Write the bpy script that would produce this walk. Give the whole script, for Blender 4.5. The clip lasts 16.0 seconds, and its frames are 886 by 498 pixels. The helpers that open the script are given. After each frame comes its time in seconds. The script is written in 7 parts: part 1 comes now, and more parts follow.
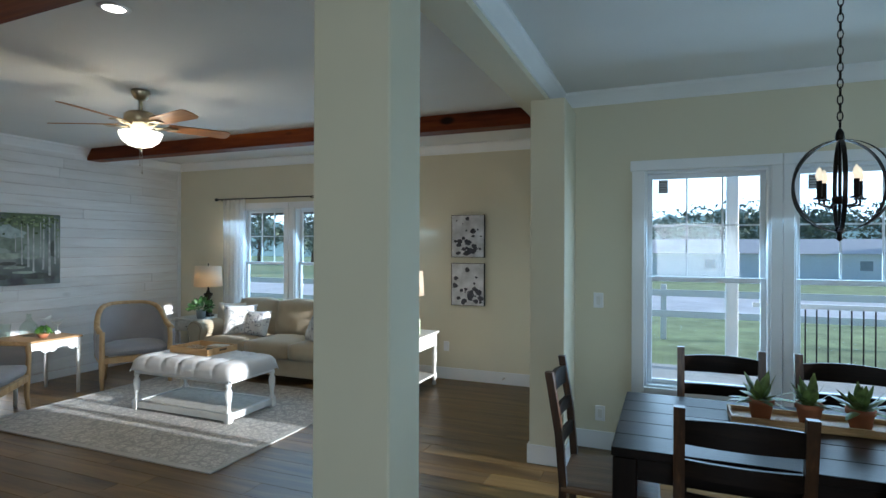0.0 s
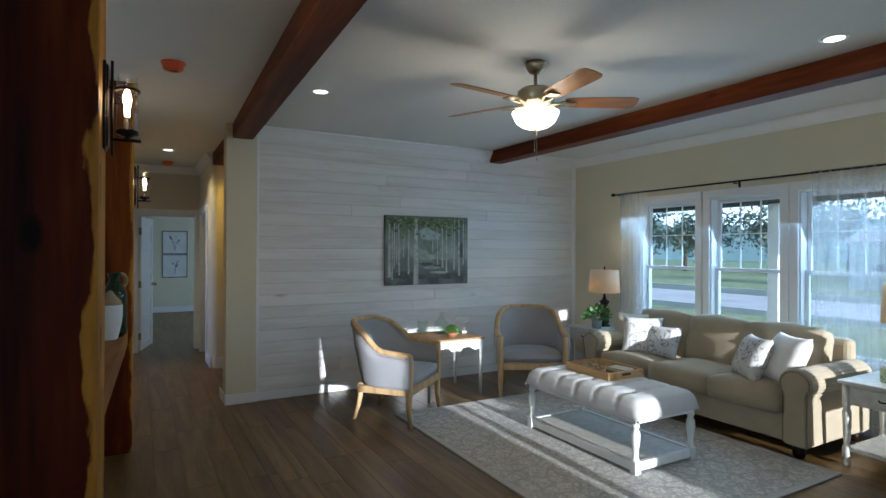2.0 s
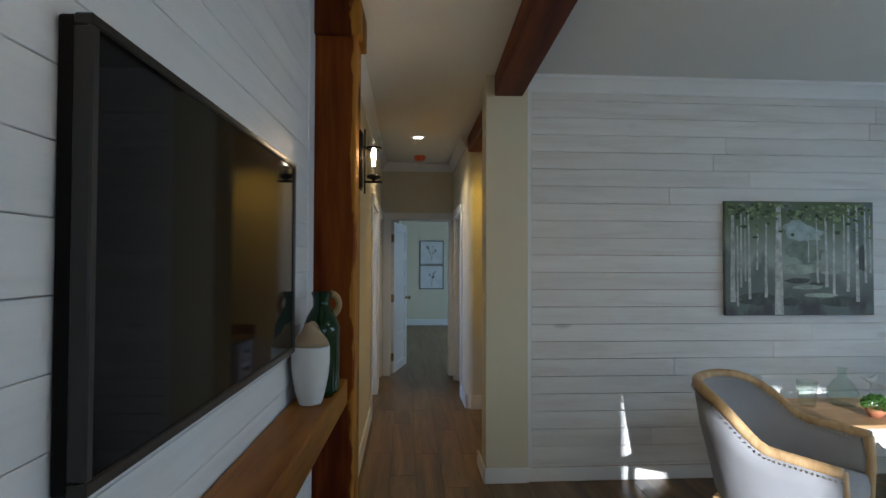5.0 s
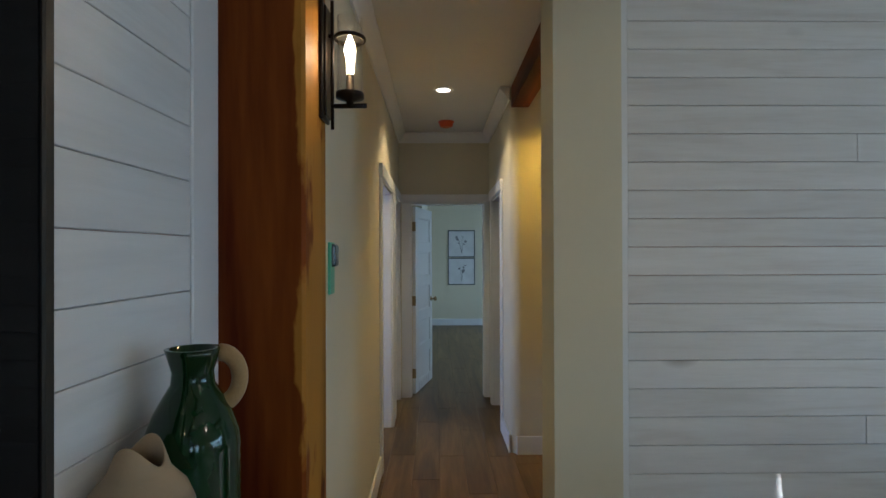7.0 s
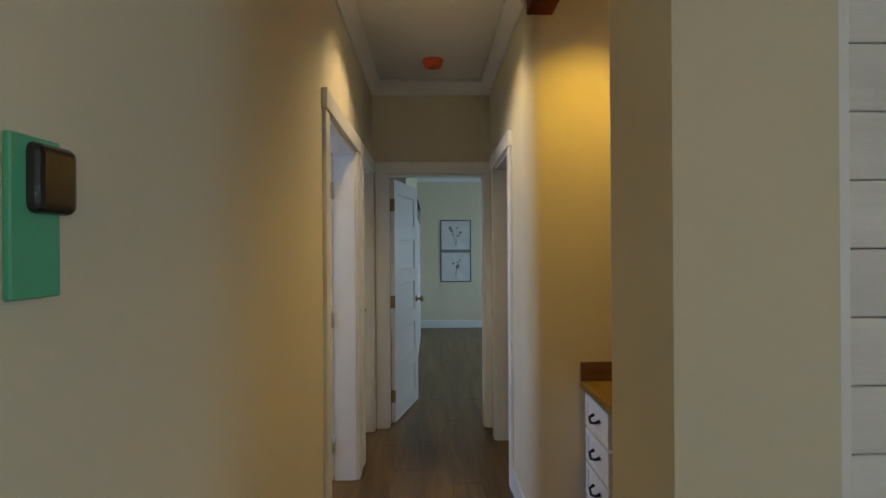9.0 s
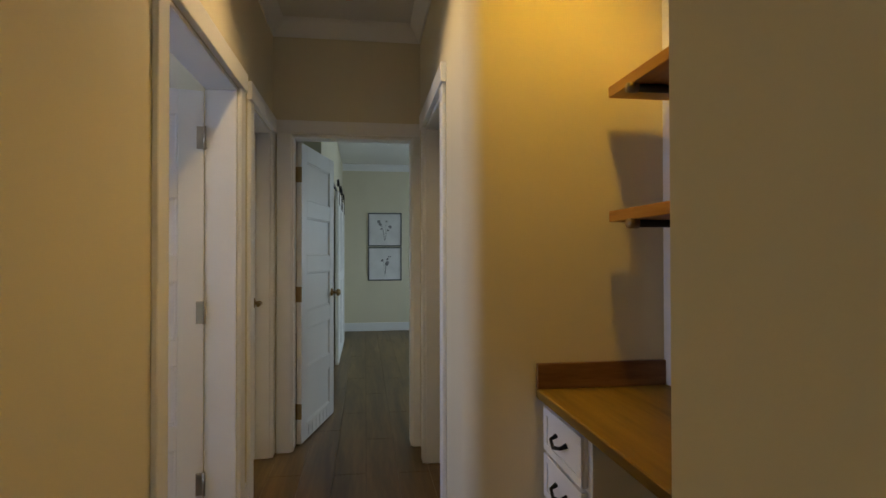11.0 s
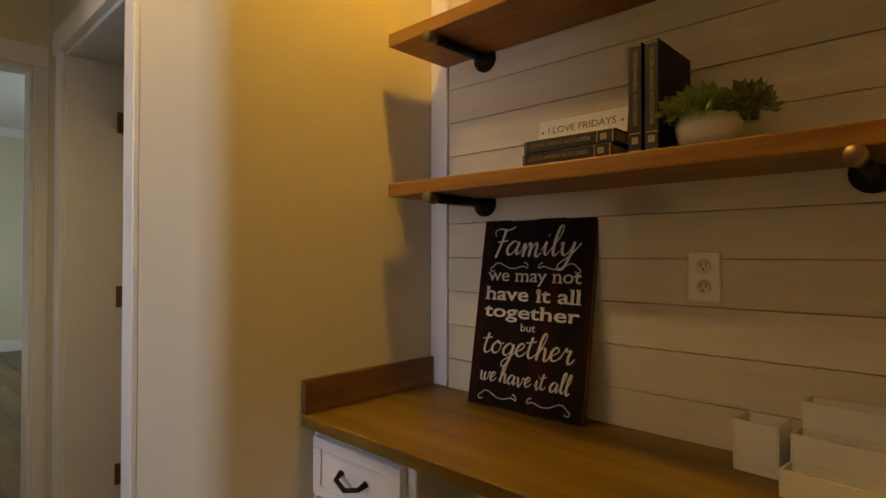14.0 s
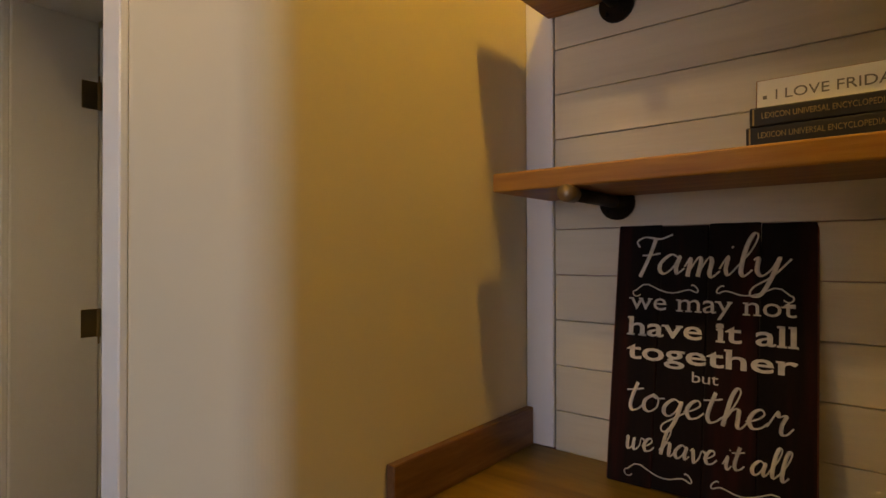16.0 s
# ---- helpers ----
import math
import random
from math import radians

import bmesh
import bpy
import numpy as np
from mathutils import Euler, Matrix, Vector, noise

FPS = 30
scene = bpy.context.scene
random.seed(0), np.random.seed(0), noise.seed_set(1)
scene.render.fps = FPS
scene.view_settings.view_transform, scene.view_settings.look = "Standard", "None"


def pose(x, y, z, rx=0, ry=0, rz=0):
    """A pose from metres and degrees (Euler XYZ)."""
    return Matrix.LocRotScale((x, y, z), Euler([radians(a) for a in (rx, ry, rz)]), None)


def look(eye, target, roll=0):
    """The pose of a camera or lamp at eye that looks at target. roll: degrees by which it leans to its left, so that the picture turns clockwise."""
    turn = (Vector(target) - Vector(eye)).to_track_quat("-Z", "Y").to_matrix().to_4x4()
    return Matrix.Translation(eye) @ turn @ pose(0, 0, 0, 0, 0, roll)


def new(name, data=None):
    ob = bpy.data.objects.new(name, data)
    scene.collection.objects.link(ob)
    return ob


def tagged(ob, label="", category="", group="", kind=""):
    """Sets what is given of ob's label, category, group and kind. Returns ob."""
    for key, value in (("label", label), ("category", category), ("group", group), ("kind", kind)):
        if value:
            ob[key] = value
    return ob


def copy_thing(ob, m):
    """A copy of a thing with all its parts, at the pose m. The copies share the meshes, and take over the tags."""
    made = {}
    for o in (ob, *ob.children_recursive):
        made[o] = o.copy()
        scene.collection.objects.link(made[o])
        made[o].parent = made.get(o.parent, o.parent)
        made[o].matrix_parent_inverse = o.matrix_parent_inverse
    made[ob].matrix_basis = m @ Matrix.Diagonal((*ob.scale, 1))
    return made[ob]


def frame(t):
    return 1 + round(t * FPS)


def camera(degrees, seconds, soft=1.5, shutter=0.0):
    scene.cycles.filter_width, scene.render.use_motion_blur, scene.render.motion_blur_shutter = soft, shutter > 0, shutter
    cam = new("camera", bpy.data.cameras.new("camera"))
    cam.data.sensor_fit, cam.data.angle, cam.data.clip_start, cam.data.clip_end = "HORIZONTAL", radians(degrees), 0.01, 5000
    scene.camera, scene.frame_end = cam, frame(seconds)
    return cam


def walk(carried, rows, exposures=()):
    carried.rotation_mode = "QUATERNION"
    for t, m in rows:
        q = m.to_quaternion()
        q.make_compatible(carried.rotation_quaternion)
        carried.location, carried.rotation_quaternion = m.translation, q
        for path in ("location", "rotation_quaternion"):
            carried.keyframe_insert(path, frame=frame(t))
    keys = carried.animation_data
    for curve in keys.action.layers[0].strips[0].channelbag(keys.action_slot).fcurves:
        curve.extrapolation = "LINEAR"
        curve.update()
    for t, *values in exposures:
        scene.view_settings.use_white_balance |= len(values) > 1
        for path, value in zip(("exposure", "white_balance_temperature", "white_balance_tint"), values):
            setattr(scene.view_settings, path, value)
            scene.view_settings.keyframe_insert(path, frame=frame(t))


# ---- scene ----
cam = camera(77.7, 16.0)
PATH = [
    (0, (0.092, 0.043, 1.525), (-0.666, 1.893, 1.521), 0.2),
    (0.5, (-0.082, 0.246, 1.513), (-1.166, 1.927, 1.51), 0.2),
    (1, (-0.34, 0.47, 1.53), (-1.704, 1.932, 1.524), 0.2),
    (1.5, (-0.555, 0.67, 1.508), (-2.134, 1.897, 1.507), 0.2),
    (2, (-0.816, 0.805, 1.502), (-2.564, 1.776, 1.505), 0.2),
    (2.5, (-1.14, 0.895, 1.514), (-3.007, 1.614, 1.518), 0.1),
    (3, (-1.45, 0.973, 1.514), (-3.384, 1.481, 1.517), 0.0),
    (3.5, (-1.776, 1.015, 1.523), (-3.742, 1.382, 1.526), 0.0),
    (4, (-2.129, 1.023, 1.517), (-4.114, 1.269, 1.518), 0.0),
    (4.2, (-2.263, 1.022, 1.49), (-4.252, 1.233, 1.502), 0.0),
    (6.3, (-3.723, 1.058, 1.463), (-5.722, 1.121, 1.483), -0.0),
    (6.5, (-3.862, 1.073, 1.48), (-5.862, 1.121, 1.49), -0.2),
    (7, (-4.215, 1.071, 1.495), (-6.215, 1.096, 1.505), -0.2),
    (7.5, (-4.554, 1.087, 1.485), (-6.554, 1.104, 1.493), -0.2),
    (8, (-4.917, 1.084, 1.472), (-6.917, 1.11, 1.477), -0.3),
    (10.5, (-6.183, 1.276, 1.253), (-8.178, 1.423, 1.269), -0.1),
    (11, (-6.314, 1.265, 1.233), (-8.294, 1.545, 1.256), -0.1),
    (11.5, (-6.435, 1.24, 1.237), (-8.383, 1.695, 1.257), -0.1),
    (12, (-6.546, 1.197, 1.232), (-8.437, 1.847, 1.252), -0.1),
    (12.5, (-6.634, 1.16, 1.234), (-8.437, 2.025, 1.254), -0.1),
    (13, (-6.744, 1.113, 1.233), (-8.419, 2.206, 1.254), 0.0),
    (13.5, (-6.85, 1.078, 1.219), (-8.37, 2.377, 1.241), 0.0),
    (14, (-6.955, 1.053, 1.178), (-8.325, 2.51, 1.201), 0.1),
    (14.5, (-7.086, 1.067, 1.16), (-8.368, 2.602, 1.179), 0.1),
    (15, (-7.233, 1.08, 1.153), (-8.443, 2.672, 1.171), 0.0),
    (15.5, (-7.404, 1.102, 1.181), (-8.59, 2.713, 1.19), -0.0),
    (16, (-7.55, 1.168, 1.222), (-8.812, 2.72, 1.24), -0.1),
]
# the clip's camera evens out its white balance as it leaves the daylight
TINT = [(0.0, 0.85, 5700, 8), (1.5, 0.76, 5620, 8), (4.0, 0.86, 5650, 8), (7.0, 0.97, 5650, 8), (8.0, 1.05, 5900, 8), (10.5, 0.92, 6850, 11), (12.5, 1.08, 7800, 14), (14.5, 1.12, 8350, 16), (16.0, 1.03, 8250, 16)]
walk(cam, [(t, look(eye, target, roll)) for t, eye, target, roll in PATH], TINT)

# ---- world, sun and large lights ----
LAMPS = 0.36   # all lamps against the daylight
SUN_ELEV, SUN_AZ = 9.0, 0.5   # degrees above the horizon; turn of its way from -x towards +y
world = bpy.data.worlds.new("world")
scene.world = world
world.use_nodes = True
wn = world.node_tree.nodes
sky = wn.new("ShaderNodeTexSky")
sky.sky_type, sky.sun_disc = "NISHITA", False
sky.ozone_density, sky.dust_density = 4.0, 0.4
sky.sun_elevation, sky.sun_rotation = radians(SUN_ELEV), radians(90)
world.node_tree.links.new(sky.outputs[0], wn["Background"].inputs[0])
wn["Background"].inputs[1].default_value = 0.15


def lamp(name, kind, m, energy, colour, **more):
    data = bpy.data.lights.new(name, kind)
    data.energy, data.color = energy * (1.0 if kind == "SUN" else LAMPS), colour
    ob = new(name, data)
    ob.matrix_world = m
    for key, value in more.items():
        if key == "size":
            data.shadow_soft_size = value
        if key == "angle":
            data.angle = value
        if key == "spot":
            data.spot_size, data.spot_blend = value
        if key == "area":
            data.shape, data.size, data.size_y = "RECTANGLE", value[0], value[1]
    return ob


sun_way = Vector((-math.cos(radians(SUN_AZ)), math.sin(radians(SUN_AZ)), -math.tan(radians(SUN_ELEV)))).normalized()
lamp("sun", "SUN", Matrix.Translation((8, 0, 6)) @ sun_way.to_track_quat("-Z", "Y").to_matrix().to_4x4(), 5.0, (1.0, 0.96, 0.9), angle=radians(0.5))
COOL = (0.50, 0.77, 1.0)
lamp("living_sky", "AREA", look((-4.0, 6.2, 1.4), (-4.0, 0, -2.4)), 80, COOL, area=(3.2, 1.2))
lamp("dining_sky", "AREA", look((0.9, 4.6, 1.3), (0.9, 0, -1.2)), 58, COOL, area=(2.0, 1.5))
lamp("east_sky", "AREA", look((2.95, 3.3, 1.2), (0, 3.3, 0.3)), 42, COOL, area=(1.6, 1.9))
# added fill from behind the camera, brightens the column's near face
lamp("column_fill", "AREA", look((0.6, -3.0, 1.5), (-0.4, 2.0, 0.2)), 78, (0.82, 0.93, 0.98), area=(1.5, 1.1))
lamp("bedroom_sky", "AREA", look((-12.8, 3.95, 1.5), (-12.8, 0, 0.9)), 48, (0.6, 0.8, 1.0), area=(1.6, 1.2))
lamp("bath_sky", "AREA", look((-8.2, -1.7, 1.5), (-8.2, 2, 1.0)), 40, (0.5, 0.62, 1.0), area=(0.8, 1.0))

# ---- mesh helpers ----


def bx(bm, x0, x1, y0, y1, z0, z1, b=0.0, seg=1):
    """A box between two corners, with its edges rounded by b."""
    t = bmesh.new()
    bmesh.ops.create_cube(t, size=1)
    for v in t.verts:
        v.co = Vector((x0 + (v.co.x + 0.5) * (x1 - x0), y0 + (v.co.y + 0.5) * (y1 - y0), z0 + (v.co.z + 0.5) * (z1 - z0)))
    if b:
        bmesh.ops.bevel(t, geom=t.edges[:], offset=b, segments=seg, profile=0.5, affect="EDGES")
    return join(bm, t)


def join(bm, t, m=None):
    """Adds the bmesh t to bm, moved by m."""
    if m is not None:
        bmesh.ops.transform(t, matrix=m, verts=t.verts[:])
    me = bpy.data.meshes.new("tmp")
    t.to_mesh(me)
    t.free()
    bm.from_mesh(me)
    bpy.data.meshes.remove(me)
    return bm


def lathe(bm, profile, seg=20, at=(0, 0, 0), axis="z"):
    """Turns a profile of (radius, height) round an axis."""
    t = bmesh.new()
    rings = []
    for r, h in profile:
        rings.append([t.verts.new((r * math.cos(a), r * math.sin(a), h)) for a in (2 * math.pi * k / seg for k in range(seg))])
    for lo, hi in zip(rings, rings[1:]):
        for k in range(seg):
            t.faces.new((lo[k], lo[(k + 1) % seg], hi[(k + 1) % seg], hi[k]))
    for ring, flip in ((rings[0], True), (rings[-1], False)):
        if (ring[0].co - ring[seg // 2].co).length > 1e-4:
            t.faces.new(ring[::-1] if flip else ring)
    bmesh.ops.remove_doubles(t, verts=t.verts[:], dist=1e-5)
    m = Matrix.Translation(at)
    if axis == "x":
        m = m @ pose(0, 0, 0, 0, 90, 0)
    if axis == "y":
        m = m @ pose(0, 0, 0, -90, 0, 0)
    bmesh.ops.recalc_face_normals(t, faces=t.faces[:])
    for f in t.faces:
        f.smooth = True
    return join(bm, t, m)


def tube(bm, pts, r, seg=8, closed=False):
    """A round rod of radius r (or one radius a point) along the points."""
    t = bmesh.new()
    pts = [Vector(p) for p in pts]
    n, rings, up = len(pts), [], None
    for k, p in enumerate(pts):
        a = pts[(k - 1) % n] if (k or closed) else p
        c = pts[(k + 1) % n] if (k < n - 1 or closed) else p
        d = (c - a).normalized()
        if up is None:
            up = d.orthogonal().normalized()
        up = (up - d * up.dot(d)).normalized()
        side = d.cross(up)
        rr = r[k] if isinstance(r, (list, tuple)) else r
        rings.append([t.verts.new(p + rr * (math.cos(w) * up + math.sin(w) * side)) for w in (2 * math.pi * j / seg for j in range(seg))])
    pairs = list(zip(rings, rings[1:])) + ([(rings[-1], rings[0])] if closed else [])
    for lo, hi in pairs:
        for j in range(seg):
            t.faces.new((lo[j], lo[(j + 1) % seg], hi[(j + 1) % seg], hi[j]))
    if not closed:
        t.faces.new(rings[0][::-1])
        t.faces.new(rings[-1])
    bmesh.ops.recalc_face_normals(t, faces=t.faces[:])
    for f in t.faces:
        f.smooth = True
    return join(bm, t)


def prism(bm, outline, depth, m=None, b=0.0):
    """An outline in x and y raised by depth in z."""
    t = bmesh.new()
    lo = [t.verts.new((x, y, 0)) for x, y in outline]
    hi = [t.verts.new((x, y, depth)) for x, y in outline]
    n = len(lo)
    t.faces.new(lo[::-1])
    t.faces.new(hi)
    for k in range(n):
        t.faces.new((lo[k], lo[(k + 1) % n], hi[(k + 1) % n], hi[k]))
    bmesh.ops.recalc_face_normals(t, faces=t.faces[:])
    if b:
        bmesh.ops.bevel(t, geom=t.edges[:], offset=b, segments=2, affect="EDGES")
    return join(bm, t, m)


def soft(bm, x0, x1, y0, y1, z0, z1, r, puff=0.0, cuts=6, wob=0.0):
    """A stuffed cushion: a rounded box whose faces swell by puff, with slight creases."""
    t = bmesh.new()
    bmesh.ops.create_cube(t, size=2)
    bmesh.ops.subdivide_edges(t, edges=t.edges[:], cuts=cuts, use_grid_fill=True)
    hx, hy, hz = (x1 - x0) / 2, (y1 - y0) / 2, (z1 - z0) / 2
    c = Vector(((x0 + x1) / 2, (y0 + y1) / 2, (z0 + z1) / 2))
    for v in t.verts:
        u = v.co.copy()
        inner = Vector((u.x * (hx - r), u.y * (hy - r), u.z * (hz - r)))
        out = Vector((u.x ** 5, u.y ** 5, u.z ** 5)).normalized()
        swell = Vector(((1 - u.y * u.y) * (1 - u.z * u.z) * u.x ** 3, (1 - u.x * u.x) * (1 - u.z * u.z) * u.y ** 3, (1 - u.x * u.x) * (1 - u.y * u.y) * u.z ** 3)) * puff
        p = inner + out * r + swell
        v.co = c + p + (out * wob * noise.noise((c + p) * 9) if wob else Vector())
    for f in t.faces:
        f.smooth = True
    return join(bm, t)


def part(name, bm, material, parent=None, label="", smooth=False):
    """One bmesh as one mesh object, under a thing or a part."""
    me = bpy.data.meshes.new(name)
    if smooth:
        for f in bm.faces:
            f.smooth = True
    bm.to_mesh(me)
    bm.free()
    me.materials.append(material)
    ob = new(name, me)
    if parent is not None:
        ob.parent = parent
    if label:
        ob["label"] = label
    return ob


def piece(name, me, parent, m):
    """One more object on a mesh that alike pieces share."""
    ob = new(name, me)
    ob.parent, ob.matrix_basis = parent, m
    return ob


def thing(name, label, category, m=None, group=""):
    ob = new(name)
    ob.empty_display_size = 0.1
    if m is not None:
        ob.matrix_basis = m
    return tagged(ob, label, category, group)


def fixed(name, bm, material, label):
    return tagged(part(name, bm, material), label, kind="structure")


# ---- materials ----


def links(mat):
    return mat.node_tree.nodes, mat.node_tree.links


def base(name, rough=0.5, metal=0.0, spec=0.5):
    mat = bpy.data.materials.new(name)
    mat.use_nodes = True
    p = mat.node_tree.nodes["Principled BSDF"]
    p.inputs["Roughness"].default_value, p.inputs["Metallic"].default_value = rough, metal
    p.inputs["Specular IOR Level"].default_value = spec
    return mat, p


def rgba(c):
    return (*c, 1.0)


def plain(name, c, rough=0.5, metal=0.0, var=0.06, scale=6.0, bump=0.02, fine=120.0, spec=0.5, rnd=0.0):
    """Paint, metal, plastic or glaze: soft mottling at one scale and grain at a finer one."""
    mat, p = base(name, rough, metal, spec)
    n, l = links(mat)
    co = n.new("ShaderNodeTexCoord")
    big = n.new("ShaderNodeTexNoise")
    big.inputs["Scale"].default_value, big.inputs["Detail"].default_value = scale, 4
    l.new(co.outputs["Object"], big.inputs["Vector"])
    ramp = n.new("ShaderNodeValToRGB")
    ramp.color_ramp.elements[0].position, ramp.color_ramp.elements[1].position = 0.3, 0.7
    ramp.color_ramp.elements[0].color = rgba([v * (1 - var) for v in c])
    ramp.color_ramp.elements[1].color = rgba([min(1, v * (1 + var)) for v in c])
    l.new(big.outputs["Fac"], ramp.inputs[0])
    last = ramp.outputs[0]
    if rnd:
        info, hsv, mr = n.new("ShaderNodeObjectInfo"), n.new("ShaderNodeHueSaturation"), n.new("ShaderNodeMapRange")
        mr.inputs["To Min"].default_value, mr.inputs["To Max"].default_value = 1 - rnd, 1 + rnd
        l.new(info.outputs["Random"], mr.inputs["Value"])
        l.new(mr.outputs[0], hsv.inputs["Value"])
        l.new(last, hsv.inputs["Color"])
        last = hsv.outputs[0]
    l.new(last, p.inputs["Base Color"])
    if bump:
        small, bp = n.new("ShaderNodeTexNoise"), n.new("ShaderNodeBump")
        small.inputs["Scale"].default_value, small.inputs["Detail"].default_value = fine, 3
        bp.inputs["Strength"].default_value, bp.inputs["Distance"].default_value = 0.4, bump * 0.05
        l.new(co.outputs["Object"], small.inputs["Vector"])
        l.new(small.outputs["Fac"], bp.inputs["Height"])
        l.new(bp.outputs[0], p.inputs["Normal"])
    return mat


def wood(name, dark, mid, light, axis="x", rough=0.5, grain=14.0, rnd=0.0, knots=0.0, bump=0.3, spec=0.4, wash=0.0, sap=None):
    """Timber with its grain along one axis of the piece: bands, fine fibres, and knots where asked for."""
    mat, p = base(name, rough, 0, spec)
    n, l = links(mat)
    co, mp = n.new("ShaderNodeTexCoord"), n.new("ShaderNodeMapping")
    k = {"x": (0.09, 1, 1), "y": (1, 0.09, 1), "z": (1, 1, 0.09)}[axis]
    mp.inputs["Scale"].default_value = k
    add, info, mul = n.new("ShaderNodeVectorMath"), n.new("ShaderNodeObjectInfo"), n.new("ShaderNodeVectorMath")
    mul.operation = "SCALE"
    mul.inputs[0].default_value = (17.0, 23.0, 31.0)
    l.new(info.outputs["Random"], mul.inputs["Scale"])
    l.new(co.outputs["Object"], add.inputs[0])
    l.new(mul.outputs[0], add.inputs[1])
    l.new(add.outputs[0], mp.inputs["Vector"])
    a, f = n.new("ShaderNodeTexNoise"), n.new("ShaderNodeTexNoise")
    a.inputs["Scale"].default_value, a.inputs["Detail"].default_value, a.inputs["Distortion"].default_value = grain, 5, 1.2
    f.inputs["Scale"].default_value, f.inputs["Detail"].default_value = grain * 9, 3
    l.new(mp.outputs[0], a.inputs["Vector"])
    l.new(mp.outputs[0], f.inputs["Vector"])
    ramp = n.new("ShaderNodeValToRGB")
    e = ramp.color_ramp.elements
    e[0].position, e[0].color = 0.28, rgba(dark)
    e[1].position, e[1].color = 0.74, rgba(light)
    m = e.new(0.5)
    m.color = rgba(mid)
    mixf = n.new("ShaderNodeMath")
    mixf.operation, mixf.inputs[1].default_value = "MULTIPLY_ADD", 0.3
    sub = n.new("ShaderNodeMath")
    sub.operation, sub.inputs[1].default_value = "SUBTRACT", 0.15
    l.new(f.outputs["Fac"], mixf.inputs[0])
    l.new(a.outputs["Fac"], mixf.inputs[2])
    l.new(mixf.outputs[0], sub.inputs[0])
    l.new(sub.outputs[0], ramp.inputs[0])
    last = ramp.outputs[0]
    if sap:
        # pale sapwood along one long edge, with a wavy border to the heartwood
        at, pale0, pale1 = sap
        sep, wv, wm = n.new("ShaderNodeSeparateXYZ"), n.new("ShaderNodeTexNoise"), n.new("ShaderNodeMapping")
        wm.inputs["Scale"].default_value = (1, 1, 0.4)
        l.new(add.outputs[0], wm.inputs["Vector"])
        l.new(wm.outputs[0], wv.inputs["Vector"])
        wv.inputs["Scale"].default_value, wv.inputs["Detail"].default_value = 9, 6
        l.new(co.outputs["Object"], sep.inputs[0])
        off, edge, sr, sm = n.new("ShaderNodeMath"), n.new("ShaderNodeMapRange"), n.new("ShaderNodeValToRGB"), n.new("ShaderNodeMix")
        off.operation, off.inputs[1].default_value = "MULTIPLY_ADD", 0.16
        l.new(wv.outputs["Fac"], off.inputs[0])
        l.new(sep.outputs["Y"], off.inputs[2])
        edge.inputs["From Min"].default_value, edge.inputs["From Max"].default_value = at + 0.076, at + 0.086
        l.new(off.outputs[0], edge.inputs["Value"])
        sr.color_ramp.elements[0].position, sr.color_ramp.elements[0].color = 0.32, rgba(pale0)
        sr.color_ramp.elements[1].position, sr.color_ramp.elements[1].color = 0.62, rgba(pale1)
        l.new(sub.outputs[0], sr.inputs[0])
        sm.data_type = "RGBA"
        l.new(edge.outputs[0], sm.inputs["Factor"])
        l.new(last, sm.inputs["A"])
        l.new(sr.outputs[0], sm.inputs["B"])
        last = sm.outputs["Result"]
    if knots:
        v, kr, mx = n.new("ShaderNodeTexVoronoi"), n.new("ShaderNodeValToRGB"), n.new("ShaderNodeMix")
        km = n.new("ShaderNodeMapping")
        km.inputs["Scale"].default_value = {"x": (0.5, 1, 1), "y": (1, 0.5, 1), "z": (1, 1, 0.5)}[axis]
        l.new(add.outputs[0], km.inputs["Vector"])
        l.new(km.outputs[0], v.inputs["Vector"])
        v.inputs["Scale"].default_value = knots
        kr.color_ramp.elements[0].position, kr.color_ramp.elements[0].color = (0.05 if wash else 0.10), (1, 1, 1, 1)
        kr.color_ramp.elements[1].position, kr.color_ramp.elements[1].color = (0.11 if wash else 0.17), (0, 0, 0, 1)
        l.new(v.outputs["Distance"], kr.inputs[0])
        mx.data_type = "RGBA"
        l.new(kr.outputs[0], mx.inputs["Factor"])
        l.new(last, mx.inputs["A"])
        mx.inputs["B"].default_value = rgba([v2 * 0.3 for v2 in dark] if not wash else [v2 * wash for v2 in dark])
        last = mx.outputs["Result"]
    if rnd:
        hsv, mr = n.new("ShaderNodeHueSaturation"), n.new("ShaderNodeMapRange")
        mr.inputs["To Min"].default_value, mr.inputs["To Max"].default_value = 1 - rnd, 1 + rnd
        l.new(info.outputs["Random"], mr.inputs["Value"])
        l.new(mr.outputs[0], hsv.inputs["Value"])
        l.new(last, hsv.inputs["Color"])
        last = hsv.outputs[0]
    l.new(last, p.inputs["Base Color"])
    bp = n.new("ShaderNodeBump")
    bp.inputs["Strength"].default_value, bp.inputs["Distance"].default_value = bump, 0.004
    l.new(f.outputs["Fac"], bp.inputs["Height"])
    l.new(bp.outputs[0], p.inputs["Normal"])
    return mat


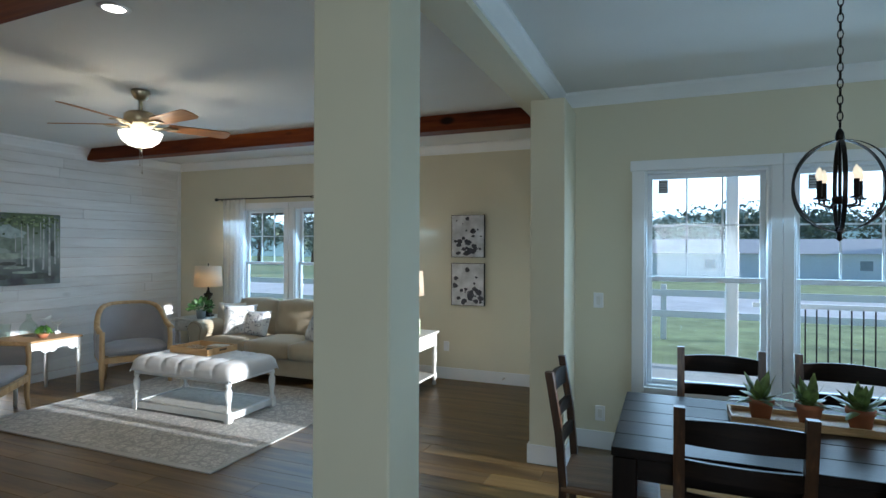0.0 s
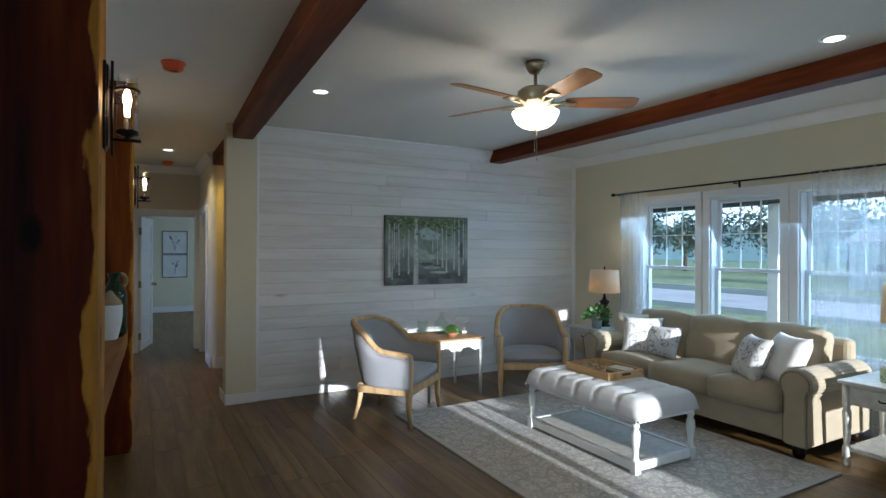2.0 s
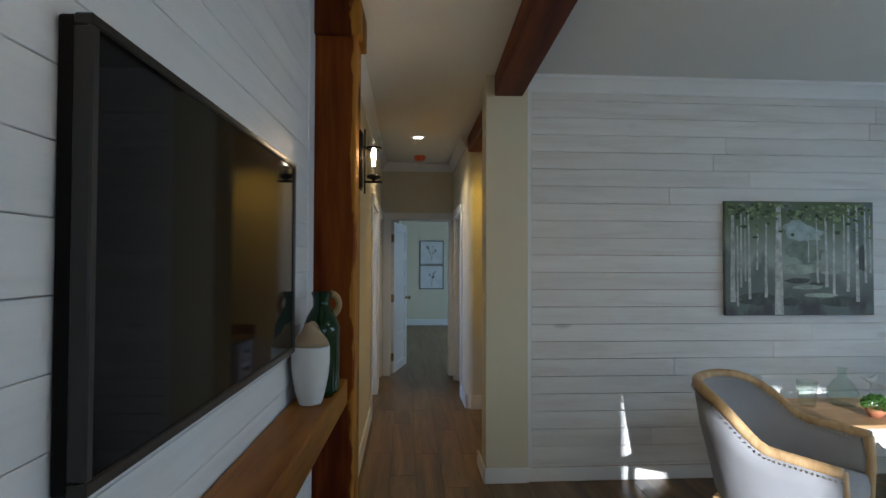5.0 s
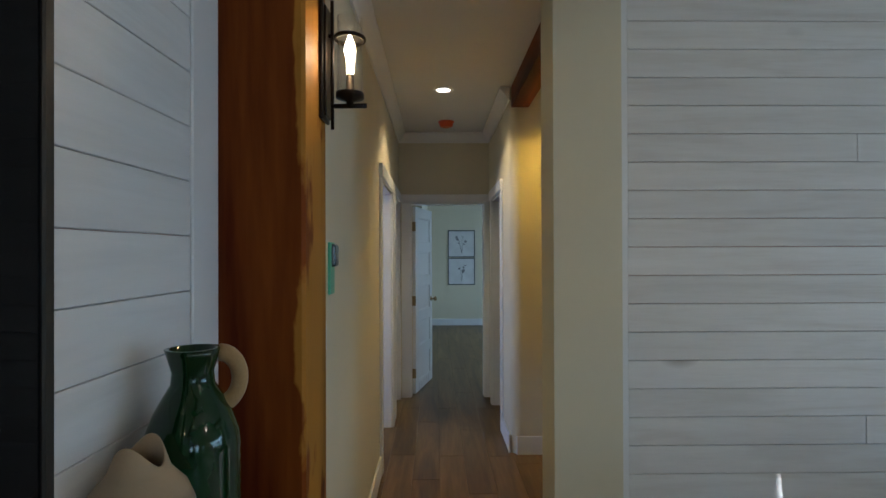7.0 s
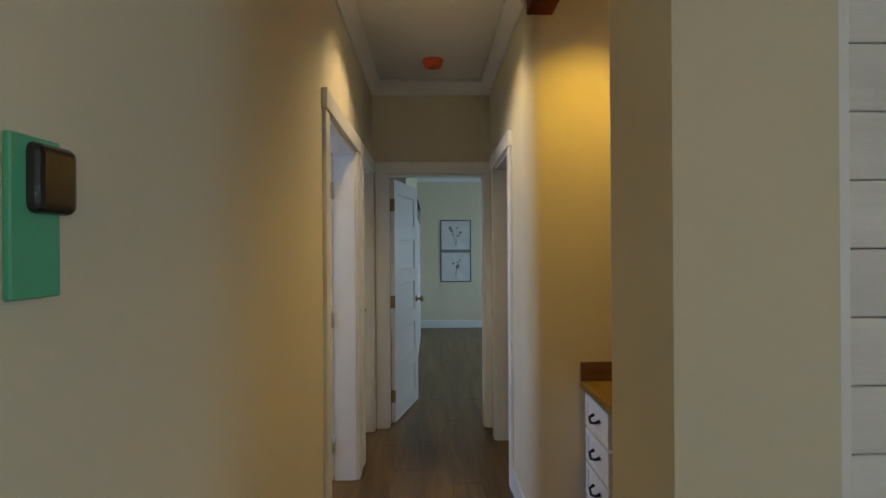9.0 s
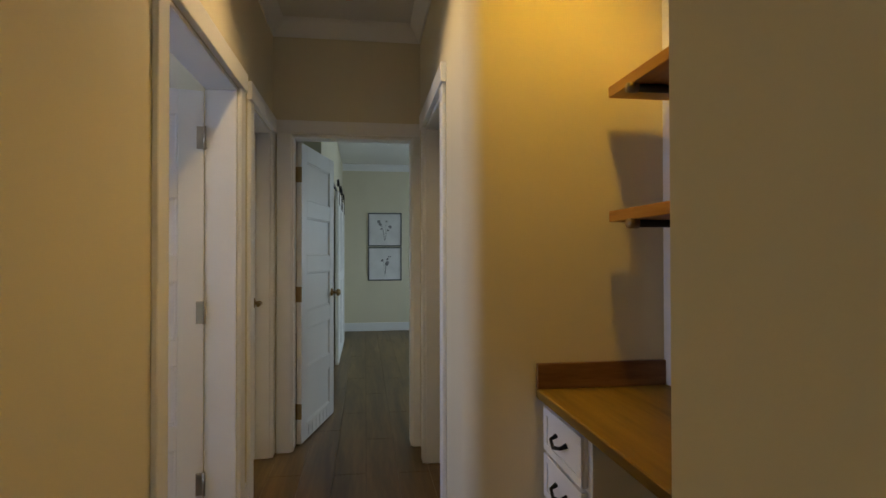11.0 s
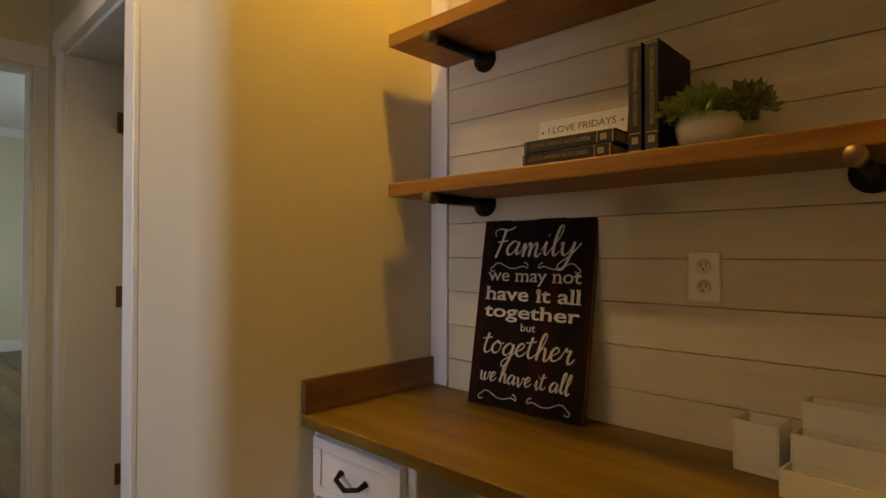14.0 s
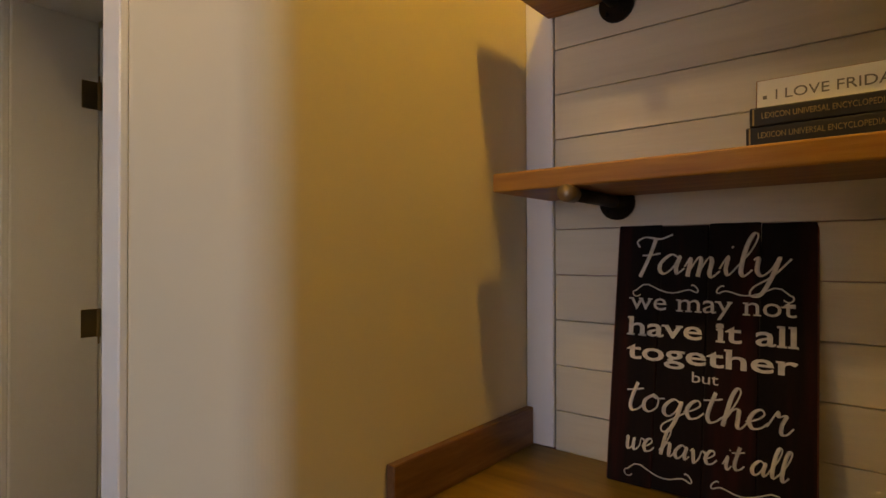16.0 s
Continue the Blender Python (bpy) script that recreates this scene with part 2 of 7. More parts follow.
def cloth(name, c, rough=0.9, weave=420.0, var=0.08, bump=0.5, sheen=0.2):
    mat, p = base(name, rough, 0, 0.2)
    n, l = links(mat)
    p.inputs["Sheen Weight"].default_value = sheen
    co, w, big = n.new("ShaderNodeTexCoord"), n.new("ShaderNodeTexNoise"), n.new("ShaderNodeTexNoise")
    w.inputs["Scale"].default_value, big.inputs["Scale"].default_value = weave, 5
    l.new(co.outputs["Object"], w.inputs["Vector"])
    l.new(co.outputs["Object"], big.inputs["Vector"])
    mth, ramp, bp = n.new("ShaderNodeMath"), n.new("ShaderNodeValToRGB"), n.new("ShaderNodeBump")
    mth.operation = "MULTIPLY_ADD"
    mth.inputs[1].default_value = 0.5
    l.new(w.outputs["Fac"], mth.inputs[0])
    half = n.new("ShaderNodeMath")
    half.operation, half.inputs[1].default_value = "MULTIPLY", 0.5
    l.new(big.outputs["Fac"], half.inputs[0])
    l.new(half.outputs[0], mth.inputs[2])
    ramp.color_ramp.elements[0].position, ramp.color_ramp.elements[1].position = 0.35, 0.65
    ramp.color_ramp.elements[0].color = rgba([v * (1 - var) for v in c])
    ramp.color_ramp.elements[1].color = rgba([v * (1 + var) for v in c])
    l.new(mth.outputs[0], ramp.inputs[0])
    l.new(ramp.outputs[0], p.inputs["Base Color"])
    bp.inputs["Strength"].default_value, bp.inputs["Distance"].default_value = bump, 0.0015
    l.new(w.outputs["Fac"], bp.inputs["Height"])
    l.new(bp.outputs[0], p.inputs["Normal"])
    return mat


def glow(name, c, strength):
    mat, p = base(name, 0.4)
    p.inputs["Base Color"].default_value = rgba(c)
    p.inputs["Emission Color"].default_value = rgba(c)
    p.inputs["Emission Strength"].default_value = strength * LAMPS
    return mat


def glass(name, c=(1, 1, 1), rough=0.0):
    mat, p = base(name, rough)
    p.inputs["Base Color"].default_value = rgba(c)
    p.inputs["Transmission Weight"].default_value, p.inputs["IOR"].default_value = 1.0, 1.45
    return mat


def pane_glass(name):
    """A thin pane: mostly clear, with the gloss of its surface."""
    mat = bpy.data.materials.new(name)
    mat.use_nodes = True
    n, l = links(mat)
    clear, gloss, mix, fr = n.new("ShaderNodeBsdfTransparent"), n.new("ShaderNodeBsdfGlossy"), n.new("ShaderNodeMixShader"), n.new("ShaderNodeLayerWeight")
    gloss.inputs["Roughness"].default_value = 0.02
    fr.inputs["Blend"].default_value = 0.5
    pw, ma = n.new("ShaderNodeMath"), n.new("ShaderNodeMath")
    pw.operation, pw.inputs[1].default_value = "POWER", 4.0
    ma.operation, ma.inputs[1].default_value, ma.inputs[2].default_value = "MULTIPLY_ADD", 0.5, 0.03
    l.new(fr.outputs["Facing"], pw.inputs[0])
    l.new(pw.outputs[0], ma.inputs[0])
    l.new(ma.outputs[0], mix.inputs[0])
    l.new(clear.outputs[0], mix.inputs[1])
    l.new(gloss.outputs[0], mix.inputs[2])
    l.new(mix.outputs[0], n["Material Output"].inputs[0])
    return mat


WALL = plain("wall_paint", (0.66, 0.615, 0.475), 0.75, var=0.02, scale=2, bump=0.008, fine=200, spec=0.3)
CEIL = plain("ceiling_paint", (0.74, 0.74, 0.72), 0.85, var=0.02, scale=2, bump=0.015, fine=180, spec=0.2)
TRIM = plain("trim_paint", (0.78, 0.79, 0.8), 0.35, var=0.02, scale=4, bump=0.015)
DOOR = plain("door_paint", (0.78, 0.79, 0.8), 0.3, var=0.02, scale=4, bump=0.015)
BEAM = wood("cedar_beam", (0.045, 0.007, 0.002), (0.13, 0.026, 0.006), (0.26, 0.065, 0.011), "x", 0.5, 4, knots=4, spec=0.15)
# same cedar twice: light in the west post's colour, shade in the east's
POST_LIT = wood("cedar_post_lit", (0.018, 0.002, 0.0006), (0.085, 0.012, 0.002), (0.23, 0.06, 0.009), "z", 0.55, 3.6, knots=3.5, spec=0.1, sap=(0.758, (0.16, 0.06, 0.008), (0.40, 0.18, 0.028)))
POST_SHADED = wood("cedar_post_shaded", (0.010, 0.0010, 0.0003), (0.052, 0.007, 0.0012), (0.15, 0.034, 0.006), "z", 0.55, 3.2, knots=4.5, spec=0.1, sap=(0.752, (0.15, 0.055, 0.007), (0.42, 0.19, 0.028)))
MANTEL = wood("cedar_mantel", (0.14, 0.048, 0.006), (0.27, 0.11, 0.015), (0.40, 0.19, 0.034), "x", 0.5, 5, knots=3.2, spec=0.2)
SHIP = wood("whitewashed_board", (0.64, 0.625, 0.61), (0.72, 0.715, 0.71), (0.77, 0.77, 0.77), "y", 0.55, 10, rnd=0.05, knots=2.4, bump=0.35, wash=0.74)
SHIPX = wood("white_shiplap", (0.68, 0.68, 0.68), (0.74, 0.74, 0.74), (0.78, 0.78, 0.78), "x", 0.5, 10, rnd=0.03, knots=2.0, bump=0.2, wash=0.86)
GAP = plain("joint_shadow", (0.42, 0.24, 0.23), 0.9)
PLANK = wood("floor_plank", (0.058, 0.031, 0.009), (0.125, 0.073, 0.023), (0.21, 0.132, 0.046), "x", 0.36, 6, rnd=0.18, bump=0.12)
SUBFLOOR = plain("floor_joint", (0.05, 0.036, 0.025), 0.8)
BLACK = plain("black_iron", (0.012, 0.011, 0.01), 0.45, 0.6)
CLEAR = pane_glass("window_pane")

# ---- plan ----
CZ = 2.72
XS = -6.47      # face of the whitewashed board wall
YW = 6.0        # living room's window wall
YD = 4.38       # dining wall
HL, HR = 0.69, 1.62   # hall's walls
XE = -9.88      # hall's end wall


def wall(name, label, x0, x1, y0, y1, holes=(), along="x", z1=CZ, mat=WALL):
    """A thick wall with openings (a0, a1, z0, z1) that go right through it."""
    bm = bmesh.new()
    a0, a1 = (x0, x1) if along == "x" else (y0, y1)
    cuts = sorted(holes)

    def slab(a, b, za, zb):
        if b - a < 1e-4 or zb - za < 1e-4:
            return
        if along == "x":
            bx(bm, a, b, y0, y1, za, zb)
        else:
            bx(bm, x0, x1, a, b, za, zb)
    at = a0
    for h0, h1, za, zb in cuts:
        slab(at, h0, 0, z1)
        slab(h0, h1, 0, za)
        slab(h0, h1, zb, z1)
        at = h1
    slab(at, a1, 0, z1)
    return fixed(name, bm, mat, label)


LWIN = [(-5.35, -4.62), (-4.465, -3.735), (-3.585, -2.855)]
LZ0, LZ1 = 0.57, 2.05
DWIN = [(-0.075, 0.745), (0.875, 1.695)]
DZ0, DZ1 = 0.50, 2.10
KWIN = [(1.2, 2.1), (2.4, 3.3)]
wall("wall_north", "beige painted wall with three living room windows", XS - 0.15, -0.6, YW, YW + 0.16, [(a, b, LZ0, LZ1) for a, b in LWIN])
wall("wall_return", "beige painted wall beside the dining recess", -0.75, -0.6, YD + 0.16, YW, [(5.0, 5.8, 0.3, 1.63)], along="y")
wall("wall_dining", "beige painted dining wall with two windows", -0.75, 2.86, YD, YD + 0.16, [(a, b, DZ0, DZ1) for a, b in DWIN])
wall("wall_east", "beige painted end wall with tall glazed openings", 2.7, 2.86, -3.2, YD, [(2.42, 2.68, 0.1, 2.06), (3.30, 3.84, 0.1, 2.06)], along="y")
# unseen wall; its opening is added to go with the fill lamp
wall("wall_south", "beige painted kitchen wall with an added unseen opening", -2.87, 2.7, -3.2, -3.05, [(-0.2, 1.4, 0.95, 2.1)])
wall("wall_chase", "painted side wall of the fireplace chase", -3.0, -2.89, -3.05, 0.47, along="y")
wall("wall_hall_left", "warm beige hall wall with two doorways", XE, -5.6, HL - 0.14, HL, [(-8.92, -7.98, 0, 2.0), (-9.80, -9.20, 0, 2.0)])
wall("wall_hall_right", "warm beige hall wall with a doorway", XE, -8.40, HR, HR + 0.235, [(-9.58, -8.80, 0, 2.0)])
wall("wall_hall_end", "beige wall with the bedroom doorway", XE - 0.13, XE, -1.6, 4.0, [(0.80, 1.575, 0, 2.0)], along="y")
bm = bmesh.new()
NR = 0.08    # rounded plaster corner
prism(bm, [(-8.40, 2.42), (-8.40, HR)] + [(-8.27 - NR + NR * math.sin(radians(a)), HR + NR - NR * math.cos(radians(a))) for a in range(0, 91, 5)] + [(-8.27, 2.42)], CZ)
fixed("wall_nook_side", bm, WALL, "warm beige side wall of the desk nook with rounded corner")
wall("wall_nook_back", "wall behind the desk nook's boards", -8.40, -6.80, 2.42, 2.56)
bm = bmesh.new()
prism(bm, [(-6.842, 1.576), (-6.45, 1.55), (-6.45, 1.83), (-6.842, 1.83)], CZ)
fixed("wall_nook_near", bm, WALL, "beige wall end between living room and desk nook")
wall("wall_west", "wall behind the whitewashed boards", -6.842, XS - 0.03, 1.83, YW + 0.16, along="y")
wall("wall_bedroom", "pale bedroom wall", -15.55, -15.4, -1.6, 4.2, along="y")
wall("wall_bedroom_side", "pale bedroom side wall with a window", -15.4, XE - 0.13, 4.0, 4.15, [(-13.6, -12.0, 0.9, 2.1)])
wall("wall_bedroom_far_side", "pale bedroom side wall", -15.4, XE - 0.13, -1.75, -1.6)
wall("wall_bath", "pale wall inside the side rooms with a window", XE, -7.4, -1.75, -1.6, [(-8.6, -7.8, 1.0, 2.0)])
wall("wall_bath_side", "pale wall closing the side rooms", -7.4, -7.25, -1.75, HL - 0.14, along="y")
wall("wall_bath_divider", "pale wall between the side rooms", -9.10, -8.98, -1.6, HL - 0.14, along="y")
wall("wall_closet", "pale wall of the side room", XE, -8.40, 3.4, 3.55)
wall("wall_closet_side", "pale side wall of the side room", -8.52, -8.40, 2.42, 3.4, along="y")

bm = bmesh.new()
bx(bm, -15.55, 2.86, -3.2, 6.16, CZ, CZ + 0.15)
fixed("ceiling", bm, CEIL, "flat white painted ceiling")

# column, header and pilaster between living and dining
bm = bmesh.new()
bx(bm, -0.995, -0.71, 1.56, 1.79, 0, 2.575, 0.006)
fixed("column", bm, WALL, "square beige painted column")
bm = bmesh.new()
bx(bm, -0.93, -0.71, -3.05, YD, 2.575, CZ)
fixed("wall_header", bm, WALL, "painted header over the opening")
bm = bmesh.new()
bx(bm, -0.82, -0.575, 3.90, YD, 0, 2.575, 0.006)
fixed("pilaster", bm, WALL, "painted wall end beside the dining window")

# beams
for nm, y0, y1, x0, x1, turn in (("beam_south", 1.605, 1.795, XS + 0.03, -0.93, -2.1), ("beam_north", 4.60, 4.78, XS, -0.75, 0.0)):
    bm = bmesh.new()
    bx(bm, 0, x1 - x0, y0 - y1, 0, 0, CZ - 2.575, 0.006)
    fixed(nm, bm, BEAM, "dark red-brown cedar ceiling beam with knots").matrix_basis = pose(x0, y1, 2.575, 0, 0, turn)
bm = bmesh.new()
bx(bm, -8.27, -6.80, HR + 0.01, HR + 0.14, 2.56, CZ, 0.004)
fixed("beam_nook", bm, BEAM, "red-brown cedar beam over the desk nook")

bm = bmesh.new()
bx(bm, -15.55, 2.86, -3.2, 6.16, -0.2, -0.012)
FLOOR = fixed("floor", bm, SUBFLOOR, "brown wood-look plank floor")

# ---- trim ----


def strip(name, label, boxes, mat=TRIM):
    bm = bmesh.new()
    for b in boxes:
        bx(bm, *b, 0.003)
    return fixed(name, bm, mat, label)


BH, BT = 0.135, 0.014
strip("baseboard_west", "white painted baseboard under the board wall", [(XS, XS + BT, 1.835, YW, 0, 0.09)])
strip("baseboard_north", "white painted baseboard under the windows", [(XS + BT, -0.75, YW - BT, YW, 0, BH)])
strip("baseboard_return", "white painted baseboard", [(-0.75 - BT, -0.75, YD, YW - BT, 0, BH)])
strip("baseboard_dining", "white painted baseboard in the dining room", [(-0.60, 2.7, YD - BT, YD, 0, BH)])
strip("baseboard_pilaster", "white baseboard round the wall end", [(-0.82 - BT, -0.575 + BT, 3.90 - BT, 3.90, 0, BH), (-0.575, -0.575 + BT, 3.90, YD - BT, 0, BH), (-0.82 - BT, -0.82, 3.90, YD, 0, BH)])
strip("baseboard_column", "white baseboard round the column", [(-1.009, -0.696, 1.546, 1.56, 0, BH), (-1.009, -0.696, 1.79, 1.804, 0, BH), (-1.009, -0.995, 1.56, 1.79, 0, BH), (-0.71, -0.696, 1.56, 1.79, 0, BH)])
strip("baseboard_pillar", "white baseboard round the wall end", [(-6.45, -6.436, 1.536, 1.835, 0, 0.1), (-6.80, -6.436, 1.536, 1.55, 0, 0.1)])
strip("baseboard_hall_left", "white baseboard along the hall", [(-7.89, -5.9, HL, HL + BT, 0, BH), (-9.10, -9.01, HL, HL + BT, 0, BH)])
strip("baseboard_nook", "white baseboard of the desk nook", [(-8.27, -8.256, HR + 0.04, 1.9, 0, BH), (-8.72, -8.30, HR - BT, HR, 0, BH)])
strip("baseboard_bedroom", "white baseboard of the bedroom", [(-15.4, -15.386, -1.6, 4.0, 0, BH)])


def crown(name, label, x0, y0, x1, y1, nx, ny):
    """A sloping crown strip along a wall line; nx, ny point into the room."""
    bm = bmesh.new()
    prof = [(0, 0), (0, -0.105), (0.012, -0.105), (0.02, -0.085), (0.055, -0.035), (0.07, -0.02), (0.07, 0)]
    vs = []
    for x, y in ((x0, y0), (x1, y1)):
        vs.append([bm.verts.new((x + nx * a, y + ny * a, CZ - 0.001 + b)) for a, b in prof])
    n = len(prof)
    for k in range(n):
        bm.faces.new((vs[0][k], vs[0][(k + 1) % n], vs[1][(k + 1) % n], vs[1][k]))
    bm.faces.new(vs[0][::-1])
    bm.faces.new(vs[1])
    bmesh.ops.recalc_face_normals(bm, faces=bm.faces[:])
    return fixed(name, bm, TRIM, label)


crown("trim_crown_west", "white crown moulding over the board wall", XS + 0.002, 1.83, XS + 0.002, YW, 1, 0)
crown("trim_crown_north", "white crown moulding over the windows", XS, YW, -0.75, YW, 0, -1)
crown("trim_crown_return", "white crown moulding", -0.75, YD, -0.75, YW, -1, 0)
crown("trim_crown_dining", "white crown moulding in the dining room", -0.71, YD, 2.7, YD, 0, -1)
crown("trim_crown_header", "white crown moulding along the header", -0.71, -3.05, -0.71, YD, 1, 0)
crown("trim_crown_hall_end", "white crown moulding over the bedroom door", XE, HL, XE, HR, 1, 0)
crown("trim_crown_hall_left", "white crown moulding along the hall", XE, HL, -5.8, HL, 0, 1)
crown("trim_crown_hall_right", "white crown moulding along the hall", XE, HR, -8.27, HR, 0, -1)
crown("trim_crown_bedroom", "white crown moulding of the bedroom", -15.4, -1.6, -15.4, 4.0, 1, 0)

# ---- board walls ----


def boards(parent, mat, a0, a1, z0, z1, pitch, along, face, thick, seed, first=None, butt=True):
    """Rows of boards with butt joints, each a piece of its own; along y at x = face, or along x at y = face."""
    r = random.Random(seed)
    z = first if first is not None else z0
    while z < z1 - 0.01:
        top = min(z + pitch, z1)
        lo = max(z, z0)
        cut = [a0]
        a = a0 + r.uniform(0.7, 2.6)
        while butt and a < a1 - 0.4:
            cut.append(a)
            a += r.uniform(1.5, 2.6)
        cut.append(a1)
        for p, q in zip(cut, cut[1:]):
            bm = bmesh.new()
            if along == "y":
                bx(bm, face - thick, face, p + 0.0008, q - 0.0008, lo + 0.0012, top - 0.0012, 0.0018)
            else:
                bx(bm, p + 0.0008, q - 0.0008, face[0], face[1], lo + 0.0009, top - 0.0009, 0.0014)
            part("board", bm, mat, parent)
        z += pitch


bm = bmesh.new()
bx(bm, XS - 0.03, XS - 0.02, 1.83, YW, 0.0, CZ)
BW = fixed("wall_boards", bm, GAP, "wall of whitewashed wooden boards")
boards(BW, SHIP, 1.86, YW - 0.06, 0.09, CZ, 0.1167, "y", XS, 0.018, 3, first=0.09 - 0.0957)
strip("trim_west", "white corner trim beside the board wall", [(XS - 0.02, XS + 0.006, 1.832, 1.86, 0.09, CZ - 0.1), (XS - 0.02, XS + 0.006, YW - 0.06, YW, 0.09, CZ - 0.1)])

# ---- fireplace wall: posts, boards, mantel ----
FP = pose(-5.46, 0.775, 0, 0, 0, -1.75) @ pose(5.46, -0.775, 0)


def placed(ob, m=FP):
    ob.matrix_basis = m
    return ob


bm = bmesh.new()
bx(bm, -5.62, -2.93, 0.30, 0.555, 0, CZ)
placed(fixed("wall_fireplace", bm, GAP, "backing of the fireplace boards"))
bm = bmesh.new()
bx(bm, -5.44, -3.14, 0.54, 0.557, 0.0, CZ)
FB = placed(fixed("wall_fireplace_boards", bm, GAP, "white painted shiplap over the fireplace"))
boards(FB, SHIPX, -5.335, -3.14, 0.0, CZ, 0.111, "x", (0.557, 0.575), 0.018, 8, first=-0.025, butt=False)
placed(strip("trim_fireplace", "white vertical trim beside the posts", [(-5.46, -5.337, 0.557, 0.579, 0, CZ)]))
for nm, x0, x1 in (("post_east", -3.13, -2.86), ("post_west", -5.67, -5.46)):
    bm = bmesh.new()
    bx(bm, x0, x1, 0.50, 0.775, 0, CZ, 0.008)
    placed(fixed(nm, bm, POST_SHADED if nm == "post_east" else POST_LIT, "rough cedar post with dark knots"))
bm = bmesh.new()
bx(bm, -5.70, -5.43, 0.56, 0.80, 2.55, CZ - 0.002, 0.006)
placed(fixed("trim_post_cap", bm, POST_SHADED, "cedar cap block on the post"))
mantel = thing("mantel_shelf", "thick cedar mantel shelf between the posts", "shelf", FP)
bm = bmesh.new()
bx(bm, -5.459, -3.131, 0.580, 0.745, 0.79, 0.91, 0.008, 2)
part("shelf", bm, MANTEL, mantel)
SCREEN = plain("tv_glass", (0.004, 0.004, 0.005), 0.05, var=0, bump=0, spec=0.12)
tv = thing("television", "black flat television hung on white shiplap", "television", FP)
bm = bmesh.new()
bx(bm, -4.88, -3.62, 0.577, 0.622, 1.13, 1.825, 0.006, 2)
part("body", bm, plain("tv_body", (0.006, 0.005, 0.005), 0.5, spec=0.1), tv)
bm = bmesh.new()
bx(bm, -4.862, -3.638, 0.6225, 0.624, 1.152, 1.808)
part("screen", bm, SCREEN, tv, "glossy black screen")
bm = bmesh.new()
for b in ((-4.881, -3.619, 0.6, 0.629, 1.808, 1.826), (-4.881, -3.619, 0.6, 0.629, 1.129, 1.152), (-4.881, -4.862, 0.6, 0.629, 1.152, 1.808), (-3.638, -3.619, 0.6, 0.629, 1.152, 1.808)):
    bx(bm, *b, 0.003)
part("bezel", bm, plain("tv_bezel", (0.015, 0.013, 0.011), 0.3), tv, "dark narrow bezel")

# ---- windows ----
PVC = plain("window_pvc", (0.72, 0.75, 0.78), 0.35, var=0.02, bump=0.01)


def window(name, label, x0, x1, y, z0, z1, left=0.1, right=0.1, head=True):
    """A double-hung window: jambs, two sashes, six panes above and one below; casing on the room side."""
    w = tagged(new(name), label, kind="structure")

    def p(nm, boxes, mat=PVC, lab=""):
        bm = bmesh.new()
        for b in boxes:
            bx(bm, *b, 0.003)
        return part(nm, bm, mat, w, lab)
    t = 0.035
    p("window_frame", [(x0, x0 + 0.02, y + 0.002, y + 0.158, z0, z1), (x1 - 0.02, x1, y + 0.002, y + 0.158, z0, z1), (x0 + 0.02, x1 - 0.02, y + 0.002, y + 0.158, z1 - 0.02, z1), (x0 + 0.02, x1 - 0.02, y + 0.002, y + 0.158, z0, z0 + 0.02)])
    zm = (z0 + z1) / 2
    a, b = x0 + 0.02, x1 - 0.02
    for nm, ya, lo, hi in (("upper_sash", y + 0.10, zm - 0.02, z1 - 0.02), ("lower_sash", y + 0.065, z0 + 0.02, zm + 0.02)):
        s = p(nm, [(a, a + t, ya, ya + 0.03, lo, hi), (b - t, b, ya, ya + 0.03, lo, hi), (a + t, b - t, ya, ya + 0.03, hi - t, hi), (a + t, b - t, ya, ya + 0.03, lo, lo + t)])
        bm = bmesh.new()
        bx(bm, a + t, b - t, ya + 0.013, ya + 0.017, lo + t, hi - t)
        g = part("pane", bm, CLEAR, s)
        g.visible_shadow = False
        if nm == "upper_sash":
            wide = (b - a - 2 * t) / 3
            for k in (1, 2):
                bm = bmesh.new()
                bx(bm, a + t + k * wide - 0.006, a + t + k * wide + 0.006, ya + 0.008, ya + 0.022, lo + t, hi - t, 0.002)
                part("muntin", bm, PVC, s)
            bm = bmesh.new()
            zc = lo + (hi - lo) * 0.52
            bx(bm, a + t, b - t, ya + 0.009, ya + 0.021, zc - 0.006, zc + 0.006, 0.002)
            part("muntin", bm, PVC, s)
    for nm, box in (("casing", (x0 - left, x0 + 0.004, y - 0.018, y, z0 - 0.07, z1)), ("casing", (x1 - 0.004, x1 + right, y - 0.018, y, z0 - 0.09, z1)), ("window_sill", (x0 + 0.004, x1 - 0.004, y - 0.022, y + 0.06, z0 - 0.09, z0 + 0.004))):
        bm = bmesh.new()
        bx(bm, *box, 0.003)
        part(nm, bm, TRIM, w)
    if head:
        bm = bmesh.new()
        bx(bm, x0 - left - (0.012 if left > 0.08 else 0), x1 + right + (0.012 if right > 0.08 else 0), y - 0.024, y, z1, z1 + 0.075, 0.003)
        part("head_casing", bm, TRIM, w)
    return w


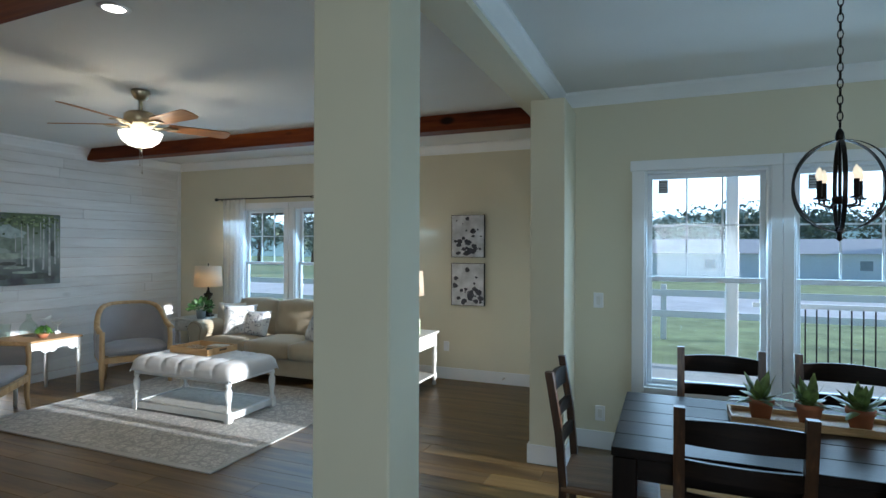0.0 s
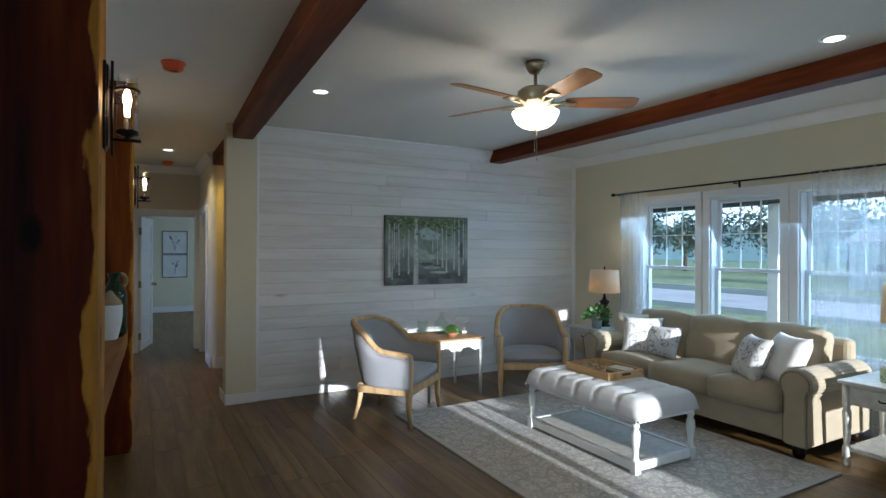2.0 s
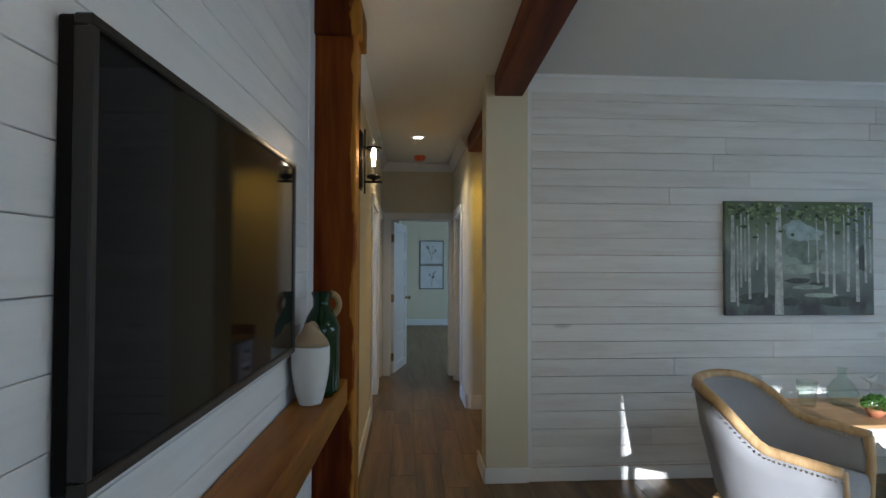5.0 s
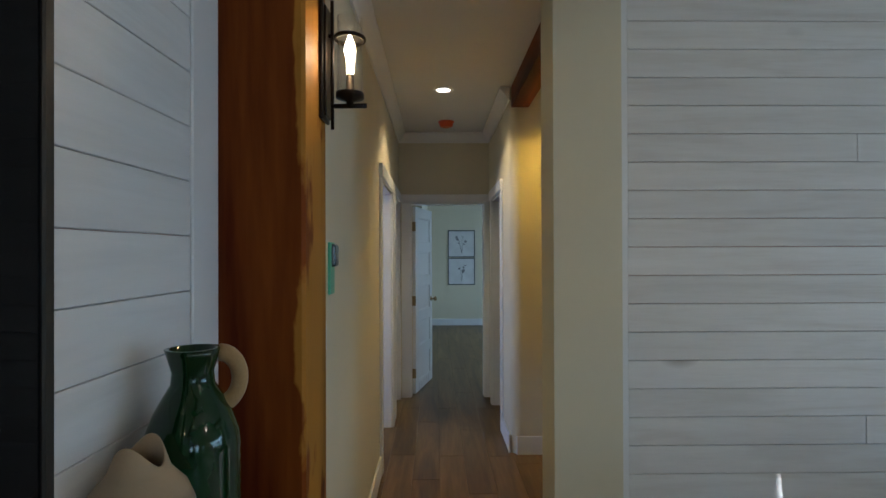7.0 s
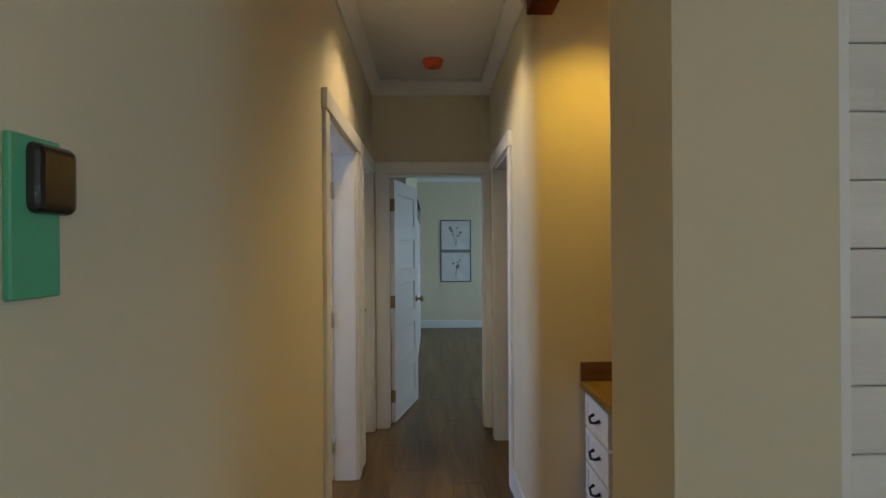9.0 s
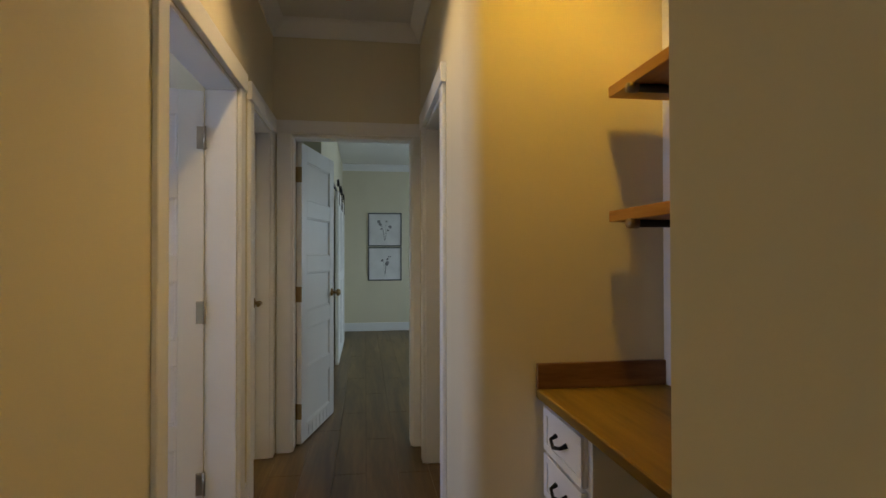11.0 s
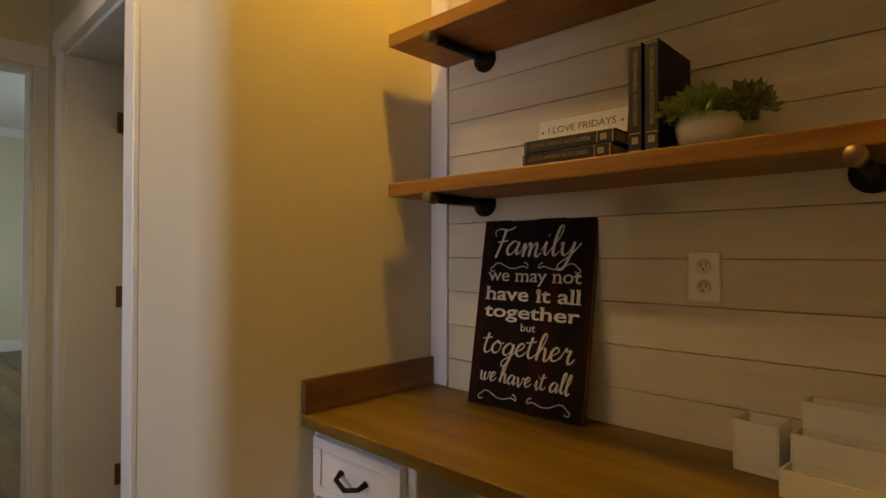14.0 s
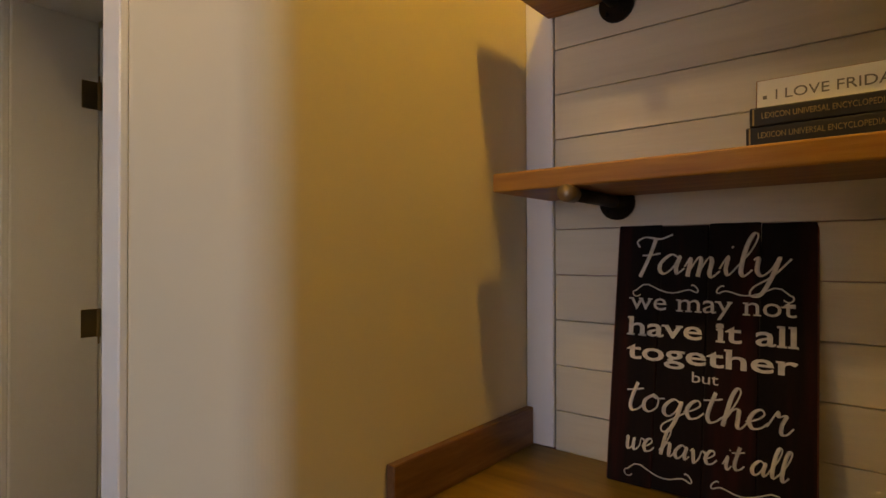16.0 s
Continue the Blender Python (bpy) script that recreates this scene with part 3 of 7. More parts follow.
for k, (a, b) in enumerate(LWIN):
    window("window_%d" % (k + 1), "white double-hung window with divided upper sash", a, b, YW, LZ0, LZ1, 0.085 if k == 0 else 0.072, 0.085 if k == 2 else 0.072, True)
for k, (a, b) in enumerate(DWIN):
    window("window_%d" % (k + 4), "white double-hung dining window with divided upper sash", a, b, YD, DZ0, DZ1, 0.085 if k == 0 else 0.064, 0.064, True)
    st = thing("window_sticker", "small grey printed label stuck on the pane", "sticker", pose(a + 0.13, YD + 0.075, 1.985), "stickers on the dining windows")
    bm = bmesh.new()
    bx(bm, -0.033, 0.033, -0.002, -0.0005, -0.05, 0.05)
    part("paper", bm, plain("sticker_grey", (0.45, 0.46, 0.48), 0.7, var=0.15, scale=60), st)
    for j in range(4):
        bm = bmesh.new()
        bx(bm, -0.026, 0.02 - 0.006 * (j % 2), -0.0026, -0.002, 0.03 - j * 0.018, 0.034 - j * 0.018)
        part("print_bar", bm, BLACK, st, "dark printed bar")

# ---- doors ----
BRASS = plain("aged_brass", (0.35, 0.25, 0.12), 0.35, 1.0)
NICKEL = plain("brushed_nickel", (0.45, 0.42, 0.37), 0.35, 1.0)


def door_case(name, label, boxes):
    bm = bmesh.new()
    for b in boxes:
        bx(bm, *b, 0.003)
    return fixed(name, bm, TRIM, label)


CW = 0.085
door_case("door_frame_1", "white casing and jambs of the bedroom doorway", [
    (XE, XE + 0.018, 0.80 - CW, 0.806, 0, 2.0), (XE, XE + 0.018, 1.569, 1.575 + 0.045, 0, 2.0), (XE, XE + 0.022, HL, HR, 2.0, 2.085),
    (XE - 0.128, XE, 0.80, 0.818, 0, 1.982), (XE - 0.128, XE, 1.557, 1.575, 0, 1.982), (XE - 0.128, XE, 0.80, 1.575, 1.982, 2.0)])
for nm, a, b, y0, y1, face in (("door_frame_2", -8.92, -7.98, HL - 0.138, HL, 1), ("door_frame_3", -9.80, -9.20, HL - 0.138, HL, 1), ("door_frame_4", -9.58, -8.80, HR, HR + 0.233, -1)):
    c0, c1 = (y1, y1 + 0.018) if face > 0 else (y0 - 0.018, y0)
    h0, h1 = (y1, y1 + 0.026) if face > 0 else (y0 - 0.026, y0)
    side_frame = door_case(nm, "white casing and jambs of a hall doorway", [
        (a - 0.08, a + 0.006, c0, c1, 0, 2.0), (b - 0.006, b + 0.08, c0, c1, 0, 2.0), (a - 0.095, b + 0.095, h0, h1, 2.0, 2.09),
        (a, a + 0.018, y0, y1, 0, 1.982), (b - 0.018, b, y0, y1, 0, 1.982), (a, b, y0, y1, 1.982, 2.0)])


def door_leaf(name, label, m, w=0.74, h=1.97, handle="knob", metal=NICKEL, vent=False):
    """A five-panel door: stiles, rails and sunk panels. Hinges along its local z, the leaf along local +x."""
    d = tagged(new(name), label, kind="structure")
    d.matrix_basis = m
    t, st, rails = 0.035, 0.105, 6
    bm = bmesh.new()
    bx(bm, 0, st, -t, 0, 0.01, h, 0.002)
    bx(bm, w - st, w, -t, 0, 0.01, h, 0.002)
    part("stile", bm, DOOR, d)
    step = (h - 0.01 - 0.11) / 5
    for k in range(rails):
        bm = bmesh.new()
        z = 0.01 + k * step
        bx(bm, st, w - st, -t, 0, z, z + 0.11, 0.002)
        part("rail", bm, DOOR, d)
    for k in range(5):
        z = 0.01 + k * step + 0.11
        bm = bmesh.new()
        bx(bm, st, w - st, -t + 0.011, -0.011, z, z + step - 0.11)
        pan = part("panel", bm, DOOR, d)
        for ya in (-0.0115, -t + 0.0035):
            for b in ((st, st + 0.012, ya, ya + 0.008, z, z + step - 0.11), (w - st - 0.012, w - st, ya, ya + 0.008, z, z + step - 0.11), (st + 0.012, w - st - 0.012, ya, ya + 0.008, z, z + 0.012), (st + 0.012, w - st - 0.012, ya, ya + 0.008, z + step - 0.122, z + step - 0.11)):
                bm = bmesh.new()
                bx(bm, *b, 0.003)
                part("moulding", bm, DOOR, pan)
    for z in (0.22, 0.98, 1.76):
        bm = bmesh.new()
        bx(bm, -0.003, 0.001, -t - 0.001, 0.004, z - 0.05, z + 0.05, 0.001)
        bx(bm, 0.001, 0.03, 0.0, 0.003, z - 0.05, z + 0.05, 0.001)
        tube(bm, [(-0.004, 0.006, z - 0.052), (-0.004, 0.006, z + 0.052)], 0.006)
        part("hinge", bm, metal, d, "metal butt hinge")
    bm = bmesh.new()
    for s, y in ((1, 0.0), (-1, -t)):
        if handle == "knob":
            lathe(bm, [(0.03, 0), (0.03, 0.006), (0.011, 0.01), (0.011, 0.035), (0.026, 0.045), (0.028, 0.058), (0.018, 0.068), (0.0, 0.07)] if s > 0 else [(0.03, 0), (0.03, -0.006), (0.011, -0.01), (0.011, -0.035), (0.026, -0.045), (0.028, -0.058), (0.018, -0.068), (0.0, -0.07)], 16, (w - 0.06, y, 0.95), "y")
        else:
            lathe(bm, [(0.03, 0), (0.03, 0.008 * s), (0.012, 0.012 * s), (0.012, 0.045 * s)], 16, (w - 0.06, y, 0.95), "y")
            tube(bm, [(w - 0.06, y + 0.045 * s, 0.95), (w - 0.17, y + 0.047 * s, 0.945)], 0.009)
    part("door_handle", bm, metal, d, "metal door handle")
    if vent:
        for k in range(6):
            bm = bmesh.new()
            bx(bm, st + 0.03 + k * 0.08, st + 0.075 + k * 0.08, -t - 0.004, -t, 0.03, 0.10, 0.001)
            part("vent_slot", bm, TRIM, d, "pale vent slot")
    return d


door_leaf("door_1", "white five-panel bedroom door standing open", pose(XE - 0.11, 0.822, 0, 0, 0, 167) , 0.735, vent=True, metal=BRASS)
door_leaf("door_2", "white five-panel side-room door standing open", pose(-8.895, HL - 0.14, 0, 0, 0, -76), 0.84, metal=NICKEL)
door_leaf("door_3", "white panel door, closed, with a brass lever", pose(-9.22, HL - 0.12, 0, 0, 0, 180), 0.56, handle="lever", metal=BRASS)
door_leaf("door_4", "white five-panel door opened into the side room", pose(-9.600, HR + 0.238, 0, 0, 0, 90), 0.74, metal=BRASS)

for z in (0.25, 1.0, 1.74):
    bm = bmesh.new()
    bx(bm, -9.562, -9.559, HR + 0.183, HR + 0.231, z - 0.045, z + 0.045, 0.001)
    tube(bm, [(-9.557, HR + 0.234, z - 0.046), (-9.557, HR + 0.234, z + 0.046)], 0.006, 10)
    part("hinge", bm, BRASS, side_frame, "brass butt hinge")

# ---- lamps of the house ----
BRONZE = plain("bronze_black", (0.02, 0.015, 0.012), 0.4, 0.8)
CLEARGLASS = pane_glass("clear_glass")
BULB = glow("candle_bulb", (1.0, 0.78, 0.5), 30)


def sconce(name, m):
    """A wall sconce: tall back plate, rod, ring, glass cylinder and candle bulb. Local y points off the wall."""
    s = thing(name, "dark bronze wall sconce with clear glass cylinder, lit", "wall lamp", m, "sconces on the fireplace posts")
    bm = bmesh.new()
    bx(bm, -0.045, 0.045, 0, 0.012, -0.15, 0.15, 0.003)
    bx(bm, -0.035, 0.035, 0.012, 0.02, -0.14, 0.14, 0.003)
    part("back_plate", bm, BRONZE, s)
    bm = bmesh.new()
    tube(bm, [(0, 0.032, -0.17), (0, 0.032, 0.16)], 0.006)
    tube(bm, [(0, 0.012, 0.07), (0, 0.036, 0.07)], 0.005)
    tube(bm, [(0, 0.03, -0.11), (0, 0.145, -0.11)], 0.0065)
    part("arm", bm, BRONZE, s)
    bm = bmesh.new()
    tube(bm, [(0.048 * math.cos(a), 0.09 + 0.048 * math.sin(a), 0.062) for a in (2 * math.pi * k / 24 for k in range(24))], 0.0055, 6, True)
    part("ring", bm, BRONZE, s)
    bm = bmesh.new()
    lathe(bm, [(0.012, -0.11), (0.012, -0.1), (0.046, -0.09), (0.046, -0.078), (0.014, -0.07), (0.012, -0.03)], 20, (0, 0.09, 0))
    part("cup", bm, BRONZE, s)
    bm = bmesh.new()
    lathe(bm, [(0.042, -0.077), (0.042, 0.115), (0.0395, 0.115), (0.0395, -0.077)], 24, (0, 0.09, 0))
    g = part("glass", bm, CLEARGLASS, s, "clear glass cylinder")
    g.visible_shadow = False
    bm = bmesh.new()
    lathe(bm, [(0.011, -0.03), (0.011, 0.0), (0.012, 0.01), (0.019, 0.03), (0.015, 0.05), (0.004, 0.072), (0, 0.075)], 14, (0, 0.09, 0))
    b = part("bulb", bm, BULB, s, "glowing candle bulb")
    b.visible_shadow = False
    w = m @ Vector((0, 0.09, 0.03))
    lamp("sconce_light", "POINT", Matrix.Translation(w), 3.6, (1.0, 0.66, 0.33), size=0.025)
    return s


sconce("sconce", FP @ pose(-3.03, 0.776, 1.99) @ Matrix.Diagonal((0.88, 0.78, 1, 1)))
sconce("sconce", FP @ pose(-5.63, 0.776, 1.98) @ Matrix.Diagonal((0.88, 0.78, 1, 1)))

CANGLOW = glow("can_diffuser", (1.0, 0.9, 0.74), 9)
for x, y, e in ((-4.98, 2.035, 5), (-2.48, 4.285, 5), (-2.48, 1.967, 3), (-8.365, 1.131, 23), (-5.0, 5.2, 7)):
    c = thing("ceiling_light", "small round recessed ceiling light, switched on", "ceiling light", pose(x, y, CZ), "recessed ceiling lights")
    bm = bmesh.new()
    lathe(bm, [(0.052, -0.001), (0.054, -0.006), (0.072, -0.004), (0.076, 0.0)], 28)
    part("trim_ring", bm, TRIM, c)
    bm = bmesh.new()
    lathe(bm, [(0.0, -0.004), (0.053, -0.004), (0.053, -0.002), (0.0, -0.002)], 28)
    part("diffuser", bm, CANGLOW, c, "glowing diffuser")
    lamp("can_light", "SPOT", look((x, y, CZ - 0.02), (x, y + 0.001, 0)), e * 2.2, (1.0, 0.72, 0.36), size=0.05, spot=(radians(125), 0.6))
c = copy_thing(c, pose(-7.82, 1.95, CZ))
lamp("nook_light", "SPOT", look((-7.82, 1.95, CZ - 0.02), (-7.82, 1.951, 0)), 62, (1.0, 0.58, 0.065), size=0.05, spot=(radians(122), 0.7))

ORANGE = plain("orange_plastic", (0.75, 0.12, 0.03), 0.4)
for x, y in ((-4.82, 1.005), (-9.39, 1.17)):
    d = thing("smoke_detector", "round smoke detector under an orange dust cover", "smoke detector", pose(x, y, CZ), "smoke detectors")
    bm = bmesh.new()
    lathe(bm, [(0.0, -0.052), (0.045, -0.052), (0.06, -0.044), (0.068, -0.012), (0.075, -0.008), (0.075, 0.0)], 26)
    part("cover", bm, ORANGE, d)
    bm = bmesh.new()
    lathe(bm, [(0.03, -0.0535), (0.034, -0.0555), (0.038, -0.0535)], 20)
    part("rim", bm, plain("orange_pale", (0.8, 0.3, 0.12), 0.5), d)

# ceiling fan
FANW = wood("fan_blade", (0.30, 0.12, 0.04), (0.42, 0.2, 0.07), (0.5, 0.27, 0.1), "x", 0.4, 12, bump=0.1)
ANT = plain("antique_brass", (0.46, 0.39, 0.27), 0.3, 1.0)
FROST = glow("frosted_bowl", (1.0, 0.88, 0.66), 7)
fan = thing("ceiling_fan", "five-blade ceiling fan with lit frosted bowl", "ceiling fan", pose(-3.646, 3.06, CZ))
bm = bmesh.new()
lathe(bm, [(0.065, 0), (0.068, -0.02), (0.05, -0.06), (0.03, -0.075), (0.014, -0.08)], 24)
part("canopy", bm, ANT, fan)
bm = bmesh.new()
tube(bm, [(0, 0, -0.07), (0, 0, -0.18)], 0.012, 12)
part("rod", bm, ANT, fan)
bm = bmesh.new()
lathe(bm, [(0.03, -0.155), (0.09, -0.17), (0.115, -0.19), (0.118, -0.245), (0.1, -0.265), (0.095, -0.275), (0.06, -0.3), (0.05, -0.315), (0.055, -0.32), (0.056, -0.33)], 32)
part("motor", bm, ANT, fan)
bm = bmesh.new()
lathe(bm, [(0.15, -0.322), (0.152, -0.33), (0.145, -0.35), (0.125, -0.39), (0.085, -0.42), (0.03, -0.436), (0.0, -0.438)], 32)
bo = part("bowl", bm, FROST, fan, "glowing frosted glass bowl")
bo.visible_shadow = False
bm = bmesh.new()
lathe(bm, [(0.0, -0.43), (0.014, -0.436), (0.012, -0.45), (0.006, -0.465), (0.0, -0.468)], 14)
part("finial", bm, ANT, fan)
for dx, dz in ((0.012, -0.62), (-0.012, -0.56)):
    bm = bmesh.new()
    tube(bm, [(dx, 0, -0.40), (dx, 0.003, dz)], 0.0016, 6)
    lathe(bm, [(0, dz - 0.02), (0.005, dz - 0.012), (0.004, dz), (0, dz)], 8, (dx, 0.003, 0))
    part("pull_chain", bm, NICKEL, fan)
for k in range(5):
    a = 61.5 + 72 * k
    m = pose(0, 0, -0.262, 0, 0, a)
    bm = bmesh.new()
    prism(bm, [(0.19, -0.05), (0.24, -0.062), (0.62, -0.07), (0.655, -0.055), (0.665, 0.0), (0.655, 0.055), (0.62, 0.07), (0.24, 0.062), (0.19, 0.05)], 0.006, pose(0, 0, 0, -13, 0, 0))
    bl = part("blade", bm, FANW, fan)
    bl.matrix_basis = m
    bm = bmesh.new()
    tube(bm, [(0.09, 0, -0.01), (0.13, 0.02, -0.018), (0.17, 0.03, -0.012), (0.21, 0.025, -0.006)], 0.007)
    tube(bm, [(0.09, 0, -0.01), (0.13, -0.02, -0.014), (0.17, -0.03, -0.004), (0.21, -0.025, 0.0)], 0.007)
    bx(bm, 0.19, 0.26, -0.035, 0.035, -0.012, -0.004, 0.002)
    ir = part("blade_iron", bm, ANT, fan)
    ir.matrix_basis = m
lamp("fan_light", "POINT", Matrix.Translation((-3.646, 3.06, CZ - 0.40)), 26, (1.0, 0.84, 0.6), size=0.1)

# ---- living room ----
GREY = cloth("grey_linen", (0.30, 0.30, 0.32))
LINEN = cloth("cream_linen", (0.58, 0.57, 0.54))
BEIGE = cloth("beige_weave", (0.36, 0.30, 0.21), var=0.12)
OAK = wood("pale_oak", (0.36, 0.22, 0.10), (0.48, 0.32, 0.16), (0.58, 0.41, 0.22), "z", 0.45, 14, bump=0.1)
WHITEWOOD = plain("white_wood", (0.68, 0.69, 0.68), 0.45, var=0.06, scale=14, bump=0.04, fine=60)
DIST = plain("distressed_white", (0.55, 0.54, 0.5), 0.5, var=0.14, scale=22, bump=0.05, fine=60)
DARKWOOD = wood("espresso_wood", (0.005, 0.003, 0.002), (0.009, 0.005, 0.0035), (0.016, 0.009, 0.006), "x", 0.36, 14, bump=0.08, spec=0.14)
DARKZ = wood("espresso_wood_upright", (0.005, 0.003, 0.002), (0.009, 0.005, 0.0035), (0.018, 0.009, 0.006), "z", 0.36, 14, bump=0.08, spec=0.14)
TOPWOOD = wood("tabletop_wood", (0.22, 0.12, 0.05), (0.32, 0.19, 0.09), (0.40, 0.26, 0.13), "y", 0.45, 14, bump=0.1)
LEAF = plain("green_leaf", (0.055, 0.13, 0.03), 0.45, var=0.35, scale=30, bump=0.03)
LEAF2 = plain("pale_leaf", (0.19, 0.26, 0.06), 0.5, var=0.3, scale=30, bump=0.03)
TERRA = plain("terracotta", (0.36, 0.13, 0.06), 0.8, var=0.12, scale=20, bump=0.05)
CERAMIC = plain("white_ceramic", (0.68, 0.68, 0.66), 0.3, var=0.03, bump=0.02)
STUD = plain("pewter_stud", (0.4, 0.36, 0.3), 0.3, 1.0)


def rug_material():
    mat, p = base("faded_rug", 0.95, 0, 0.1)
    n, l = links(mat)
    co = n.new("ShaderNodeTexCoord")
    v, a, b = n.new("ShaderNodeTexVoronoi"), n.new("ShaderNodeTexNoise"), n.new("ShaderNodeTexNoise")
    v.feature = "DISTANCE_TO_EDGE"
    v.inputs["Scale"].default_value, a.inputs["Scale"].default_value, b.inputs["Scale"].default_value = 7, 3.2, 30
    a.inputs["Detail"].default_value, b.inputs["Detail"].default_value = 8, 8
    b.inputs["Distortion"].default_value = 1.5
    for t in (v, a, b):
        l.new(co.outputs["Object"], t.inputs["Vector"])
    r1, r2, mx, mx2 = n.new("ShaderNodeValToRGB"), n.new("ShaderNodeValToRGB"), n.new("ShaderNodeMix"), n.new("ShaderNodeMix")
    r1.color_ramp.elements[0].position, r1.color_ramp.elements[1].position = 0.44, 0.60
    r1.color_ramp.elements[0].color, r1.color_ramp.elements[1].color = (0.40, 0.39, 0.375, 1), (0.62, 0.605, 0.57, 1)
    l.new(b.outputs["Fac"], r1.inputs[0])
    r2.color_ramp.elements[0].position, r2.color_ramp.elements[1].position = 0.02, 0.09
    r2.color_ramp.elements[0].color, r2.color_ramp.elements[1].color = (1, 1, 1, 1), (0, 0, 0, 1)
    l.new(v.outputs["Distance"], r2.inputs[0])
    mul = n.new("ShaderNodeMath")
    mul.operation = "MULTIPLY"
    l.new(r2.outputs[0], mul.inputs[0])
    l.new(a.outputs["Fac"], mul.inputs[1])
    mx.data_type = mx2.data_type = "RGBA"
    l.new(mul.outputs[0], mx.inputs["Factor"])
    l.new(r1.outputs[0], mx.inputs["A"])
    mx.inputs["B"].default_value = (0.30, 0.30, 0.30, 1)
    l.new(mx.outputs["Result"], p.inputs["Base Color"])
    bp, f = n.new("ShaderNodeBump"), n.new("ShaderNodeTexNoise")
    f.inputs["Scale"].default_value = 350
    l.new(co.outputs["Object"], f.inputs["Vector"])
    bp.inputs["Strength"].default_value, bp.inputs["Distance"].default_value = 0.6, 0.003
    l.new(f.outputs["Fac"], bp.inputs["Height"])
    l.new(bp.outputs[0], p.inputs["Normal"])
    return mat


rug = thing("rug", "faded grey and cream patterned area rug on planks", "rug", pose(-4.07, 3.90, 0))
RX, RY = 1.33, 1.045
bm = bmesh.new()
bx(bm, -RX + 0.05, RX - 0.05, -RY + 0.05, RY - 0.05, 0.001, 0.012, 0.004)
part("field", bm, rug_material(), rug)
bm = bmesh.new()
for b in ((-RX, RX, -RY, -RY + 0.05), (-RX, RX, RY - 0.05, RY), (-RX, -RX + 0.05, -RY + 0.05, RY - 0.05), (RX - 0.05, RX, -RY + 0.05, RY - 0.05)):
    bx(bm, *b, 0.001, 0.0125, 0.003)
part("border", bm, cloth("rug_edge", (0.42, 0.41, 0.39)), rug, "pale woven rug edge")


def barrel_chair(label, m):
    c = thing("armchair", label, "armchair", m, "grey barrel armchairs")
    path = []
    for k in range(41):
        u = -1 + k / 20
        a = u * 1.45
        if abs(a) <= 1.0:
            th = a * math.pi / 2
            x, y = 0.03 - 0.33 * math.cos(th), 0.315 * math.sin(th)
            h = math.cos(th)
        else:
            x, y, h = 0.03 + (abs(a) - 1.0) * 0.58, math.copysign(0.315 + 0.0 * (abs(a) - 1), a), 0.0
        s = h
        z = 0.635 - 0.05 * max(0, abs(a) - 1.0) + 0.225 * s * s * (3 - 2 * s)
        path.append((x, y, z, h))
    nrm = []
    for k in range(41):
        p, q = path[max(0, k - 1)], path[min(40, k + 1)]
        d = Vector((q[0] - p[0], q[1] - p[1])).normalized()
        nrm.append(Vector((-d.y, d.x)) * -1)
    bm = bmesh.new()
    rows = []
    for k, (x, y, z, h) in enumerate(path):
        n2 = nrm[k]
        col = []
        for off, zz in ((0.022, 0.33), (0.026, 0.45), (0.022, z - 0.01), (-0.022, z - 0.01), (-0.035, (z + 0.45) / 2), (-0.03, 0.36), (-0.022, 0.33)):
            lean = -0.12 * max(0, (zz - 0.33) / 0.5) * (0.1 + 0.9 * h * h)
            col.append(bm.verts.new((x + n2.x * (off + lean), y + n2.y * (off + lean), zz)))
        rows.append(col)
    for p, q in zip(rows, rows[1:]):
        for j in range(7):
            bm.faces.new((p[j], q[j], q[(j + 1) % 7], p[(j + 1) % 7]))
    bm.faces.new(rows[0])
    bm.faces.new(rows[-1][::-1])
    bmesh.ops.recalc_face_normals(bm, faces=bm.faces[:])
    part("backrest", bm, GREY, c, smooth=True)
    pts = []
    for k, (x, y, z, h) in enumerate(path):
        lean = -0.12 * (z - 0.33) / 0.5 * (0.1 + 0.9 * h * h)
        pts.append(Vector((x + nrm[k].x * lean, y + nrm[k].y * lean, z)))
    bm = bmesh.new()
    tube(bm, pts, 0.027, 8)
    part("top_rail", bm, OAK, c, "pale oak top rail")
    bm = bmesh.new()
    soft(bm, -0.29, 0.30, -0.29, 0.29, 0.34, 0.455, 0.05, 0.015, 8)
    for v in bm.verts:
        if v.co.x < 0.03:
            v.co.y *= math.sqrt(max(0.06, 1 - ((0.03 - v.co.x) / 0.335) ** 2))
    part("seat", bm, GREY, c)
    bm = bmesh.new()
    bx(bm, 0.255, 0.295, -0.30, 0.30, 0.275, 0.345, 0.006)
    bx(bm, -0.24, 0.27, 0.285, 0.325, 0.275, 0.335, 0.006)
    bx(bm, -0.24, 0.27, -0.325, -0.285, 0.275, 0.335, 0.006)
    bx(bm, -0.28, -0.23, -0.24, 0.24, 0.275, 0.335, 0.006)
    part("seat_rail", bm, OAK, c)
    for sx, sy in ((0.27, 0.305), (0.27, -0.305)):
        bm = bmesh.new()
        tube(bm, [(sx + 0.02, sy, 0.0), (sx, sy, 0.16), (sx + 0.005, sy, 0.30), (sx + 0.02, sy, 0.5), (sx + 0.01, sy, 0.615)], [0.017, 0.024, 0.029, 0.024, 0.026], 8)
        part("leg", bm, OAK, c)
    for sx, sy in ((-0.25, 0.22), (-0.25, -0.22)):
        bm = bmesh.new()
        tube(bm, [(sx - 0.08, sy, 0.0), (sx - 0.03, sy, 0.14), (sx, sy, 0.30)], [0.016, 0.022, 0.027], 8)
        part("leg", bm, OAK, c)
    bm = bmesh.new()
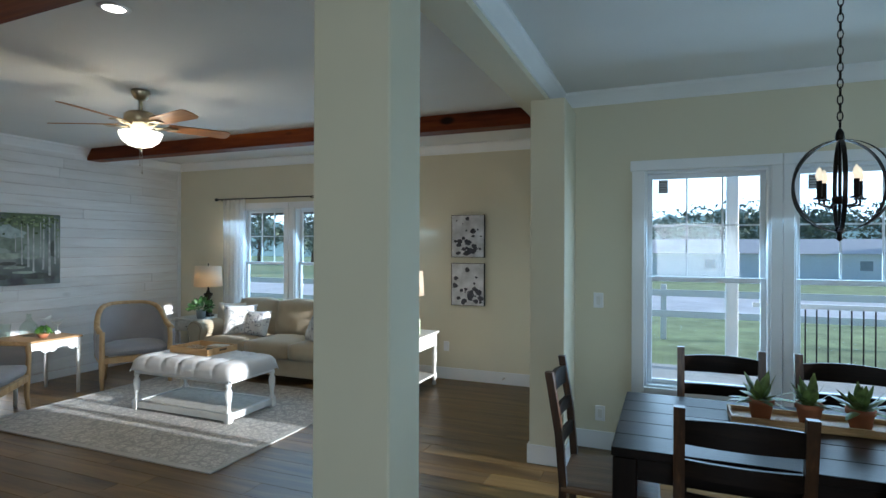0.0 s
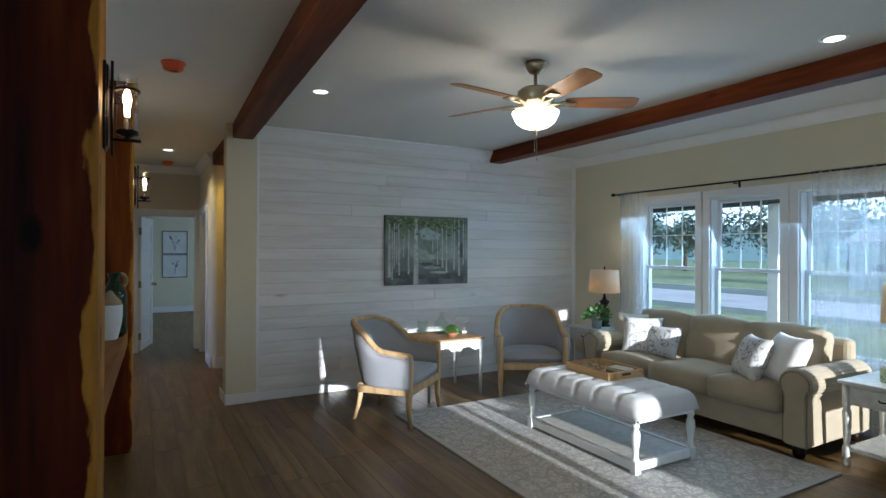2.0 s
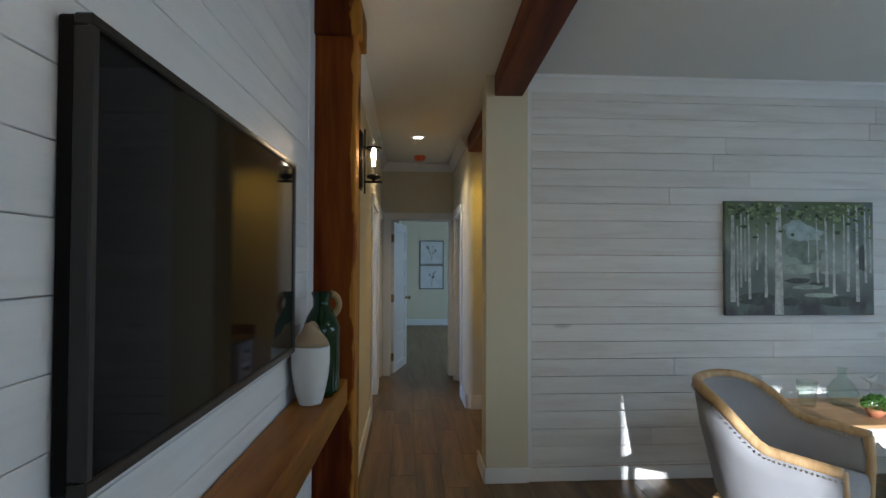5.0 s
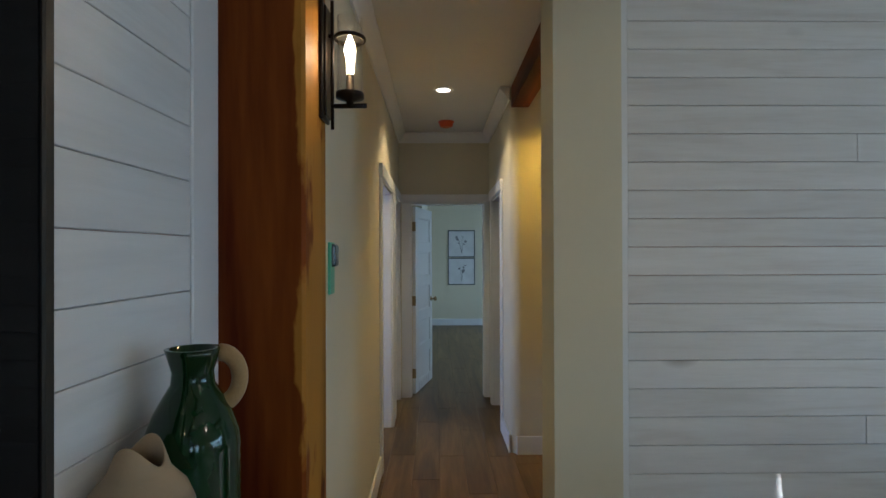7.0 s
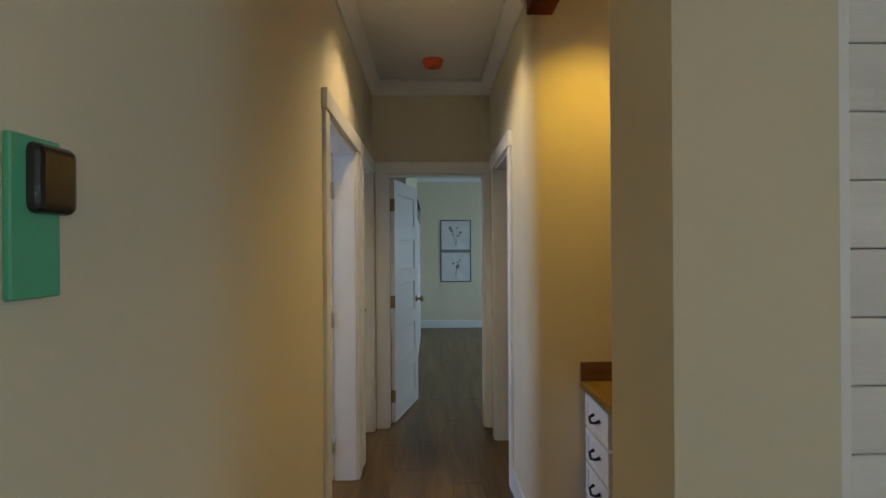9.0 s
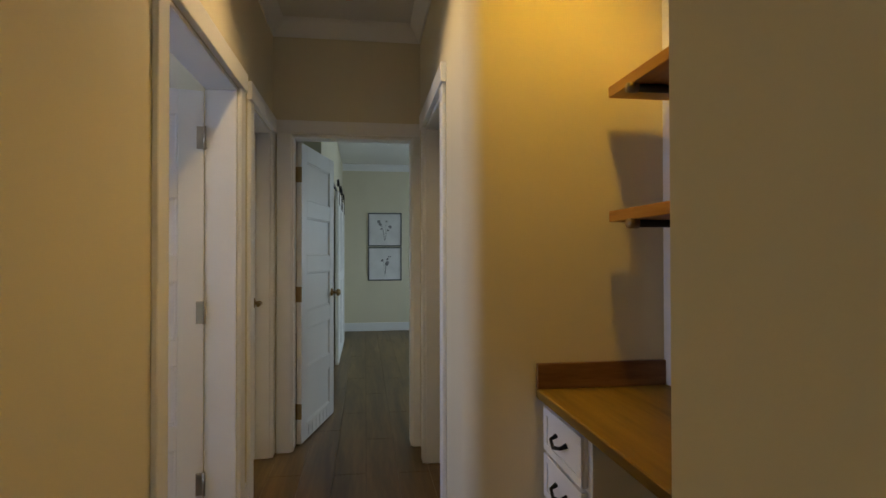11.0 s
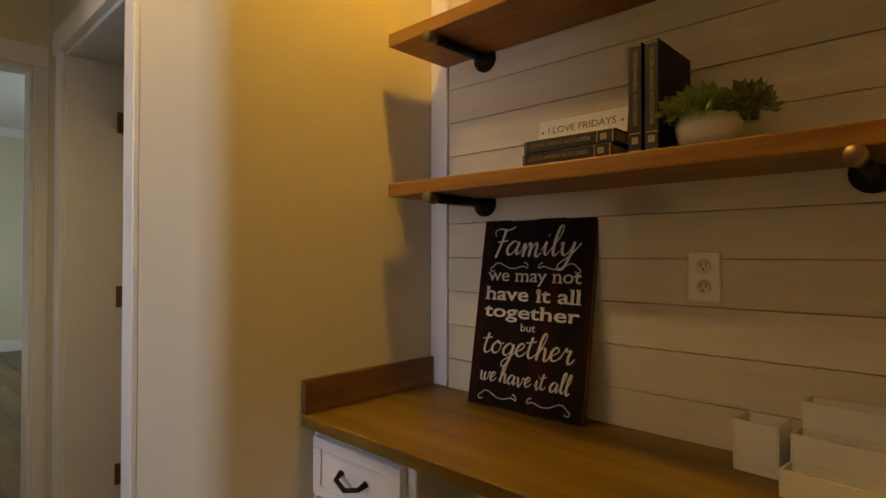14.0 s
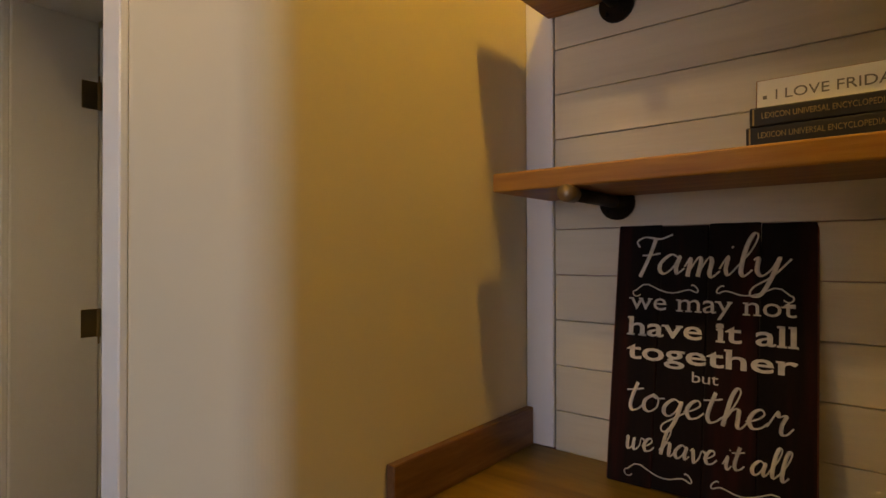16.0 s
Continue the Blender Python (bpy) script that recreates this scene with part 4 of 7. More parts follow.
    for k in range(0, 40):
        for t in (0.0, 0.5):
            p = pts[k].lerp(pts[k + 1], t)
            n2 = nrm[k]
            for s in (1, -1):
                bx(bm, p.x + n2.x * 0.026 * s - 0.004, p.x + n2.x * 0.026 * s + 0.004, p.y + n2.y * 0.026 * s - 0.004, p.y + n2.y * 0.026 * s + 0.004, p.z - 0.029, p.z - 0.021, 0.002)
    for k in range(30):
        y = -0.28 + k * 0.56 / 29
        bx(bm, 0.296, 0.300, y - 0.004, y + 0.004, 0.338, 0.346, 0.0015)
    part("nailheads", bm, STUD, c, "small pewter nailheads")["kind"] = "stuff"
    return c


barrel_chair("grey barrel armchair with oak frame beside white table", pose(-5.39, 2.88, 0.0, 0, 0, 41) @ Matrix.Diagonal((0.95, 1.10, 0.99, 1)))
barrel_chair("grey barrel armchair with oak frame near the lamp", pose(-5.52, 4.48, 0.0, 0, 0, -30) @ Matrix.Diagonal((0.95, 1.08, 1.0, 1)))

# white side table with a cut apron
st = thing("side_table", "white side table with fretwork apron and wood top", "side table", pose(-5.89, 3.63, 0))
bm = bmesh.new()
bx(bm, -0.29, 0.29, -0.33, 0.33, 0.58, 0.602, 0.005)
part("tabletop", bm, TOPWOOD, st, "brown wood top")


def apron(length):
    """Outline of a scalloped apron, hanging from z = 0."""
    out = [(-length / 2, 0), (-length / 2, -0.13)]
    for k in range(25):
        u = k / 24
        x = -length / 2 + 0.03 + u * (length - 0.06)
        y = -0.05 - 0.045 * abs(math.cos(u * math.pi * 2)) - 0.02 * abs(math.sin(u * math.pi * 6))
        out.append((x, y))
    return out + [(length / 2, -0.13), (length / 2, 0)]


for m, ln in ((pose(0.262, 0, 0.58, 90, 0, 90), 0.58), (pose(-0.262, 0, 0.58, 90, 0, 90), 0.58), (pose(0, 0.30, 0.58, 90, 0, 0), 0.48), (pose(0, -0.29, 0.58, 90, 0, 0), 0.48)):
    bm = bmesh.new()
    prism(bm, apron(ln), 0.012, m)
    part("apron", bm, WHITEWOOD, st, "white cut-out apron")
for sx in (-0.26, 0.26):
    for sy in (-0.30, 0.30):
        bm = bmesh.new()
        tube(bm, [(sx, sy, 0), (sx, sy, 0.58)], [0.016, 0.026], 4)
        part("leg", bm, WHITEWOOD, st)

THIN = pane_glass("tinted_glass")
THIN.node_tree.nodes["Transparent BSDF"].inputs[0].default_value = (0.95, 0.985, 0.965, 1)

ob = thing("glass_vase", "clear glass vase on the white side table", "vase", pose(-6.0, 3.44, 0.602))
bm = bmesh.new()
lathe(bm, [(0.0, 0), (0.04, 0.0), (0.045, 0.01), (0.058, 0.15), (0.055, 0.15), (0.042, 0.015), (0, 0.012)], 20)
part("body", bm, THIN, ob)
ob = thing("glass_carafe", "green-tinted round glass carafe with short neck", "carafe", pose(-6.02, 3.68, 0.602))
bm = bmesh.new()
lathe(bm, [(0.0, 0), (0.06, 0.0), (0.083, 0.04), (0.085, 0.08), (0.06, 0.13), (0.026, 0.165), (0.022, 0.215), (0.03, 0.225), (0.026, 0.225), (0.018, 0.21), (0.022, 0.165), (0.055, 0.127), (0.08, 0.08), (0.078, 0.042), (0.056, 0.006), (0, 0.006)], 24)
part("body", bm, THIN, ob)


def clump(bm, n, rx, ry, rz, size, seed, z0=0.0, flat=0.35):
    """Many small leaves within an uneven mound."""
    r = random.Random(seed)
    for _ in range(n):
        th, ph = r.uniform(0, 2 * math.pi), math.acos(r.uniform(-0.25, 1))
        d = Vector((math.sin(ph) * math.cos(th), math.sin(ph) * math.sin(th), math.cos(ph)))
        k = r.uniform(0.6, 1.08)
        c = Vector((d.x * rx * k, d.y * ry * k, z0 + d.z * rz * k))
        s = size * r.uniform(0.7, 1.3)
        out = (d + Vector((r.uniform(-.5, .5), r.uniform(-.5, .5), r.uniform(-.2, .5)))).normalized()
        side = out.orthogonal().normalized()
        up = out.cross(side) * 0.15
        vs = [bm.verts.new(c), bm.verts.new(c + out * s * 0.5 + side * s * flat), bm.verts.new(c + out * s + up * s), bm.verts.new(c + out * s * 0.5 - side * s * flat)]
        mid = bm.verts.new(c + out * s * 0.5 + up * s * 1.2)
        for j in range(4):
            bm.faces.new((vs[j], vs[(j + 1) % 4], mid))


ob = thing("moss_plant", "round green moss plant in small terracotta bowl", "plant", pose(-5.76, 3.66, 0.602))
bm = bmesh.new()
lathe(bm, [(0.0, 0), (0.03, 0.0), (0.05, 0.03), (0.052, 0.045), (0.045, 0.045), (0, 0.035)], 18)
part("bowl", bm, TERRA, ob)
bm = bmesh.new()
clump(bm, 420, 0.058, 0.058, 0.055, 0.018, 4, 0.055)
part("moss", bm, plain("moss_green", (0.08, 0.2, 0.03), 0.8, var=0.3, scale=40), ob)
for dx, dy, hh, turn in ((0.0, 0.0, 0.14, 100), (0.07, 0.07, 0.10, 60)):
    ob = thing("bird_figurine", "small white bird figurine on a stand", "figurine", pose(-5.98 + dx, 3.83 + dy, 0.602, 0, 0, turn), "bird figurines on the side table")
    bm = bmesh.new()
    bx(bm, -0.025, 0.025, -0.02, 0.02, 0, 0.03, 0.003)
    tube(bm, [(0, 0, 0.03), (0, 0, hh)], 0.004, 6)
    tube(bm, [(-0.07, 0, hh + 0.035), (-0.03, 0, hh + 0.018), (0, 0, hh + 0.012), (0.028, 0, hh + 0.026), (0.045, 0, hh + 0.04), (0.062, 0, hh + 0.036)], [0.003, 0.012, 0.021, 0.018, 0.012, 0.001], 10)
    me = part("figure", bm, CERAMIC, ob)

# tufted ottoman
ot = thing("ottoman", "cream tufted ottoman bench on turned legs with shelf", "ottoman", pose(-3.95, 3.995, 0.012))
bm = bmesh.new()
t = bmesh.new()
bmesh.ops.create_grid(t, x_segments=56, y_segments=30, size=1)
OX, OY = 0.60, 0.315
for v in t.verts:
    u, w = v.co.x, v.co.y
    ex, ey = max(0, (abs(u) - 0.86) / 0.14), max(0, (abs(w) - 0.76) / 0.24)
    drop = 0.075 * (1 - math.sqrt(max(0, 1 - min(1, ex * ex)))) + 0.075 * (1 - math.sqrt(max(0, 1 - min(1, ey * ey))))
    px, py = u * OX, w * OY
    crease = 0.0
    for k in range(-2, 3):
        crease = max(crease, math.exp(-((px - k * 0.2) / 0.012) ** 2) * 0.018)
    for k in range(-2, 3):
        for j in (-1, 0, 1):
            crease = max(crease, 0.03 * math.exp(-(((px - k * 0.2) ** 2 + (py - j * 0.16) ** 2) / 0.022 ** 2)))
    v.co = Vector((px, py, 0.495 - drop - crease + 0.012 * (1 - u * u)))
edge = [e for e in t.edges if e.is_boundary]
ext = bmesh.ops.extrude_edge_only(t, edges=edge)["geom"]
for g in ext:
    if isinstance(g, bmesh.types.BMVert):
        g.co.z = 0.365
bmesh.ops.recalc_face_normals(t, faces=t.faces[:])
join(bm, t)
part("cushion", bm, cloth("pale_velvet", (0.50, 0.50, 0.50), 0.7), ot, smooth=True)
bm = bmesh.new()
for b in ((-0.57, 0.57, -0.295, -0.265, 0.335, 0.37), (-0.57, 0.57, 0.265, 0.295, 0.335, 0.37), (-0.57, -0.54, -0.265, 0.265, 0.335, 0.37), (0.54, 0.57, -0.265, 0.265, 0.335, 0.37)):
    bx(bm, *b, 0.004)
part("apron", bm, WHITEWOOD, ot)
LEGP = [(0.022, 0.0), (0.022, 0.09), (0.026, 0.1), (0.017, 0.115), (0.02, 0.15), (0.031, 0.24), (0.03, 0.27), (0.017, 0.3), (0.026, 0.315), (0.026, 0.335)]
for sx in (-0.55, 0.55):
    for sy in (-0.28, 0.28):
        bm = bmesh.new()
        lathe(bm, LEGP, 16, (sx, sy, 0))
        bx(bm, sx - 0.028, sx + 0.028, sy - 0.028, sy + 0.028, 0.0, 0.09, 0.004)
        part("leg", bm, WHITEWOOD, ot)
bm = bmesh.new()
bx(bm, -0.522, 0.522, -0.255, 0.255, 0.055, 0.075, 0.003)
part("shelf", bm, DIST, ot, "grey-washed lower shelf")
bm = bmesh.new()
for b in ((-0.522, 0.522, -0.3, -0.265, 0.02, 0.08), (-0.522, 0.522, 0.265, 0.3, 0.02, 0.08), (-0.57, -0.535, -0.252, 0.252, 0.02, 0.08), (0.535, 0.57, -0.252, 0.252, 0.02, 0.08)):
    bx(bm, *b, 0.003)
part("stretcher", bm, WHITEWOOD, ot)

tray = thing("serving_tray", "light wooden tray with cut handles on ottoman", "tray", pose(-4.06, 4.09, 0.519, 0, 0, -3))
TRAYW = wood("tray_wood", (0.36, 0.2, 0.08), (0.46, 0.28, 0.12), (0.55, 0.36, 0.17), "x", 0.5, 16)
bm = bmesh.new()
bx(bm, -0.25, 0.25, -0.18, 0.18, 0, 0.01, 0.002)
part("base", bm, TRAYW, tray)
for b in ((-0.25, 0.25, -0.18, -0.168, 0.01, 0.06), (-0.25, 0.25, 0.168, 0.18, 0.01, 0.06), (-0.25, -0.238, -0.168, 0.168, 0.01, 0.06), (0.238, 0.25, -0.168, 0.168, 0.01, 0.06)):
    bm = bmesh.new()
    bx(bm, *b, 0.003)
    part("side", bm, TRAYW, tray)
for s in (-1, 1):
    bm = bmesh.new()
    bx(bm, s * 0.2505 - 0.001, s * 0.2505 + 0.001, -0.045, 0.045, 0.028, 0.046, 0.001)
    part("handle_slot", bm, plain("slot_dark", (0.05, 0.03, 0.015), 0.8), tray, "dark cut handle slot")
beads = thing("bead_garland", "pale wooden bead garland heaped in the tray", "garland", pose(-4.17, 4.08, 0.529))
bm = bmesh.new()
r = random.Random(2)
for k in range(46):
    a = k * 0.62
    rr = 0.03 + 0.06 * r.random()
    t = bmesh.new()
    bmesh.ops.create_icosphere(t, subdivisions=1, radius=0.011)
    join(bm, t, Matrix.Translation((rr * math.cos(a), rr * math.sin(a) * 0.9, 0.012 + 0.016 * (k % 3) * (1 - rr / 0.12))))
part("beads", bm, wood("bead_wood", (0.45, 0.33, 0.2), (0.55, 0.43, 0.29), (0.62, 0.5, 0.36), "x", 0.6, 30, rnd=0.2), beads, smooth=True)
for k, (dx, c2) in enumerate(((0.0, (0.12, 0.16, 0.13)), (0.012, (0.45, 0.4, 0.3)))):
    bk = thing("book", ("dark green closed book lying in the tray", "tan closed book lying in the tray")[k], "book", pose(-3.95 + dx, 4.15, 0.529 + 0.024 * k, 0, 0, 8 * k))
    bm = bmesh.new()
    for zz in (0.0, 0.019):
        bx(bm, -0.085, 0.085, -0.06, 0.06, zz, zz + 0.004, 0.001)
    bx(bm, -0.085, 0.085, -0.0605, -0.057, 0, 0.023, 0.001)
    part("cover", bm, plain("book_cloth_%d" % k, c2, 0.7), bk)
    bm = bmesh.new()
    bx(bm, -0.08, 0.08, -0.056, 0.055, 0.0042, 0.0188)
    part("pages", bm, plain("paper_%d" % k, (0.6, 0.57, 0.5), 0.9), bk)

# sofa
so = thing("sofa", "beige three-seat sofa with rolled arms and nailhead trim", "sofa", pose(-4.06, 5.40, 0))
SX, SY0, SY1 = 1.13, -0.47, 0.46
bm = bmesh.new()
bx(bm, -SX + 0.03, SX - 0.03, SY0 + 0.05, SY1, 0.10, 0.30, 0.02, 2)
part("base", bm, BEIGE, so)
for k in range(3):
    w = (2 * SX - 0.46) / 3
    x0 = -SX + 0.23 + k * w
    bm = bmesh.new()
    soft(bm, x0 + 0.003, x0 + w - 0.003, SY0, SY1 - 0.24, 0.28, 0.475, 0.045, 0.02, 7, 0.004)
    part("seat_cushion", bm, BEIGE, so)
    bm = bmesh.new()
    soft(bm, x0 - 0.01, x0 + w + 0.01, -0.11, 0.11, -0.24, 0.215, 0.055, 0.025, 8, 0.012)
    ob = part("back_cushion", bm, BEIGE, so)
    ob.matrix_basis = pose(0, SY1 - 0.26, 0.66, -14, 0, 0)
bm = bmesh.new()
bx(bm, -SX + 0.12, SX - 0.12, SY1 - 0.13, SY1, 0.28, 0.80, 0.05, 3)
part("backrest", bm, BEIGE, so, smooth=False)
for s in (-1, 1):
    bm = bmesh.new()
    xc = s * (SX - 0.11)
    ring = [(xc + 0.118 * math.cos(math.radians(d)), 0.545 + 0.105 * math.sin(math.radians(d))) for d in range(-50, 231, 14)]
    outline = [(xc - 0.085, 0.10), (xc + 0.085, 0.10)] + ring
    prism(bm, outline, SY1 - SY0 - 0.06, Matrix(((1, 0, 0, 0), (0, 0, 1, SY0), (0, 1, 0, 0), (0, 0, 0, 1))), 0.012)
    part("arm", bm, BEIGE, so)
    bm = bmesh.new()
    trail = [(xc - 0.083 * 1, 0.12 + 0.02 * k) for k in range(19)] + [(xc + 0.1 * math.cos(math.radians(d)), 0.545 + 0.088 * math.sin(math.radians(d))) for d in range(205, -40, -12)] + [(xc + 0.083, 0.48 - 0.02 * k) for k in range(19)]
    for x, z in trail:
        bx(bm, x - 0.005, x + 0.005, SY0 - 0.004, SY0 + 0.003, z - 0.005, z + 0.005, 0.002)
    part("nailheads", bm, plain("bronze_stud", (0.12, 0.08, 0.05), 0.35, 0.9), so, "dark nailhead trim")["kind"] = "stuff"
for x in (-SX + 0.12, SX - 0.12):
    for y in (SY0 + 0.08, SY1 - 0.08):
        bm = bmesh.new()
        lathe(bm, [(0.03, 0), (0.042, 0.025), (0.045, 0.05), (0.035, 0.075), (0.04, 0.1)], 16, (x, y, 0))
        part("foot", bm, DARKZ, so, "dark turned foot")


def print_cloth(name, pale, dark, scale):
    mat, p = base(name, 0.9, 0, 0.2)
    n, l = links(mat)
    co, v, r = n.new("ShaderNodeTexCoord"), n.new("ShaderNodeTexNoise"), n.new("ShaderNodeValToRGB")
    v.inputs["Scale"].default_value, v.inputs["Detail"].default_value, v.inputs["Distortion"].default_value = scale, 5, 2.0
    l.new(co.outputs["Object"], v.inputs["Vector"])
    r.color_ramp.elements[0].position, r.color_ramp.elements[1].position = 0.38, 0.46
    r.color_ramp.elements[0].color, r.color_ramp.elements[1].color = rgba(dark), rgba(pale)
    l.new(v.outputs["Fac"], r.inputs[0])
    l.new(r.outputs[0], p.inputs["Base Color"])
    return mat


def plump(bm, h, thick):
    """A square cushion with pointed corners, drawn-in sides and a seam round its rim."""
    n = 18
    for side in (1, -1):
        rows = []
        for i in range(n + 1):
            row = []
            for j in range(n + 1):
                u, w = -1 + 2 * i / n, -1 + 2 * j / n
                fat = thick * (max(0.0, (1 - u ** 4) * (1 - w ** 4))) ** 0.6
                p = Vector((h * u * (1 - 0.09 * (1 - w * w) * abs(u)), h * w * (1 - 0.09 * (1 - u * u) * abs(w)), side * fat))
                p += Vector((0, 0, 0.006 * noise.noise(p * 14 + Vector((h * 50, 0, side))))) * min(1.0, fat * 20)
                row.append(bm.verts.new(p))
            rows.append(row)
        for a, b in zip(rows, rows[1:]):
            for j in range(n):
                q = (a[j], b[j], b[j + 1], a[j + 1])
                bm.faces.new(q if side > 0 else q[::-1])
    bmesh.ops.remove_doubles(bm, verts=bm.verts[:], dist=1e-4)
    for f in bm.faces:
        f.smooth = True
    return bm


for label, x, y, z, rx, rz, size, mat in (
        ("beige cushion leaning in the sofa's corner", -4.98, 5.42, 0.65, 70, 20, 0.38, cloth("oat_linen", (0.46, 0.41, 0.33))),
        ("white cushion with grey script print, sunlit", -4.70, 5.27, 0.645, 68, 34, 0.39, print_cloth("pale_script_print", (0.72, 0.71, 0.69), (0.36, 0.37, 0.38), 13)),
        ("grey and white patterned cushion on the sofa", -4.47, 5.30, 0.61, 66, 6, 0.33, print_cloth("grey_print", (0.6, 0.6, 0.6), (0.2, 0.21, 0.24), 14)),
        ("white cushion with grey script print on sofa", -3.52, 5.20, 0.63, 66, -34, 0.38, print_cloth("script_print", (0.55, 0.54, 0.52), (0.25, 0.25, 0.26), 16)),
        ("white fluffy cushion leaning on the sofa's arm", -3.28, 5.25, 0.65, 68, -30, 0.42, cloth("white_fur", (0.66, 0.65, 0.63), weave=120, bump=1.0))):
    ob = thing("throw_pillow", label, "cushion", pose(x, y, z, rx, 0, rz), "cushions on the sofa")
    bm = bmesh.new()
    plump(bm, size / 2, 0.085)
    part("cover", bm, mat, ob)


def end_table(label, m, w, d, h):
    e = thing("end_table", label, "end table", m, "end tables beside the sofa")
    bm = bmesh.new()
    bx(bm, -w / 2, w / 2, -d / 2, d / 2, h - 0.025, h, 0.006, 2)
    part("tabletop", bm, DIST, e)
    bm = bmesh.new()
    i = 0.03
    for b in ((-w / 2 + i, w / 2 - i, -d / 2 + i, -d / 2 + i + 0.018), (-w / 2 + i, w / 2 - i, d / 2 - i - 0.018, d / 2 - i), (-w / 2 + i, -w / 2 + i + 0.018, -d / 2 + i + 0.018, d / 2 - i - 0.018), (w / 2 - i - 0.018, w / 2 - i, -d / 2 + i + 0.018, d / 2 - i - 0.018)):
        bx(bm, *b, h - 0.165, h - 0.026, 0.002)
    part("body", bm, DIST, e)
    bm = bmesh.new()
    bx(bm, -w / 2 + 0.08, w / 2 - 0.08, -d / 2 + i - 0.012, -d / 2 + i - 0.001, h - 0.15, h - 0.04, 0.004)
    dr = part("drawer", bm, DIST, e)
    bm = bmesh.new()
    tube(bm, [(-0.045, -d / 2 + 0.018, h - 0.095), (-0.03, -d / 2 - 0.004, h - 0.1), (0.03, -d / 2 - 0.004, h - 0.1), (0.045, -d / 2 + 0.018, h - 0.095)], 0.006)
    part("handle", bm, BLACK, dr, "black bar handle")
    for sx in (-w / 2 + 0.045, w / 2 - 0.045):
        for sy in (-d / 2 + 0.045, d / 2 - 0.045):
            bm = bmesh.new()
            z1 = h - 0.026
            lathe(bm, [(0.018, 0), (0.026, 0.02), (0.016, 0.05), (0.028, 0.07), (0.028, 0.13), (0.018, 0.15), (0.024, 0.22), (0.028, z1 - 0.2), (0.018, z1 - 0.16), (0.029, z1 - 0.145), (0.029, z1)], 14, (sx, sy, 0))
            part("leg", bm, DIST, e)
    bm = bmesh.new()
    bx(bm, -w / 2 + 0.03, w / 2 - 0.03, -d / 2 + 0.03, d / 2 - 0.03, 0.105, 0.128, 0.005)
    part("shelf", bm, DIST, e)
    return e


SHADE, sp = base("lamp_shade_linen", 0.9)
sp.inputs["Base Color"].default_value = (0.66, 0.58, 0.47, 1)
sn, sl = links(SHADE)
tr, mixs = sn.new("ShaderNodeBsdfTranslucent"), sn.new("ShaderNodeMixShader")
tr.inputs["Color"].default_value = (0.85, 0.7, 0.5, 1)
mixs.inputs[0].default_value = 0.45
sl.new(sp.outputs[0], mixs.inputs[1])
sl.new(tr.outputs[0], mixs.inputs[2])
sl.new(mixs.outputs[0], sn["Material Output"].inputs[0])
LBRONZE = plain("lamp_bronze", (0.03, 0.022, 0.016), 0.35, 0.7)


def table_lamp(label, m):
    t = thing("table_lamp", label, "table lamp", m, "table lamps beside the sofa")
    bm = bmesh.new()
    lathe(bm, [(0.075, 0), (0.075, 0.015), (0.045, 0.03), (0.05, 0.06), (0.058, 0.12), (0.03, 0.19), (0.02, 0.22), (0.055, 0.28), (0.06, 0.30), (0.03, 0.315), (0.02, 0.34), (0.014, 0.36), (0.014, 0.42)], 22)
    part("base", bm, LBRONZE, t, "turned dark bronze base")
    bm = bmesh.new()
    lathe(bm, [(0.182, 0.40), (0.165, 0.67), (0.163, 0.67), (0.18, 0.40)], 32)
    part("shade", bm, SHADE, t, "cream linen drum shade")
    bm = bmesh.new()
    tube(bm, [(-0.149, 0, 0.66), (0.149, 0, 0.625)], 0.0025, 6)
    tube(bm, [(0, -0.164, 0.66), (0, 0.164, 0.66)], 0.0025, 6)
    lathe(bm, [(0.006, 0.42), (0.006, 0.68), (0.011, 0.69), (0.008, 0.708), (0, 0.712)], 10)
    part("finial", bm, LBRONZE, t)
    bm = bmesh.new()
    lathe(bm, [(0.0, 0.43), (0.02, 0.44), (0.03, 0.48), (0.02, 0.52), (0, 0.53)], 14)
    b = part("bulb", bm, BULB, t, "glowing bulb")
    b.visible_shadow = False
    lamp("table_lamp_light", "POINT", m @ Matrix.Translation((0, 0, 0.48)), 5.5, (1.0, 0.72, 0.42), size=0.03)
    return t


end_table("distressed white end table beside the armchair", pose(-5.62, 5.63, 0), 0.56, 0.58, 0.60)
end_table("distressed white end table with turned legs and shelf", pose(-2.565, 5.42, 0), 0.58, 0.62, 0.60)
table_lamp("bronze table lamp with cream shade beside the sofa", pose(-5.62, 5.68, 0.60))
table_lamp("bronze table lamp with cream shade, sunlit", pose(-2.57, 5.52, 0.60))
ob = thing("potted_plant", "small green leafy plant in grey pot", "plant", pose(-5.52, 5.46, 0.60))
bm = bmesh.new()
lathe(bm, [(0.0, 0), (0.05, 0.0), (0.062, 0.11), (0.056, 0.11), (0, 0.1)], 18)
part("pot", bm, plain("grey_pot", (0.2, 0.22, 0.23), 0.6), ob)
bm = bmesh.new()
clump(bm, 90, 0.11, 0.11, 0.1, 0.075, 9, 0.13)
part("leaves", bm, LEAF, ob)
